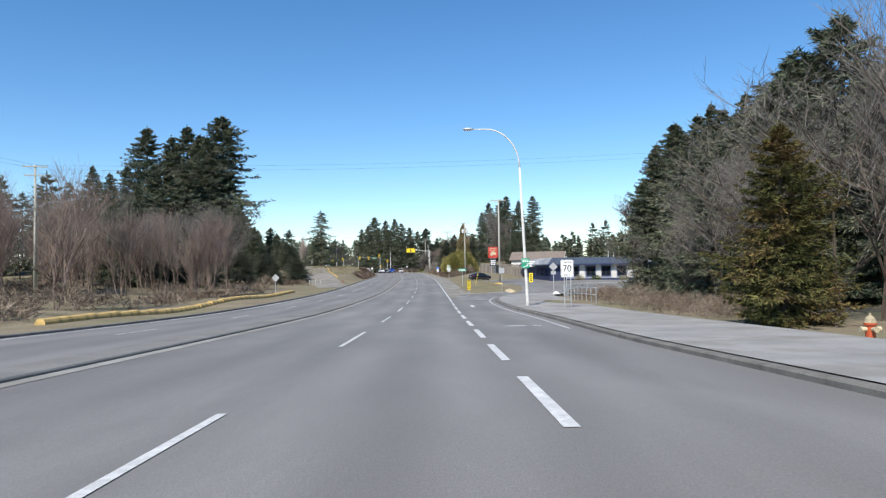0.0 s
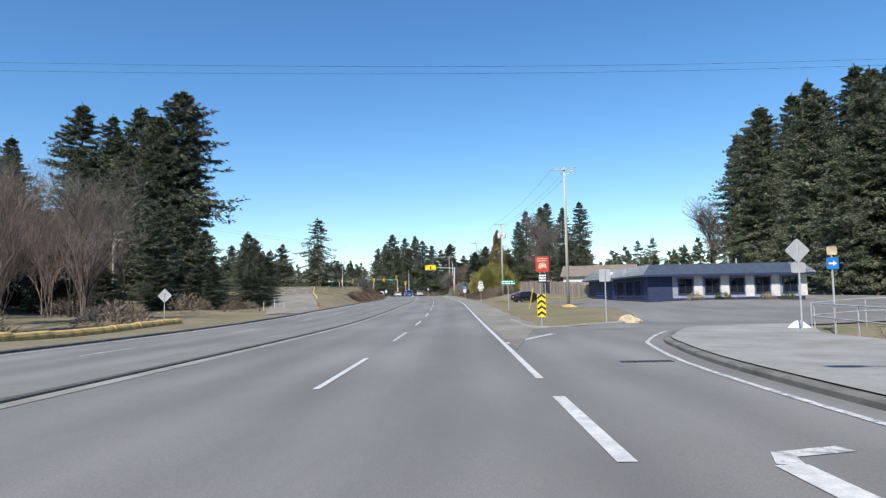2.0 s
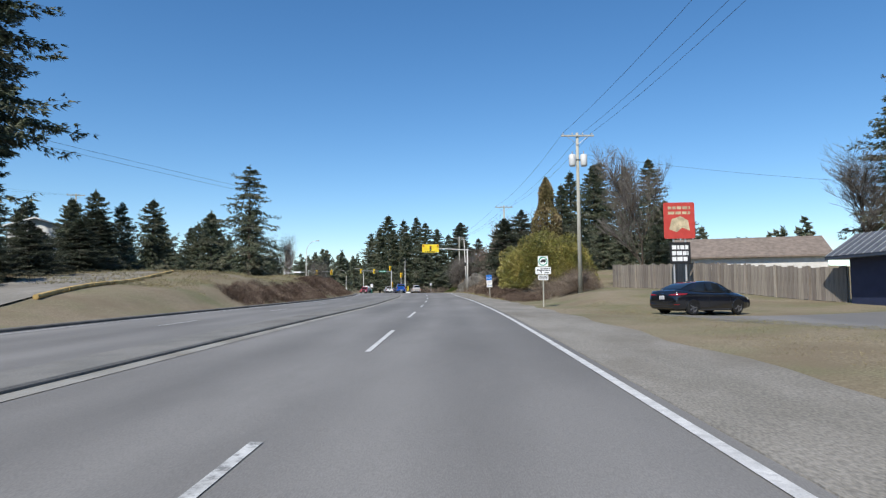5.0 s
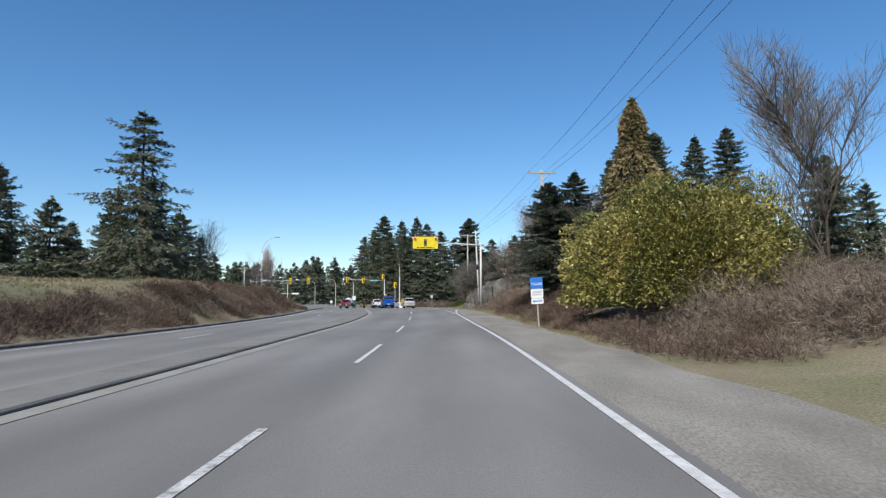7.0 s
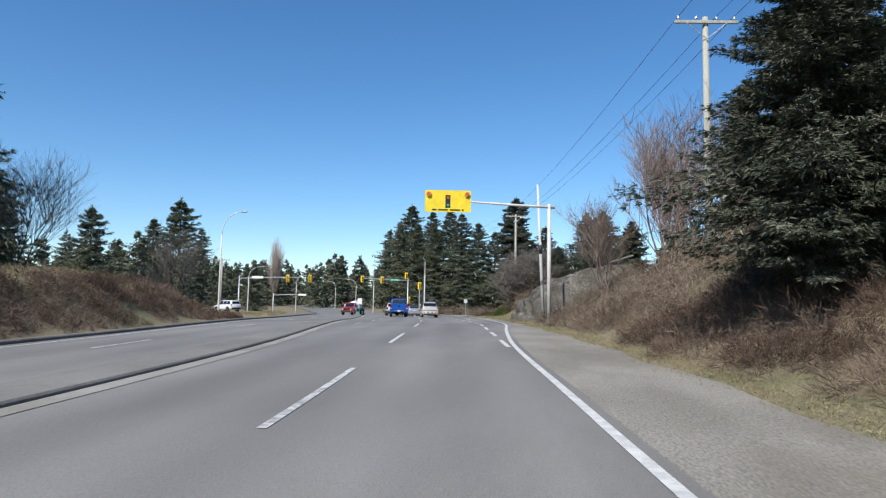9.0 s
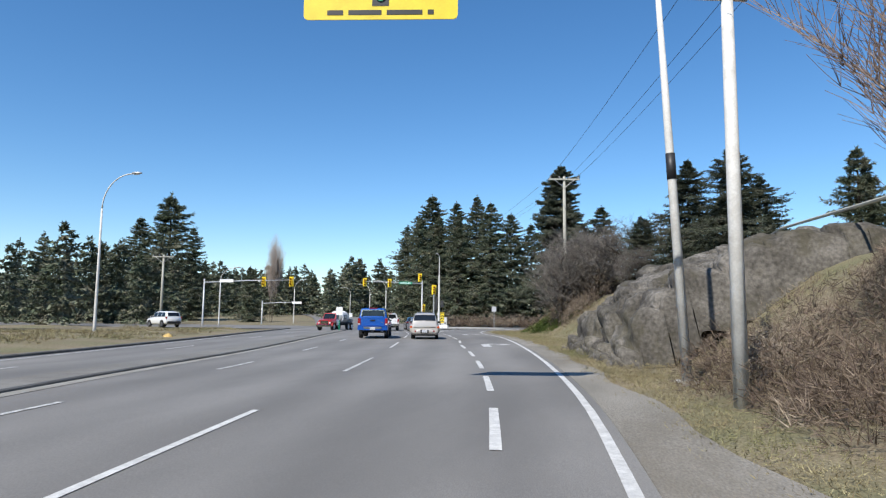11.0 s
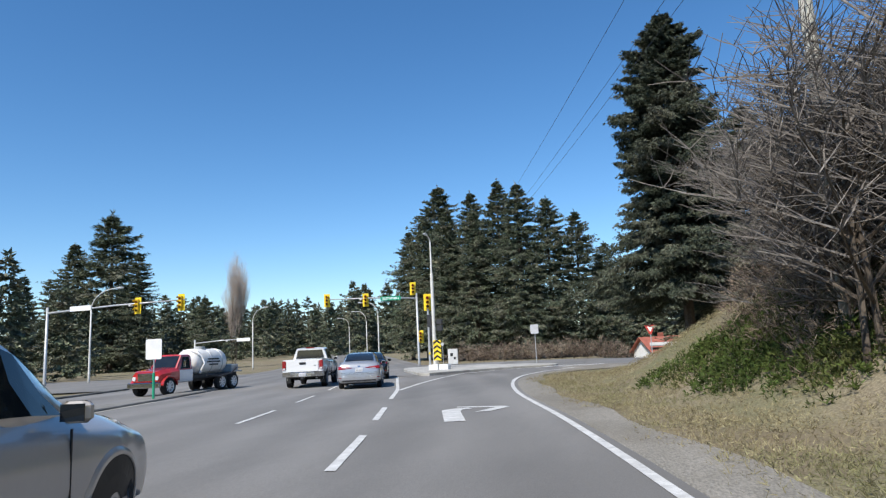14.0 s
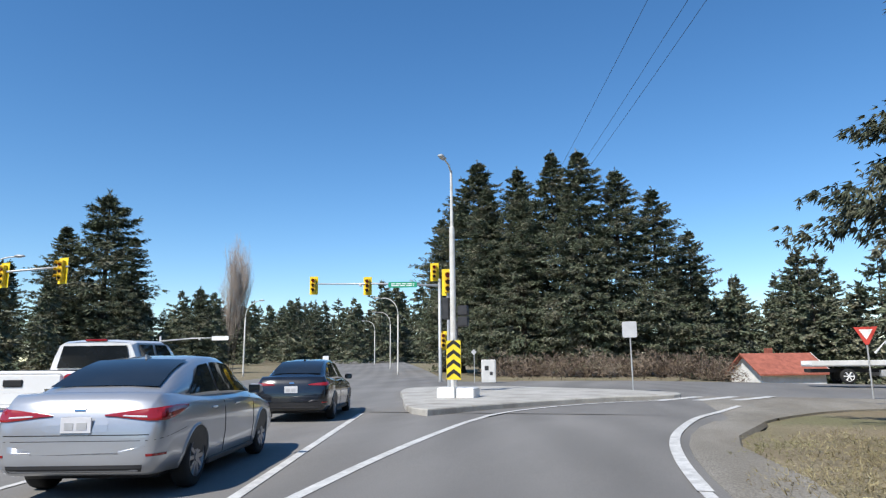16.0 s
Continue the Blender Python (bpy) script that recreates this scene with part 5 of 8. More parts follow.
# yellow-topped boulder and concrete nose


def boulder(x, y, rx, ry, rz, mat, label, name="boulder", seed=0.0):
    s = Shape()
    rings = []
    for i in range(7):
        a = math.pi / 2 * (1 - i / 6)
        rings.append([(rx * math.sin(a if i < 6 else 0.05) * math.cos(t) * (1 + 0.2 * math.sin(3 * t + seed + i)), ry * math.sin(a if i < 6 else 0.05) * math.sin(t) * (1 + 0.16 * math.sin(2 * t + seed * 2 + i)), rz * math.cos(a) * (1 + 0.12 * math.sin(2 * t + seed)) - 0.06) for t in np.linspace(0, 2 * math.pi, 13)[:-1]])
    s.loft(rings)
    return piece(name, s, mat, at(x, y, 15), label, "rock")


boulder(7.7, 76.8, 0.75, 0.42, 0.5, "cream", "pale yellow painted boulder at the lot corner")
boulder(8.8, 104.4, 0.75, 0.42, 0.32, "barrier_yellow", "yellow painted boulder beside the pole", seed=2)
boulder(11.4, 66.5, 0.45, 0.4, 0.5, "white_sign", "white painted boulder by the railing", seed=4)
boulder(-34, 241.5, 0.35, 0.3, 0.3, "barrier_yellow", "small yellow boulder on the far grass", seed=3)
piece("entrance_kerb", Shape().tube([(x, y, float(road_z(y)) + 0.0) for x, y in ((1.95, 81.5), (2.1, 78.5), (2.1, 74.8), (2.35, 72.9), (2.9, 72.1), (3.9, 72.5), (5.2, 74.2), (6.4, 75.4), (7.3, 76.0))], 0.1, 8), "gutter", pose(0, 0, 0), "low concrete kerb at the lot entrance", "kerb", kind="structure")
# fallen guide post
ob = thing("guide_post", at(5.1, 104.6, 0) @ pose(0, 0, 0, 0, 12, 0), "leaning bright yellow plastic guide post", "post")
part("post", Shape().tube([(0, 0, -0.2), (0, 0, 2.0)], 0.032, 8), "sign_yellow", ob)
# direction sign
ob = post_sign(2.9, 100.4, 0, 2.6, "green direction sign with white lettering bars", name="direction_sign")
p = sheet(1.2, 0.38, "sign_green", ob, put(0, 2.46))
part("lettering", bars(Shape(), -0.05, 0, 0.95, 0.32, 2, 0.004), "white_sign", p)
part("arrow", Shape().prism([(0.45, -0.13), (0.52, -0.13), (0.52, -0.17), (0.61, -0.1), (0.52, -0.03), (0.52, -0.07), (0.45, -0.07)], 0, 0.006), "white_sign", p)
# red business sign with route shield below
ob = thing("red_sign", at(11.3, 148.7), "faded red business sign on a steel frame", "sign")
part("post", Shape().tube([(-0.4, 0, -0.3), (-0.4, 0, 4.4)], 0.07, 8).tube([(0.4, 0, -0.3), (0.4, 0, 4.4)], 0.07, 8), "steel", ob)
p = sheet(2.1, 2.5, "sign_red", ob, put(0, 4.75, -0.12), r=0.1)
part("lettering", bars(Shape(), 0, 0.7, 1.5, 0.7, 2, 0.004), "cream", p)
part("emblem", Shape().prism([(-0.7, -0.6), (-0.2, -0.8), (0.2, -0.5), (0.7, -0.7), (0.6, 0), (0.1, 0.3), (-0.5, 0.1)], 0, 0.006), "cream", p)
p = sheet(1.4, 1.5, "black", ob, put(0, 2.5, -0.12), "notice_board", "black and white notice board")
part("lettering", bars(Shape(), 0, 0, 1.1, 1.2, 3, 0.004, 0.3), "white_sign", p)
# truck route signs
ob = post_sign(1.2, 141.1, 0, 3.0, "truck route signs stacked on a wooden post", post="pole_wood", name="truck_route_sign", r=0.05)
p = sheet(0.75, 0.75, "white_sign", ob, put(0, 3.3))
ring = Shape().loft([[(r * math.cos(t), r * math.sin(t), z) for t in np.linspace(0, 2 * math.pi, 25)[:-1]] for r, z in ((0.26, 0), (0.26, 0.006), (0.33, 0.006), (0.33, 0))], True, False)
part("ring", ring, "sign_green", p)
part("symbol", Shape().prism([(-0.2, -0.06), (-0.2, 0.02), (-0.14, 0.03), (-0.12, 0.1), (-0.07, 0.1), (-0.07, 0.14), (0.2, 0.14), (0.2, -0.06), (0.14, -0.06), (0.1, -0.12), (0.05, -0.06), (-0.06, -0.06), (-0.1, -0.12), (-0.15, -0.06)], 0, 0.006), "black", p)
p = sheet(1.15, 0.52, "white_sign", ob, put(0, 2.62))
s = Shape().prism([(-0.17, -0.2), (-0.11, -0.2), (-0.11, 0.1), (-0.06, 0.1), (-0.14, 0.2), (-0.22, 0.1), (-0.17, 0.1)], 0, 0.006)
s.prism([(-0.17, -0.08), (-0.3, 0.02), (-0.38, 0.02), (-0.38, -0.04), (-0.47, 0.05), (-0.38, 0.13), (-0.38, 0.08), (-0.28, 0.08), (-0.17, 0.0)], 0, 0.006)
s.prism([(0.1, -0.18), (0.32, -0.18), (0.32, -0.22), (0.42, -0.15), (0.32, -0.08), (0.32, -0.12), (0.1, -0.12)], 0, 0.006)
part("arrow", s, "black", p)
part("lettering", bars(Shape(), 0.22, 0.08, 0.55, 0.24, 2, 0.004), "dark_metal", p)
p = sheet(0.75, 0.36, "white_sign", ob, put(0, 2.12))
part("lettering", bars(Shape(), 0, 0, 0.6, 0.28, 3, 0.004, 0.5), "dark_metal", p)
ob.scale = (0.78, 0.78, 0.8)
# blue tours sign
ob = post_sign(-1.35, 170.4, 0, 2.3, "blue and white tours sign on a wooden post", post="pole_wood", name="tours_sign", r=0.04)
ob.matrix_world = at(-1.35, 170.4) @ pose(0, 0, 0, 0, -2.5, 0)
p = sheet(0.58, 0.54, "sign_blue", ob, put(0, 2.1), "blue_panel")
letters("TOURS", 0.17, "white_sign", p, 0, -0.05, 0.004)
p = sheet(0.58, 0.43, "white_sign", ob, put(0, 1.61), "white_panel")
part("lettering", bars(Shape(), 0, 0, 0.4, 0.24, 2, 0.004), "sign_back", p)
p = sheet(0.58, 0.27, "white_sign", ob, put(0, 1.25), "arrow_panel")
part("arrow", Shape().prism([(-0.23, 0), (-0.14, 0.065), (-0.14, 0.022), (0.23, 0.022), (0.23, -0.022), (-0.14, -0.022), (-0.14, -0.065)], 0, 0.006), "sign_blue", p)
# overhead yellow warning sign on a mast arm
ob = thing("overhead_sign", at(-4.3, 211.3, 8), "large yellow signal-ahead sign on a mast arm", "sign")
part("post", Shape().tube([(0, 0, -0.2), (0, 0, 7.3)], [0.13, 0.1], 12), "pale_post", ob, smooth=True)
part("arm", Shape().tube([(0.35, 0, 7.1), (-2.0, 0, 7.2), (-4.7, 0, 7.35)], [0.09, 0.08, 0.06], 10), "pale_post", ob, smooth=True)
p = sheet(2.75, 1.32, "sign_yellow", ob, put(-6.1, 7.35, -0.08), "panel", "bright yellow panel", 0.08)
s = Shape()
s.box(0, -0.02, 0.004, 0.3, 0.78, 0.006)
part("symbol", s, "black", p)
part("light", Shape().tube([(0, 0.22, 0.0), (0, 0.22, 0.03)], 0.09, 10), "sign_red", p)
part("light", Shape().tube([(0, -0.24, 0.0), (0, -0.24, 0.03)], 0.09, 10), "sign_green", p)
for u in (-1.15, 1.15):
    bc = part("beacon", Shape().tube([(u, 0.42, -0.02), (u, 0.42, 0.12)], [0.17, 0.15], 12), "signal_yellow", p)
    part("lens", Shape().tube([(u, 0.42, 0.12), (u, 0.42, 0.13)], 0.12, 12), "tail_orange", bc)
part("lettering", bars(Shape(), 0, -0.53, 1.9, 0.16, 1, 0.004), "black", p)
# plain poles by the bank
ob = thing("light_pole", at(-4.5, 214.9), "tall pale steel pole on a concrete footing", "pole")
part("post", Shape().tube([(0, 0, 0.1), (-0.23, 0, 5.0), (-0.42, 0, 9.2)], [0.115, 0.095, 0.06], 14), "pale_post", ob, smooth=True)
part("footing", Shape().tube([(0, 0, -0.4), (0, 0, 0.12)], [0.32, 0.28], 8), "concrete", ob)
part("band", Shape().tube([(-0.21, 0, 4.6), (-0.235, 0, 5.2)], [0.108, 0.106], 14), "dark_metal", ob, smooth=True)
# hydrant
ob = thing("fire_hydrant", at(10.6, 16.4), "orange-red fire hydrant with cream caps", "hydrant")
b = part("barrel", Shape().tube([(0, 0, -0.1), (0, 0, 0.04), (0, 0, 0.05), (0, 0, 0.52), (0, 0, 0.53), (0, 0, 0.58)], [0.17, 0.17, 0.115, 0.115, 0.15, 0.15], 14), "hydrant_red", ob, smooth=False)
part("bonnet", Shape().tube([(0, 0, 0.58), (0, 0, 0.68), (0, 0, 0.75), (0, 0, 0.76), (0, 0, 0.82)], [0.14, 0.12, 0.06, 0.03, 0.03], 12), "cream", ob)
for a in (0, 180, 270):
    q = pose(0, 0, 0.42, 0, 0, a)
    part("cap", Shape().tube([q @ Vector((0.1, 0, 0)), q @ Vector((0.2, 0, 0)), q @ Vector((0.21, 0, 0)), q @ Vector((0.25, 0, 0))], [0.06, 0.06, 0.075, 0.07], 10), "cream", ob)

# steel railing along the footway and ramp


def railing(pts, label, h=1.05):
    ob = thing("railing", pose(*pts[0][:2], gz(*pts[0][:2])), label, "railing")
    o = Vector((*pts[0][:2], gz(*pts[0][:2])))
    P3 = [Vector((x, y, gz(x, y))) - o for x, y in pts]
    for z in (h, h * 0.55):
        part("rail", Shape().tube([p + Vector((0, 0, z)) for p in P3], 0.028, 6), "steel", ob)
    for a, b in zip(P3[:-1], P3[1:]):
        n = max(1, round((b - a).length / 1.9))
        for k in range(n):
            q = a.lerp(b, k / n)
            part("post", Shape().tube([q - Vector((0, 0, 0.2)), q + Vector((0, 0, h))], 0.026, 6), "steel", ob)
    part("post", Shape().tube([P3[-1] - Vector((0, 0, 0.2)), P3[-1] + Vector((0, 0, h))], 0.026, 6), "steel", ob)
    return ob


railing([(10.3, 44.5), (10.6, 52), (11.0, 58), (12.2, 67)], "galvanised pipe railing beside the footway")
railing([(12.4, 67.6), (15, 68.6), (22, 69)], "galvanised pipe railing beside the side street")

# yellow concrete barrier on the far verge
for k in range(20):
    y = 35 + k * 2.5
    s = Shape().prism([(-0.3, -0.05), (0.3, -0.05), (0.27, 0.16), (0.2, 0.28), (0.08, 0.34), (-0.08, 0.34), (-0.2, 0.28), (-0.27, 0.16)], -1.24, 1.24, "y")
    piece("road_barrier", s, "barrier_yellow", at(float(kerb_f(y)) - 4.2 - 0.04 * (83 - y), y, -1.5), "weathered yellow concrete barrier block on the verge", "barrier", "yellow barrier blocks")

# ---- blue and white building with the lot ----
BX, BY = 12.3, 110.5


def wall_box(parent, x0, x1, y0, y1, z0, z1, mat, name="wall"):
    return part(name, Shape().box((x0 + x1) / 2, (y0 + y1) / 2, (z0 + z1) / 2, x1 - x0, y1 - y0, z1 - z0, c=0.02), mat, parent)


def window(parent, x, y, z, w, h, mat="window_glass", frame="trim_blue", m=None):
    fr = Shape()
    for a, b, c, d in ((0, h / 2, w + 0.16, 0.1), (0, -h / 2, w + 0.16, 0.1), (w / 2, 0, 0.1, h), (-w / 2, 0, 0.1, h), (0, 0, 0.06, h)):
        fr.box(a, 0, b, c, 0.12, d)
    k = part("window", fr, frame, parent)
    k.matrix_local = pose(x, y, z) @ (m or Matrix())
    part("pane", Shape().box(0, 0.03, 0, w, 0.02, h), mat, k)
    return k


zb = gz(22, 114)
shop = thing("shop_building", pose(18.6, 113.2, zb, 0, 0, 4), "low navy and white shop with metal mansard roof", "building")
wall_box(shop, 0, 17, 0.06, 25, -0.2, 2.75, "pale_wall")
wall_box(shop, -0.06, 0, 0, 25, -0.2, 2.75, "blue_wall", "side_wall")
wall_box(shop, 0, 2.6, 0, 0.06, -0.2, 2.75, "blue_wall", "corner_panel")
wall_box(shop, 2.6, 17, 0, 0.06, -0.2, 0.3, "blue_wall", "plinth")
rf = part("roof", Shape().loft([[(x0, y0, z) for x0, y0 in ((-a, -a), (17 + a, -a), (17 + a, 25 + a), (-a, 25 + a))] for a, z in ((0.85, 2.68), (0.85, 2.85), (-0.25, 3.95))]), "roof_blue", shop, "slate blue mansard roof")
part("fascia", Shape().box(8.5, -0.87, 2.74, 18.7, 0.05, 0.2), "trim_blue", rf)
part("west_slope", Shape().loft([[(-0.87, -0.85, 2.84), (-0.87, 25.85, 2.84), (-0.84, 25.85, 2.84), (-0.84, -0.85, 2.84)], [(0.23, 0.25, 3.965), (0.23, 24.75, 3.965), (0.26, 24.75, 3.965), (0.26, 0.25, 3.965)]]), "roof_grey", rf, "ribbed grey metal slope")
for k in range(44):
    u = k / 43
    part("rib", Shape().tube([(-0.88, -0.82 + 26.6 * u, 2.84), (0.22, 0.28 + 24.4 * u, 3.98)], 0.03, 4), "steel", rf)
for k in range(9):
    u = k / 8
    part("rib", Shape().tube([(16.2 + 1.6 * u, -0.86, 2.86), (15.4 + 1.4 * u, 0.24, 3.98)], 0.03, 4), "steel", rf)
for x in (4.0, 6.9, 9.6, 12.4, 15.4):
    window(shop, x, -0.02, 1.55, 1.5, 1.55)
    part("panel", Shape().box(x + 1.4, -0.01, 1.5, 0.9, 0.05, 2.3), "stucco", shop)
for y, w in ((3.0, 2.2), (6.2, 2.4), (9.8, 2.4)):
    window(shop, -0.08, y, 1.45, w, 1.8, m=pose(0, 0, 0, 0, 0, -90))
dr = part("door", Shape().box(-0.09, 12.6, 1.05, 0.1, 1.1, 2.1, c=0.01), "trim_blue", shop)
part("handle", Shape().tube([(-0.18, 12.2, 0.9), (-0.18, 12.2, 1.3)], 0.02, 6), "steel", dr)
for z in (0.75, 1.05):
    part("stripe", Shape().box(-0.08, 18, z, 0.05, 6.0, 0.06), "sign_blue", shop)
part("vent", Shape().tube([(5, 9, 3.8), (5, 9, 4.4)], 0.15, 10), "steel", shop)
part("vent", Shape().tube([(13, 9, 3.8), (13, 9, 5.2)], 0.09, 8), "steel", shop)
part("vent", Shape().tube([(14, 9, 3.8), (14, 9, 4.9)], 0.09, 8), "steel", shop)
sb = part("sign_box", Shape().box(-1.1, 12.2, 3.05, 1.7, 0.3, 1.15, c=0.03), "white_sign", shop, "white lightbox sign with grey bars")
part("lettering", Shape().box(-1.1, 12.045, 3.27, 1.1, 0.01, 0.2).box(-1.15, 12.045, 2.9, 1.3, 0.01, 0.22), "sign_back", sb)
part("bracket", Shape().box(-0.3, 12.4, 3.0, 0.5, 0.08, 0.08), "dark_metal", sb)
for x, mt in ((4.6, "dry_grass"), (7.6, "brush_green"), (12.4, "dry_grass"), (14.6, "brush_green")):
    q = shop.matrix_world @ Vector((x, -0.9, 0))
    thicket("clipped_shrub", [(q.x, q.y, 0.85, 0.95)], mt, "small rounded shrub below the shop windows", 700, 0.22, 4, 0.1, kind="")

# grey bungalow behind the fence, white house on the left, red-roofed house


def house(x, y, turn, w, d, h, roof_h, wall, roof, label, windows=((-0.25, 1.4), (0.25, 1.4)), chimney=False, up=0.0):
    ob = thing("house", at(x, y, turn, up), label, "house")
    part("wall", Shape().prism([(-w / 2, -0.3 - up), (w / 2, -0.3 - up), (w / 2, h), (0, h + roof_h), (-w / 2, h)], -d / 2, d / 2, "y"), wall, ob)
    o = 0.5
    sl = roof_h / (w / 2)
    for sgn in (-1, 1):
        rf = part("roof", Shape().prism([(0, h + roof_h + 0.04), (sgn * (w / 2 + o), h - o * sl + 0.04), (sgn * (w / 2 + o), h - o * sl + 0.2), (0, h + roof_h + 0.2)], -d / 2 - 0.5, d / 2 + 0.5, "y"), roof, ob)
        part("fascia", Shape().prism([(0, h + roof_h + 0.02), (sgn * (w / 2 + o), h - o * sl + 0.02), (sgn * (w / 2 + o), h - o * sl + 0.22), (0, h + roof_h + 0.22)], -d / 2 - 0.56, -d / 2 - 0.51, "y"), "white_sign", rf)
    for u, z in windows:
        window(ob, u * w, -d / 2 - 0.04, z, 1.2, 1.1, frame="white_sign")
    if chimney:
        part("chimney", Shape().box(w * 0.2, 0, h + roof_h, 0.6, 0.6, 1.4, c=0.02), "roof_red", ob)
    return ob


house(25, 172, 75, 9, 13, 2.9, 1.9, "stucco", "roof_brown", "low bungalow with brown shingle roof behind a fence")
house(-66.5, 196, 24, 6.6, 11, 4.4, 1.1, "white_sign", "roof_grey", "white house half hidden by conifers", up=2.0)
house(-2.2, 333, 112, 5.6, 6.6, 2.6, 1.7, "white_sign", "roof_red", "cream house with orange-red tiled roof", chimney=True, up=0.15)

# board fence
fence = thing("board_fence", pose(9.6, 119, 0), "weathered grey-brown vertical board fence", "fence")
n = 0
for a, b in (((17.0, 138.6), (9.0, 160)), ((9.0, 160), (26, 164))):
    L = math.dist(a, b)
    ang = math.degrees(math.atan2(b[1] - a[1], b[0] - a[0]))
    cnt = int(L / 0.3)
    for k in range(cnt):
        u = (k + 0.5) / cnt
        x, y = a[0] + (b[0] - a[0]) * u, a[1] + (b[1] - a[1]) * u
        z = gz(x, y)
        hh = 1.85 + 0.05 * math.sin(k * 1.7)
        if k % 8 == 0:
            q = part("post", Shape().box(0, 0.06, 0.95, 0.12, 0.1, 2.0), "board", fence)
            q.matrix_local = pose(x - 9.6, y - 119, z, 0, 0, ang)
        q = part("board", Shape().box(0, 0, hh / 2 + 0.02, 0.285, 0.025, hh), "board", fence)
        q.matrix_local = pose(x - 9.6, y - 119, z + 0.02 * math.sin(k * 2.3), 0, 0.4 * math.sin(k * 3.1), ang)

# ---- junction: island, signals, cabinet ----
isl = smooth_pts([(-20.9, 275.0), (-19.6, 277.4), (-18.0, 279.8), (-16.2, 281.8), (-14.5, 283.4), (-14.3, 285.2), (-15.6, 286.6), (-18.5, 288.8), (-21.9, 291.2), (-24.6, 291.3), (-26.2, 289.4), (-25.6, 286), (-24.0, 281.8), (-22.3, 277.2), (-21.3, 275.2)], 3)
isl = isl[:-1]
s = Shape()
tops = [max(gz(x, y) + 0.07, float(road_z(y))) for x, y in isl]
cx, cy = -20.5, 284.0
rings = []
for ins, up in ((0.0, -0.15), (0.0, 0.12), (0.03, 0.15), (0.35, 0.155)):
    rings.append([(x + (cx - x) * ins / max(0.5, math.dist((x, y), (cx, cy))), y + (cy - y) * ins / max(0.5, math.dist((x, y), (cx, cy))), z + up) for (x, y), z in zip(isl, tops)])
s.loft(rings)
piece("traffic_island", s, "concrete", pose(0, 0, 0), "raised pale concrete traffic island", "island", kind="structure")
IZ = float(road_z(284)) + 0.15


def signal_head(parent, m, label="", lit=None):
    """A three-lens traffic signal in a yellow housing with visors."""
    hd = part("signal_head", Shape().box(0, 0.02, 0, 0.34, 0.22, 1.05, c=0.03), "signal_yellow", parent)
    hd.matrix_local = m
    bp = part("backplate", Shape().box(0, 0.14, 0, 0.62, 0.02, 1.35, c=0.008), "sign_yellow", hd)
    for z, mt in ((0.34, "tail_red"), (0, "tail_orange"), (-0.34, "dark_lens")):
        v = []
        for i in range(9):
            a = math.pi * (i / 8)
            v.append((0.14 * math.cos(a), 0.14 * math.sin(a)))
        for i in range(8, -1, -1):
            a = math.pi * (i / 8)
            v.append((0.125 * math.cos(a), 0.125 * math.sin(a)))
        part("visor", Shape().prism([(a, b + z) for a, b in v], -0.32, -0.09, "y"), "signal_yellow", hd)
        part("lens", Shape().tube([(0, -0.09, z), (0, -0.105, z), (0, -0.115, z)], [0.12, 0.1, 0.02], 12), "dark_lens" if mt != "tail_red" else mt, hd)
    return hd


def signal_mast(x, y, turn, h, reach, heads, label, sign=None, pole_head=False, base=0.0, blank=None):
    ob = thing("traffic_signal", at(x, y, turn, base), label, "traffic signal")
    part("post", Shape().tube([(0, 0, -0.2), (0, 0, 0.3), (0, 0, h + 0.4)], [0.16, 0.13, 0.1], 12), "steel", ob, smooth=True)
    part("arm", Shape().tube([(0, 0, h - 0.1), (reach * 0.5, 0, h + 0.12), (reach, 0, h + 0.16)], [0.09, 0.07, 0.045], 10), "steel", ob, smooth=True)
    for u in heads:
        signal_head(ob, pose(u, -0.12, h - 0.05 if abs(u) < abs(reach) * 0.98 else h + 0.05))
    if sign:
        p = sheet(sign[1], 0.42, "sign_green", ob, pose(sign[0], -0.1, h + 0.0), "street_name_sign", "green street name sign")
        part("lettering", bars(Shape(), 0, 0, sign[1] * 0.8, 0.26, 2, 0.004), "white_sign", p)
    if blank:
        sheet(blank[1], 0.42, "white_sign", ob, pose(blank[0], -0.1, h + 0.1), "panel", "plain white panel")
    if pole_head:
        signal_head(ob, pose(-0.35, -0.15, h + 0.9))
        signal_head(ob, pose(0.25, 0.0, 3.0))
    part("camera_box", Shape().box(reach * 0.62, 0, h + 0.02, 0.18, 0.3, 0.16, c=0.02), "cabinet_white", ob)
    return ob


signal_mast(-57.2, 286.0, -4, 6.3, 14.0, (9.4, 13.6), "traffic signal mast arm with two yellow heads", blank=(3.6, 2.2))
signal_mast(-29.3, 304.5, 14, 7.1, -9.4, (-9.3, -5.3), "traffic signal mast arm with two yellow heads and street sign", sign=(-2.7, 2.1), pole_head=True)
signal_mast(-62, 315, 6, 4.0, 7.0, (), "distant mast arm with a plain sign", blank=(6.6, 1.8))
ob = thing("signal_post", at(-24.6, 290.2, 14, 0.18), "steel signal post with pedestrian heads and push button", "traffic signal")
part("post", Shape().tube([(0, 0, -0.2), (0, 0, 5.2)], [0.1, 0.08], 10), "steel", ob)
signal_head(ob, pose(0, -0.16, 5.2))
for z in (3.0, 2.6):
    part("pedestrian_head", Shape().box(0.28, 0, z, 0.4, 0.26, 0.38, c=0.03), "dark_metal", ob)
part("button_box", Shape().box(0, -0.12, 1.1, 0.12, 0.1, 0.2, c=0.01), "sign_yellow", ob)
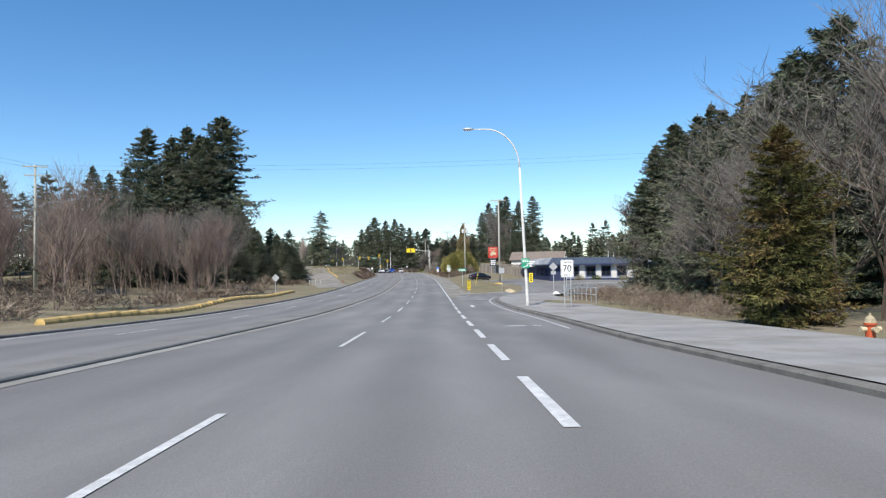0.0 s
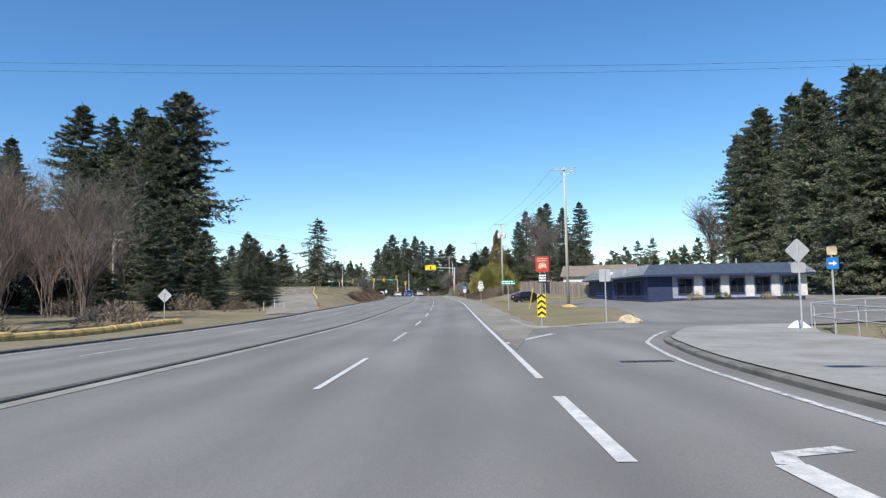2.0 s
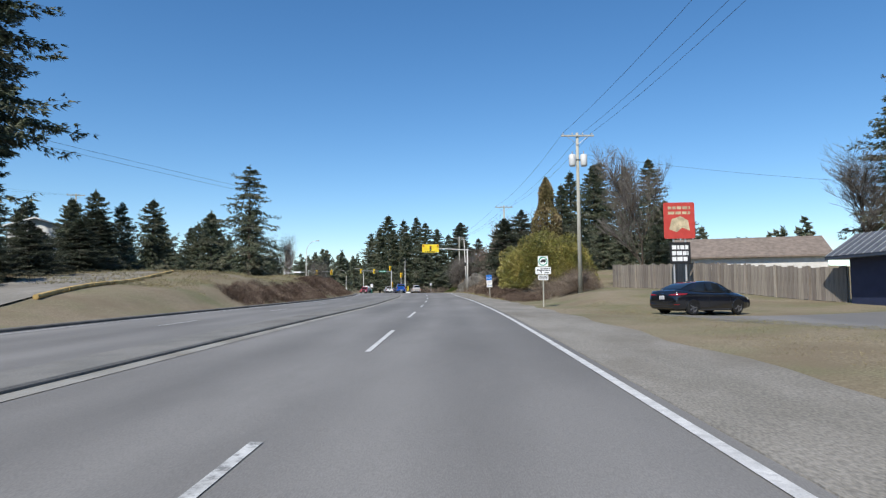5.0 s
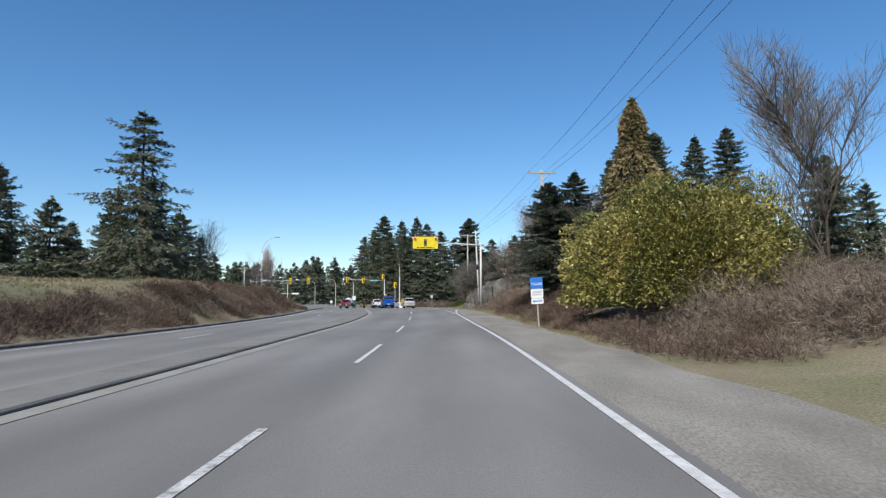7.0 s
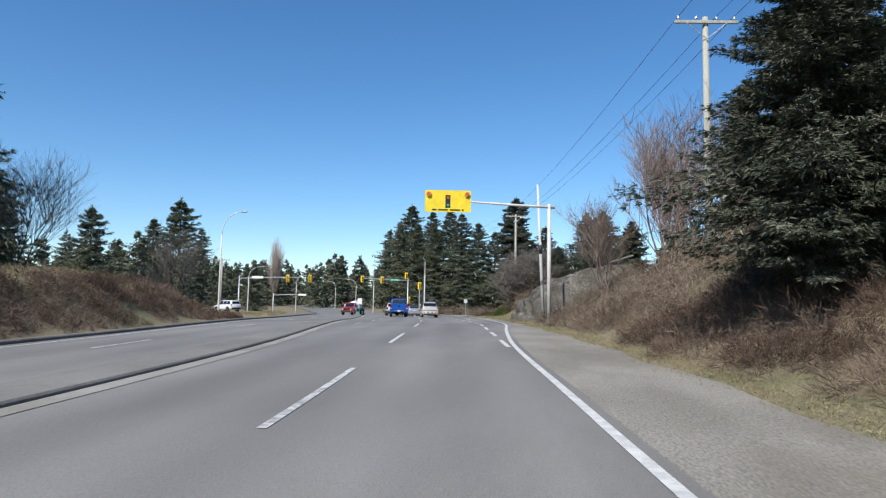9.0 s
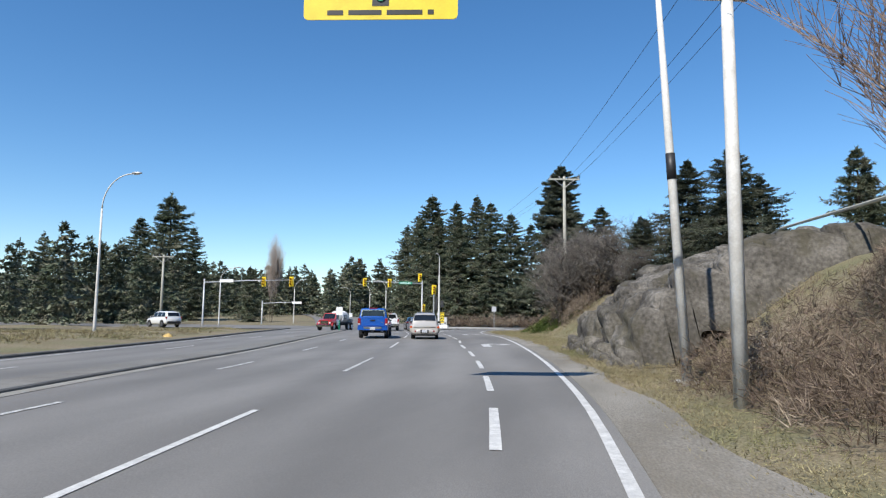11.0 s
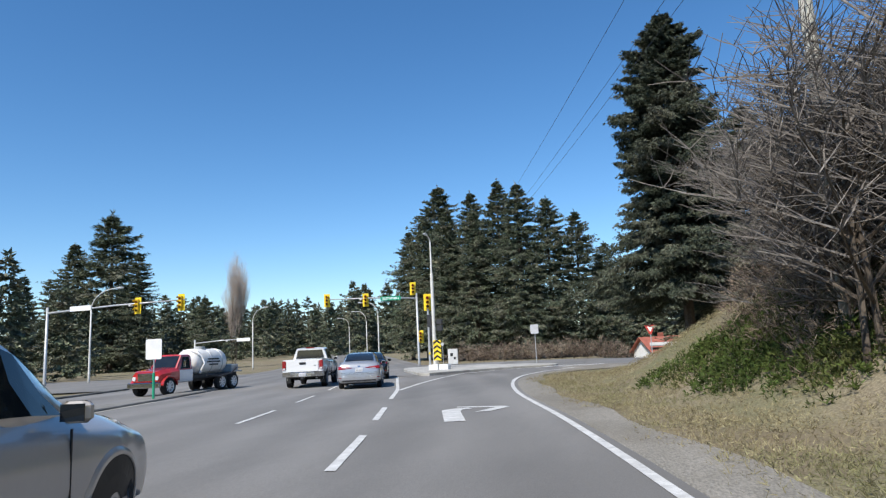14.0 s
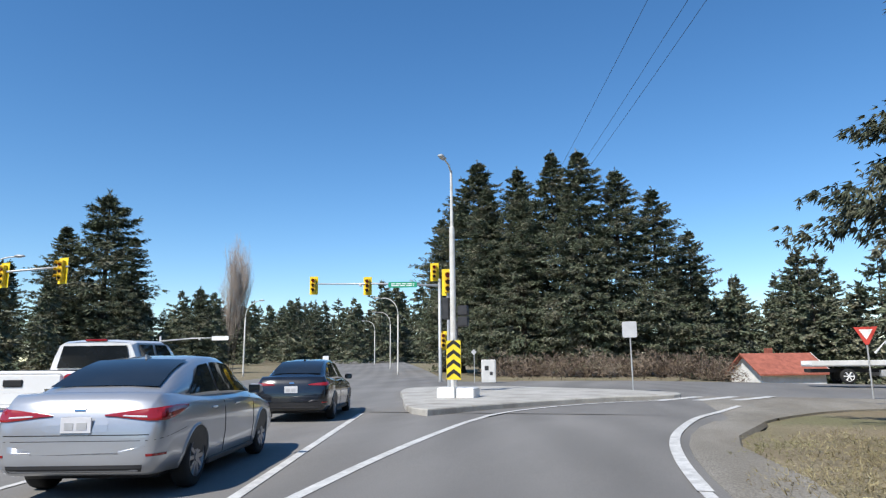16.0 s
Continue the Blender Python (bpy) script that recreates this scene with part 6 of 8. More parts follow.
ob = thing("lamp_post", pose(-22.85, 284.7, IZ), "tall pale lamp post on the traffic island", "lamp post")
part("post", Shape().tube([(0, 0, -0.2), (0, 0, 0.3), (0, 0, 6.8), (0, 0, 6.85), (0, 0, 9.3)], [0.15, 0.14, 0.11, 0.07, 0.05], 12), "pale_post", ob, smooth=False)
part("arm", Shape().tube([(0, 0, 9.2), (-0.05, -0.2, 9.5), (-0.1, -0.7, 9.6)], 0.04, 8), "pale_post", ob)
part("lamp_head", Shape().box(-0.1, -1.0, 9.6, 0.24, 0.6, 0.12, c=0.04), "steel", ob)
for z in (3.3, 2.85):
    part("pedestrian_head", Shape().box(0.42, 0.05, z, 0.42, 0.3, 0.4, c=0.03), "dark_metal", ob)
part("signal_box", Shape().box(-0.3, 0, 3.4, 0.3, 0.3, 0.9, c=0.03), "dark_metal", ob)
part("footing", Shape().tube([(0, 0, -0.2), (0, 0, 0.15)], 0.32, 10), "concrete", ob)
ob = thing("chevron_block", pose(-21.6, 280.7, IZ), "white concrete block with black and yellow chevron board", "sign")
part("block", Shape().box(0, 0, 0.15, 1.3, 0.9, 0.42, c=0.04), "white_sign", ob)
part("post", Shape().tube([(0, -0.5, -0.2), (0, -0.5, 2.0)], 0.03, 8), "steel", ob)
chevrons(0.5, 1.3, 4, ob, pose(0, -0.56, 1.28))
ob = thing("utility_cabinet", at(-25.2, 302, 10, 0.08), "white metal signal cabinet with dark notices", "cabinet")
part("body", Shape().box(0, 0, 0.75, 0.95, 0.6, 1.5, c=0.03), "cabinet_white", ob)
part("door", Shape().box(0, -0.31, 0.78, 0.8, 0.02, 1.3, c=0.008), "cabinet_white", ob)
part("notice", Shape().box(-0.12, -0.325, 0.95, 0.26, 0.008, 0.3).box(0.18, -0.325, 0.6, 0.2, 0.008, 0.22), "dark_metal", ob)
ob = post_sign(-15.9, 287.8, -14, 2.95, "plain pale sign seen from behind on a post", r=0.03)
sheet(0.62, 0.68, "sign_back", ob, put(0, 2.7))
ob = post_sign(-26.3, 302.5, -10, 2.2, "small sign beside the signal cabinet", r=0.03)
sheet(0.3, 0.3, "sign_back", ob, put(0, 2.1) @ pose(0, 0, 0, 0, 45, 0))
ob = post_sign(-7.9, 285.0, -14, 2.6, "red and white yield sign on a post", name="yield_sign", r=0.03)
p = part("panel", Shape().prism([(-0.36, 0.28), (0.36, 0.28), (0.05, -0.34), (-0.05, -0.34)], -0.02, 0), "sign_red", ob)
p.matrix_local = put(0, 2.35) @ FACE
part("centre", Shape().prism([(-0.21, 0.19), (0.21, 0.19), (0, -0.17)], 0.0, 0.005), "white_sign", p)
ob = post_sign(-28.3, 260.9, 12, 2.3, "white sign on a green post by the median", r=0.03)
sheet(0.62, 0.78, "white_sign", ob, put(0, 2.0))
part("sleeve", Shape().tube([(0, 0, 0), (0, 0, 1.1)], 0.05, 8), "sign_green", ob)
ob = post_sign(-47, 322, 15, 2.2, "small turn sign across the junction", r=0.03)
sheet(0.62, 0.75, "white_sign", ob, put(0, 1.9))

# rock outcrop


def rocks():
    """Bedrock face beside the verge: tilted blocks parted by fissures."""
    base = gz(-6.5, 225.0)
    ob = thing("rock_outcrop", pose(-6.5, 225.0, base), "fractured grey bedrock face rising from the grass verge", "rock")
    n = 84
    for y0, y1, push, lift, fall in [(219.6, 222.8, -0.05, 0.05, 0.0), (223.45, 226.4, -0.2, -0.05, 0.0), (226.55, 231.0, -0.1, 0.05, 0.2)]:
        s, grid = Shape(), []
        for i in range(n + 1):
            a = i / n
            for j in range(n + 1):
                u = 7.5 * (j / n) ** 1.35
                y = y0 + (y1 - y0) * a + 0.22 * u * (0.12 if fall == 0 else -0.1)
                h = float(np.interp(u, [0, 0.75, 2.1, 3.3, 4.4, 6.3, 7.5], [-0.45, 1.6, 2.7, 3.35, 3.8, 4.35, 4.25])) + lift * min(1, u)
                h = h + 0.45 if h < 0 and j > 0 else h
                tail = fall * max(0.0, (y - 227.6) / 2.7) ** 1.3
                h = h * (1 - min(0.75, tail * max(0.15, 1.1 - 0.22 * u)))
                rim = min(a, 1 - a) * (y1 - y0)
                p = Vector((float(verge(y)) + 0.95 + push + u, y, base + h))
                d = noise.voronoi(Vector((p.x * 0.55 + p.z * 0.2, p.y * 0.5 + p.z * 0.3, p.z * 0.75)))[0]
                crack = max(0.0, 0.13 - (d[1] - d[0])) / 0.13
                ledge = abs(noise.noise(Vector((p.x * 0.5, p.y * 0.35 - p.z * 0.5, p.z * 1.9)))) - 0.2
                k = 0.3 * noise.noise(p * 0.55) + 0.42 * (0.4 - d[0]) + 0.5 * ledge - 0.3 * crack + 0.14 * noise.noise(p * 2.2) + 0.06 * noise.noise(p * 5.0) - 0.4 * max(0.0, 1 - rim / 0.35) ** 2
                p = p + Vector((-0.75, 0, 0.6)) * k
                if i in (0, n) or j in (0, n):
                    p.z -= 1.2 if j in (0, n) else 1.6 * min(1.0, 0.4 + u)
                    p.x += 0.35 if j == 0 else 0.25
                s.v.append((p.x + 6.5, p.y - 225.0, p.z - base))
        m = n + 1
        s.f = [(i * m + j, i * m + j + 1, (i + 1) * m + j + 1, (i + 1) * m + j) for i in range(n) for j in range(n)]
        part("rock", s, "rock", ob, smooth=True)
    return ob


rocks()
thicket("rock_scrub", [(-6.0 + R(-0.5, 0.8), 230.9 + R(-0.5, 0.5), R(0.3, 0.5), R(1.0, 2.2)) for _ in range(5)] + [(R(-3.6, -1), y, R(0.4, 0.8), R(1.2, 1.9)) for y in np.arange(220, 231, 1.3)], "brush", "dry stalks growing beside the rock", 130, 0.5, 5, 0.018)
piece("top_rail", Shape().tube([(1, 214, gz(1, 214) + 1.3), (1, 226, gz(1, 226) + 1.6), (3, 240, gz(3, 240) + 1.5)], 0.05, 6), "pole_wood", pose(0, 0, 0), "grey wooden top rail above the rock", "rail")

# side road on the far side, rising behind the bank
side = spline([(102, -16.4), (113, -19.6), (122, -22), (132, -24.8), (143, -27.8), (155, -30.5), (165, -33), (185, -38)])
v, f = [], []
for i, y in enumerate(np.arange(102, 186, 2.0)):
    for k, o in enumerate((-2.9, -1.4, 0, 1.4, 2.9)):
        x = float(side(y)) + o
        v.append((x, y, gz(x, y) + 0.06))
        if i and k:
            c = i * 5 + k
            f.append((c - 6, c - 5, c, c - 1))
piece("side_road", (v, f), "gravel", pose(0, 0, 0), "pale side road climbing past conifers", "road", kind="structure", fix=False)

for k in range(7):
    y = 129 + 3.7 * k
    x0, x1 = float(side(y)) + 3.2, float(side(y + 3.6)) + 3.2
    log = Shape().tube([(0, 0, 0.1), (x1 - x0, 3.6, gz(x1, y + 3.6) - gz(x0, y) + 0.1)], 0.12, 8)
    piece("log_barrier", log, "barrier_yellow", pose(x0, y, gz(x0, y)), "low weathered yellow log along the side road", "barrier", "side road logs")
for x, y, h in ((-23.3, 114.2, 0.9), (-22.5, 115.6, 1.2), (-21.9, 117.2, 0.7)):
    piece("stake", Shape().box(0, 0, h / 2 - 0.1, 0.1, 0.1, h + 0.2, c=0.01), "pole_wood", at(x, y, 20), "short weathered wooden stake in the grass", "post", "wooden stakes")
ob = thing("standpipe", at(-18.2, 118.5), "rusty short standpipe in the grass", "post")
part("pipe", Shape().tube([(0, 0, -0.1), (0, 0, 0.45)], 0.07, 8), "hydrant_red", ob)
part("cap", Shape().tube([(0, 0, 0.45), (0, 0, 0.48), (0, 0, 0.56)], [0.1, 0.1, 0.04], 8), "dark_metal", ob)

# ---- vehicles ----


def body_loft(stations):
    """Skin of a car body from rows of y, bottom half width and height, side half width and shoulder height, top half width and height."""
    rings = []
    for y, wb, zb, ws, zs, wt, zt in stations:
        h = zs - zb
        half = [(wb * 0.9, zb), (wb, zb + 0.03), (ws * 0.975, zb + 0.2 * h), (ws, zb + 0.48 * h), (ws * 0.998, zb + 0.7 * h), (ws * 0.985, zs - 0.07), (ws * 0.965, zs - 0.02), (ws * 0.93, zs + 0.012), (wt + (ws * 0.93 - wt) * 0.35, zs + (zt - zs) * 0.75), (wt, zt), (wt * 0.5, zt + 0.012)]
        rings.append([(x, y, z) for x, z in half] + [(-x, y, z) for x, z in reversed(half)])
    return Shape().loft(rings)


class Cabin:
    """The upper part of a body: rows of y, base half width and height, roof half width and height."""

    def __init__(self, rows):
        self.rows = np.array(rows, float)

    def at(self, y):
        return [np.interp(y, self.rows[:, 0], self.rows[:, k]) for k in range(1, 5)]

    def shell(self):
        rings = []
        for y, wb, zb, wr, zr in self.rows:
            d = zr - zb
            half = [(wb, zb - 0.05), (wb + (wr - wb) * 0.5, zb + d * 0.5), (wr, zr - min(0.05, d * 0.3)), (wr * 0.9, zr - 0.01), (wr * 0.45, zr + 0.012)]
            rings.append([(x, y, z) for x, z in half] + [(-x, y, z) for x, z in reversed(half)])
        return Shape().loft(rings)

    def side(self, y0, y1, v0, v1, sgn, slant0=0.0, slant1=0.0, out=0.012):
        """A side pane between two heights; slants shift its upper ends."""
        v, f = [], []
        for i in range(7):
            for k, u in enumerate((v0, (v0 + v1) / 2, v1)):
                t = (u - v0) / (v1 - v0)
                y = (y0 + slant0 * t) + ((y1 + slant1 * t) - (y0 + slant0 * t)) * i / 6
                wb, zb, wr, zr = self.at(y)
                v.append((sgn * (wb + (wr - wb) * u + out), y, zb + (zr - zb) * u))
                if i and k:
                    c = i * 3 + k
                    f.append((c - 4, c - 3, c, c - 1))
        s = Shape()
        s.add(v, f)
        return s

    def screen(self, y0, y1, inset=0.86, up=0.014, n=6):
        """A front or rear pane over the sloping end."""
        v, f = [], []
        for i in range(n + 1):
            y = y0 + (y1 - y0) * i / n
            wb, zb, wr, zr = self.at(y)
            for k in range(5):
                q = -1 + k / 2
                v.append((wr * inset * q, y, zr + 0.014 * (1 - q * q) + up))
                if i and k:
                    c = i * 5 + k
                    f.append((c - 6, c - 5, c, c - 1))
        s = Shape()
        s.add(v, f)
        return s


def wheel(parent, x, y, r, w, spokes=6, rim="rim"):
    """Tyre with tread grooves, dished rim with spokes."""
    side = 1 if x > 0 else -1
    prof = [(-w / 2, r * 0.66), (-w / 2, r * 0.86), (-w * 0.42, r * 0.97), (-w * 0.2, r), (w * 0.2, r), (w * 0.42, r * 0.97), (w / 2, r * 0.86), (w / 2, r * 0.66)]
    n = 24
    s = Shape().loft([[(x + a, y + b * math.cos(t), r + b * math.sin(t)) for t in np.linspace(0, 2 * math.pi, n + 1)[:-1]] for a, b in prof], True, False)
    wh = part("wheel", s, "rubber", parent, smooth=True)
    xo = x + side * w * 0.42
    s = Shape().loft([[(xo + side * a, y + b * math.cos(t), r + b * math.sin(t)) for t in np.linspace(0, 2 * math.pi, 17)[:-1]] for a, b in ((0.0, r * 0.68), (0.02, r * 0.66), (-0.05, r * 0.6))], True, False)
    for k in range(spokes):
        a = 2 * math.pi * k / spokes
        c, q = math.cos(a), math.sin(a)
        s.add([(xo - side * 0.02, y + c * e * r - q * g * r, r + q * e * r + c * g * r) for e, g in ((0.1, -0.08), (0.62, -0.1), (0.62, 0.1), (0.1, 0.08))] + [(xo + side * 0.012, y + c * e * r - q * g * r, r + q * e * r + c * g * r) for e, g in ((0.1, -0.06), (0.62, -0.07), (0.62, 0.07), (0.1, 0.06))], [(0, 1, 2, 3), (4, 5, 6, 7), (0, 1, 5, 4), (1, 2, 6, 5), (2, 3, 7, 6), (3, 0, 4, 7)])
    s.tube([(xo - side * 0.03, y, r), (xo + side * 0.02, y, r)], 0.13 * r * 1.3, 10)
    part("rim", s, rim, wh)
    part("hub_disc", Shape().tube([(xo - side * 0.1, y, r), (xo - side * 0.06, y, r)], r * 0.64, 16), "dark_metal", wh)
    return wh


def tris(ob):
    """Corner points of a mesh object's triangles."""
    v = np.array([q.co[:] for q in ob.data.vertices])
    t = [(p.vertices[0], p.vertices[k], p.vertices[k + 1]) for p in ob.data.polygons for k in range(1, len(p.vertices) - 1)]
    return v[np.array(t)]


def cast(tri, o, d):
    """Nearest point where a ray meets triangles, or None."""
    o, d = np.array(o, float), np.array(d, float)
    e1, e2 = tri[:, 1] - tri[:, 0], tri[:, 2] - tri[:, 0]
    p = np.cross(d[None], e2)
    det = (e1 * p).sum(1)
    det = np.where(np.abs(det) < 1e-9, 1e-9, det)
    w = o[None] - tri[:, 0]
    u = (w * p).sum(1) / det
    q = np.cross(w, e1)
    v = (q @ d) / det
    t = (e2 * q).sum(1) / det
    ok = (u >= -1e-6) & (v >= -1e-6) & (u + v <= 1 + 1e-6) & (t > 0)
    return o + d * t[ok].min() if ok.any() else None


def side_skin(tri, side, y, z, out):
    """A point on a body's flank, pushed outward; below the flank the nearest one above."""
    for k in range(9):
        h = cast(tri, (side * 4, y, z + 0.05 * k), (-side, 0, 0))
        if h is not None:
            return (h[0] + side * out, y, z)
    return (side * 0.8, y, z)


def arch(parent, x, y, r, side, mat="dark_plastic", w=0.07):
    """A wheel opening, its shaded hollow drawn as a black sheet, with its lip, lying on the flank."""
    tri, cz = tris(parent), r * 0.94
    an = np.linspace(-0.15, math.pi + 0.15, 19)
    rings = [[side_skin(tri, side, y + rr * math.cos(a), cz + rr * math.sin(a), 0.006) for a in an] for rr in (r * 0.3, r * 0.7, r * 1.0, r * 1.1)]
    part("wheel_well", Shape().loft(rings, False, False), "black", parent, fix=False)
    lip = [[side_skin(tri, side, y + rr * math.cos(a), cz + rr * math.sin(a), o) for rr, o in ((r * 1.1, 0.004), (r * 1.1, 0.016), (r * 1.1 + w * 0.6, 0.014), (r * 1.1 + w, 0.001))] for a in an]
    part("wheel_arch", Shape().loft(lip, False, False), mat, parent, smooth=True, fix=False)


def wrap(tri, c, rows, out=0.012, n=5):
    """A patch on a body round an upright axis at c: rows of degrees from straight back, lower and upper height."""
    outer, inner = [], []
    if len(rows) > 2:
        r = np.array(rows, float)
        u = np.linspace(0, len(r) - 1, len(r) * 4)
        rows = np.stack([np.interp(u, np.arange(len(r)), r[:, k]) for k in range(3)], 1).tolist()
    for a, z0, z1 in rows:
        d = (math.sin(radians(a)), -math.cos(radians(a)), 0)
        for ring, o in ((outer, out), (inner, -0.03)):
            col = []
            for k in range(n):
                z = z0 + (z1 - z0) * k / (n - 1)
                h = cast(tri, (c[0] + d[0] * 5, c[1] + d[1] * 5, z), (-d[0], -d[1], 0))
                h = np.array((c[0], c[1], z)) if h is None else h
                edge_in = 0.7 if k in (0, n - 1) and o > 0 else 1.0
                col.append(tuple(h + np.array(d) * o * edge_in))
            ring.append(col)
    m = len(rows)
    s = Shape().loft([o + list(reversed(i)) for o, i in zip(outer, inner)], True, True)
    return s


def dense(st, n=40):
    """More stations on smooth curves through the given ones, closer together at the ends."""
    st = np.array(st)
    cols = [spline([(r[0], r[k]) for r in st.tolist()]) for k in range(1, st.shape[1])]
    u = np.linspace(0, 1, n)
    ys = st[0, 0] + (st[-1, 0] - st[0, 0]) * (0.5 - 0.5 * np.cos(math.pi * u)) 
    return [(float(y), *[float(c(y)) for c in cols]) for y in ys]


def mirrors(parent, y, z, x, mat):
    for s in (-1, 1):
        mr = part("mirror", Shape().box(s * (x + 0.1), y, z, 0.2, 0.1, 0.14, c=0.03), mat, parent)
        part("mirror_glass", Shape().box(s * (x + 0.1), y - 0.054, z, 0.16, 0.006, 0.11), "window_glass", mr)


def plate(parent, x, y, z):
    p = part("number_plate", Shape().box(x, y, z, 0.31, 0.012, 0.16, c=0.005), "plate", parent)
    part("characters", Shape().box(x - 0.07, y - 0.008, z - 0.01, 0.09, 0.004, 0.07).box(x + 0.06, y - 0.008, z - 0.01, 0.1, 0.004, 0.07), "sign_back", p)


def seams(parent, ys, x, z0, z1, mat="black"):
    """Thin door gaps down both sides."""
    for s in (-1, 1):
        for y in ys:
            part("door_gap", Shape().box(s * x, y, (z0 + z1) / 2, 0.012, 0.014, z1 - z0), mat, parent)


def pickup(m, label, paint, L=5.7, canopy=False, name="pickup_truck", arch_mat=None, lift=0.0, rear_step="chrome", group=""):
    ob = thing(name, m, label, "pickup", group)
    W = 0.93
    z = lift
    y0, y1 = -L / 2, L / 2
    bed = y0 + L * 0.36
    st = [(y0, 0.78, 0.62 + z, 0.88, 1.15 + z, 0.86, 1.19 + z), (y0 + 0.05, 0.8, 0.55 + z, W, 1.16 + z, 0.88, 1.22 + z), (bed, 0.82, 0.5 + z, W, 1.15 + z, 0.88, 1.22 + z), (bed + 0.05, 0.82, 0.5 + z, W, 1.12 + z, 0.86, 1.2 + z), (0.9, 0.82, 0.48 + z, W, 1.1 + z, 0.84, 1.18 + z), (1.35, 0.82, 0.5 + z, W, 1.08 + z, 0.8, 1.18 + z), (y1 - 0.45, 0.82, 0.52 + z, 0.92, 1.0 + z, 0.76, 1.12 + z), (y1 - 0.1, 0.76, 0.5 + z, 0.86, 0.92 + z, 0.7, 1.02 + z), (y1, 0.66, 0.55 + z, 0.76, 0.8 + z, 0.6, 0.88 + z)]
    body = part("body", body_loft(st), paint, ob, smooth=False)
    cab = Cabin([(bed + 0.03, 0.85, 1.17 + z, 0.66, 1.72 + z), (bed + 0.2, 0.86, 1.17 + z, 0.68, 1.76 + z), (0.5, 0.86, 1.15 + z, 0.67, 1.78 + z), (0.75, 0.85, 1.15 + z, 0.67, 1.73 + z), (1.45, 0.8, 1.15 + z, 0.72, 1.19 + z)])
    cb = part("cab", cab.shell(), paint, ob, smooth=False)
    ln = 0.5 - bed
    for s in (-1, 1):
        part("window", cab.side(bed + 0.2, bed + 0.2 + ln * 0.42, 0.12, 0.86, s), "window_glass", cb)
        part("window", cab.side(bed + 0.3 + ln * 0.42, 1.05, 0.12, 0.86, s, 0, -0.52), "window_glass", cb)
    part("windscreen", cab.screen(0.8, 1.4), "window_glass", cb)
    seams(body, (bed + 0.02, bed + 0.25 + ln * 0.42, 1.15), W - 0.004, 0.62 + z, 1.1 + z)
    if canopy:
        can = Cabin([(y0 - 0.0, 0.86, 1.22 + z, 0.74, 1.26 + z), (y0 + 0.16, 0.87, 1.22 + z, 0.73, 1.72 + z), (y0 + 0.3, 0.88, 1.22 + z, 0.74, 1.8 + z), (bed - 0.1, 0.88, 1.22 + z, 0.74, 1.82 + z), (bed - 0.02, 0.86, 1.22 + z, 0.7, 1.8 + z)])
        cp = part("canopy", can.shell(), paint, ob, "blue fibreglass bed canopy")
        part("window_frame", Shape().prism([(-0.76, 1.28 + z), (0.76, 1.28 + z), (0.68, 1.7 + z), (-0.68, 1.7 + z)], y0 + 0.03, y0 + 0.1, "y"), "chrome", cp)
        s = Shape()
        s.add([(-0.7, y0 + 0.0, 1.32 + z), (0.7, y0 + 0.0, 1.32 + z), (0.63, y0 + 0.02, 1.66 + z), (-0.63, y0 + 0.02, 1.66 + z), (-0.7, y0 + 0.04, 1.32 + z), (0.7, y0 + 0.04, 1.32 + z), (0.63, y0 + 0.06, 1.66 + z), (-0.63, y0 + 0.06, 1.66 + z)], [(0, 1, 2, 3), (4, 5, 6, 7), (0, 1, 5, 4), (1, 2, 6, 5), (2, 3, 7, 6), (3, 0, 4, 7)])
        part("rear_window", s, "window_glass", cp)
        part("latch", Shape().box(-0.66, y0 - 0.01, 1.3 + z, 0.08, 0.04, 0.06, c=0.01), "dark_plastic", cp)
        part("latch", Shape().box(0.66, y0 - 0.01, 1.3 + z, 0.08, 0.04, 0.06, c=0.01), "dark_plastic", cp)
        part("brake_light", Shape().box(0, y0 + 0.2, 1.8 + z, 0.5, 0.06, 0.05, c=0.01), "tail_red", cp)
        for s in (-1, 1):
            part("window", can.side(y0 + 0.45, bed - 0.25, 0.22, 0.82, s), "window_glass", cp)
    else:
        # dark sheet on the closed top stands in for the shaded open bed
        part("bed_floor", Shape().box(0, (y0 + bed) / 2, 1.226 + z, 1.5, bed - y0 - 0.2, 0.012), "dark_plastic", ob)
        part("rear_window", cab.screen(bed + 0.01, bed + 0.02), "window_glass", cb)
        s = Shape()
        s.add([(-0.68, bed + 0.0, 1.26 + z), (0.68, bed + 0.0, 1.26 + z), (0.58, bed + 0.0, 1.66 + z), (-0.58, bed + 0.0, 1.66 + z), (-0.68, bed + 0.04, 1.26 + z), (0.68, bed + 0.04, 1.26 + z), (0.58, bed + 0.04, 1.66 + z), (-0.58, bed + 0.04, 1.66 + z)], [(0, 1, 2, 3), (4, 5, 6, 7), (0, 1, 5, 4), (1, 2, 6, 5), (2, 3, 7, 6), (3, 0, 4, 7)])
        part("rear_window", s, "window_glass", cb)
        part("brake_light", Shape().box(0, bed + 0.05, 1.76 + z, 0.4, 0.05, 0.04, c=0.01), "tail_red", cb)
    tg = part("tailgate", Shape().box(0, y0 - 0.012, 0.93 + z, 1.44, 0.05, 0.5, c=0.02), paint, ob)
    part("recess", Shape().box(0, y0 - 0.038, 0.82 + z, 1.2, 0.012, 0.16, c=0.005), paint, tg)
    part("handle", Shape().box(0, y0 - 0.045, 1.05 + z, 0.3, 0.03, 0.1, c=0.012), "black", tg)
    part("badge", Shape().box(0.55, y0 - 0.042, 0.95 + z, 0.12, 0.008, 0.03), "chrome", tg)
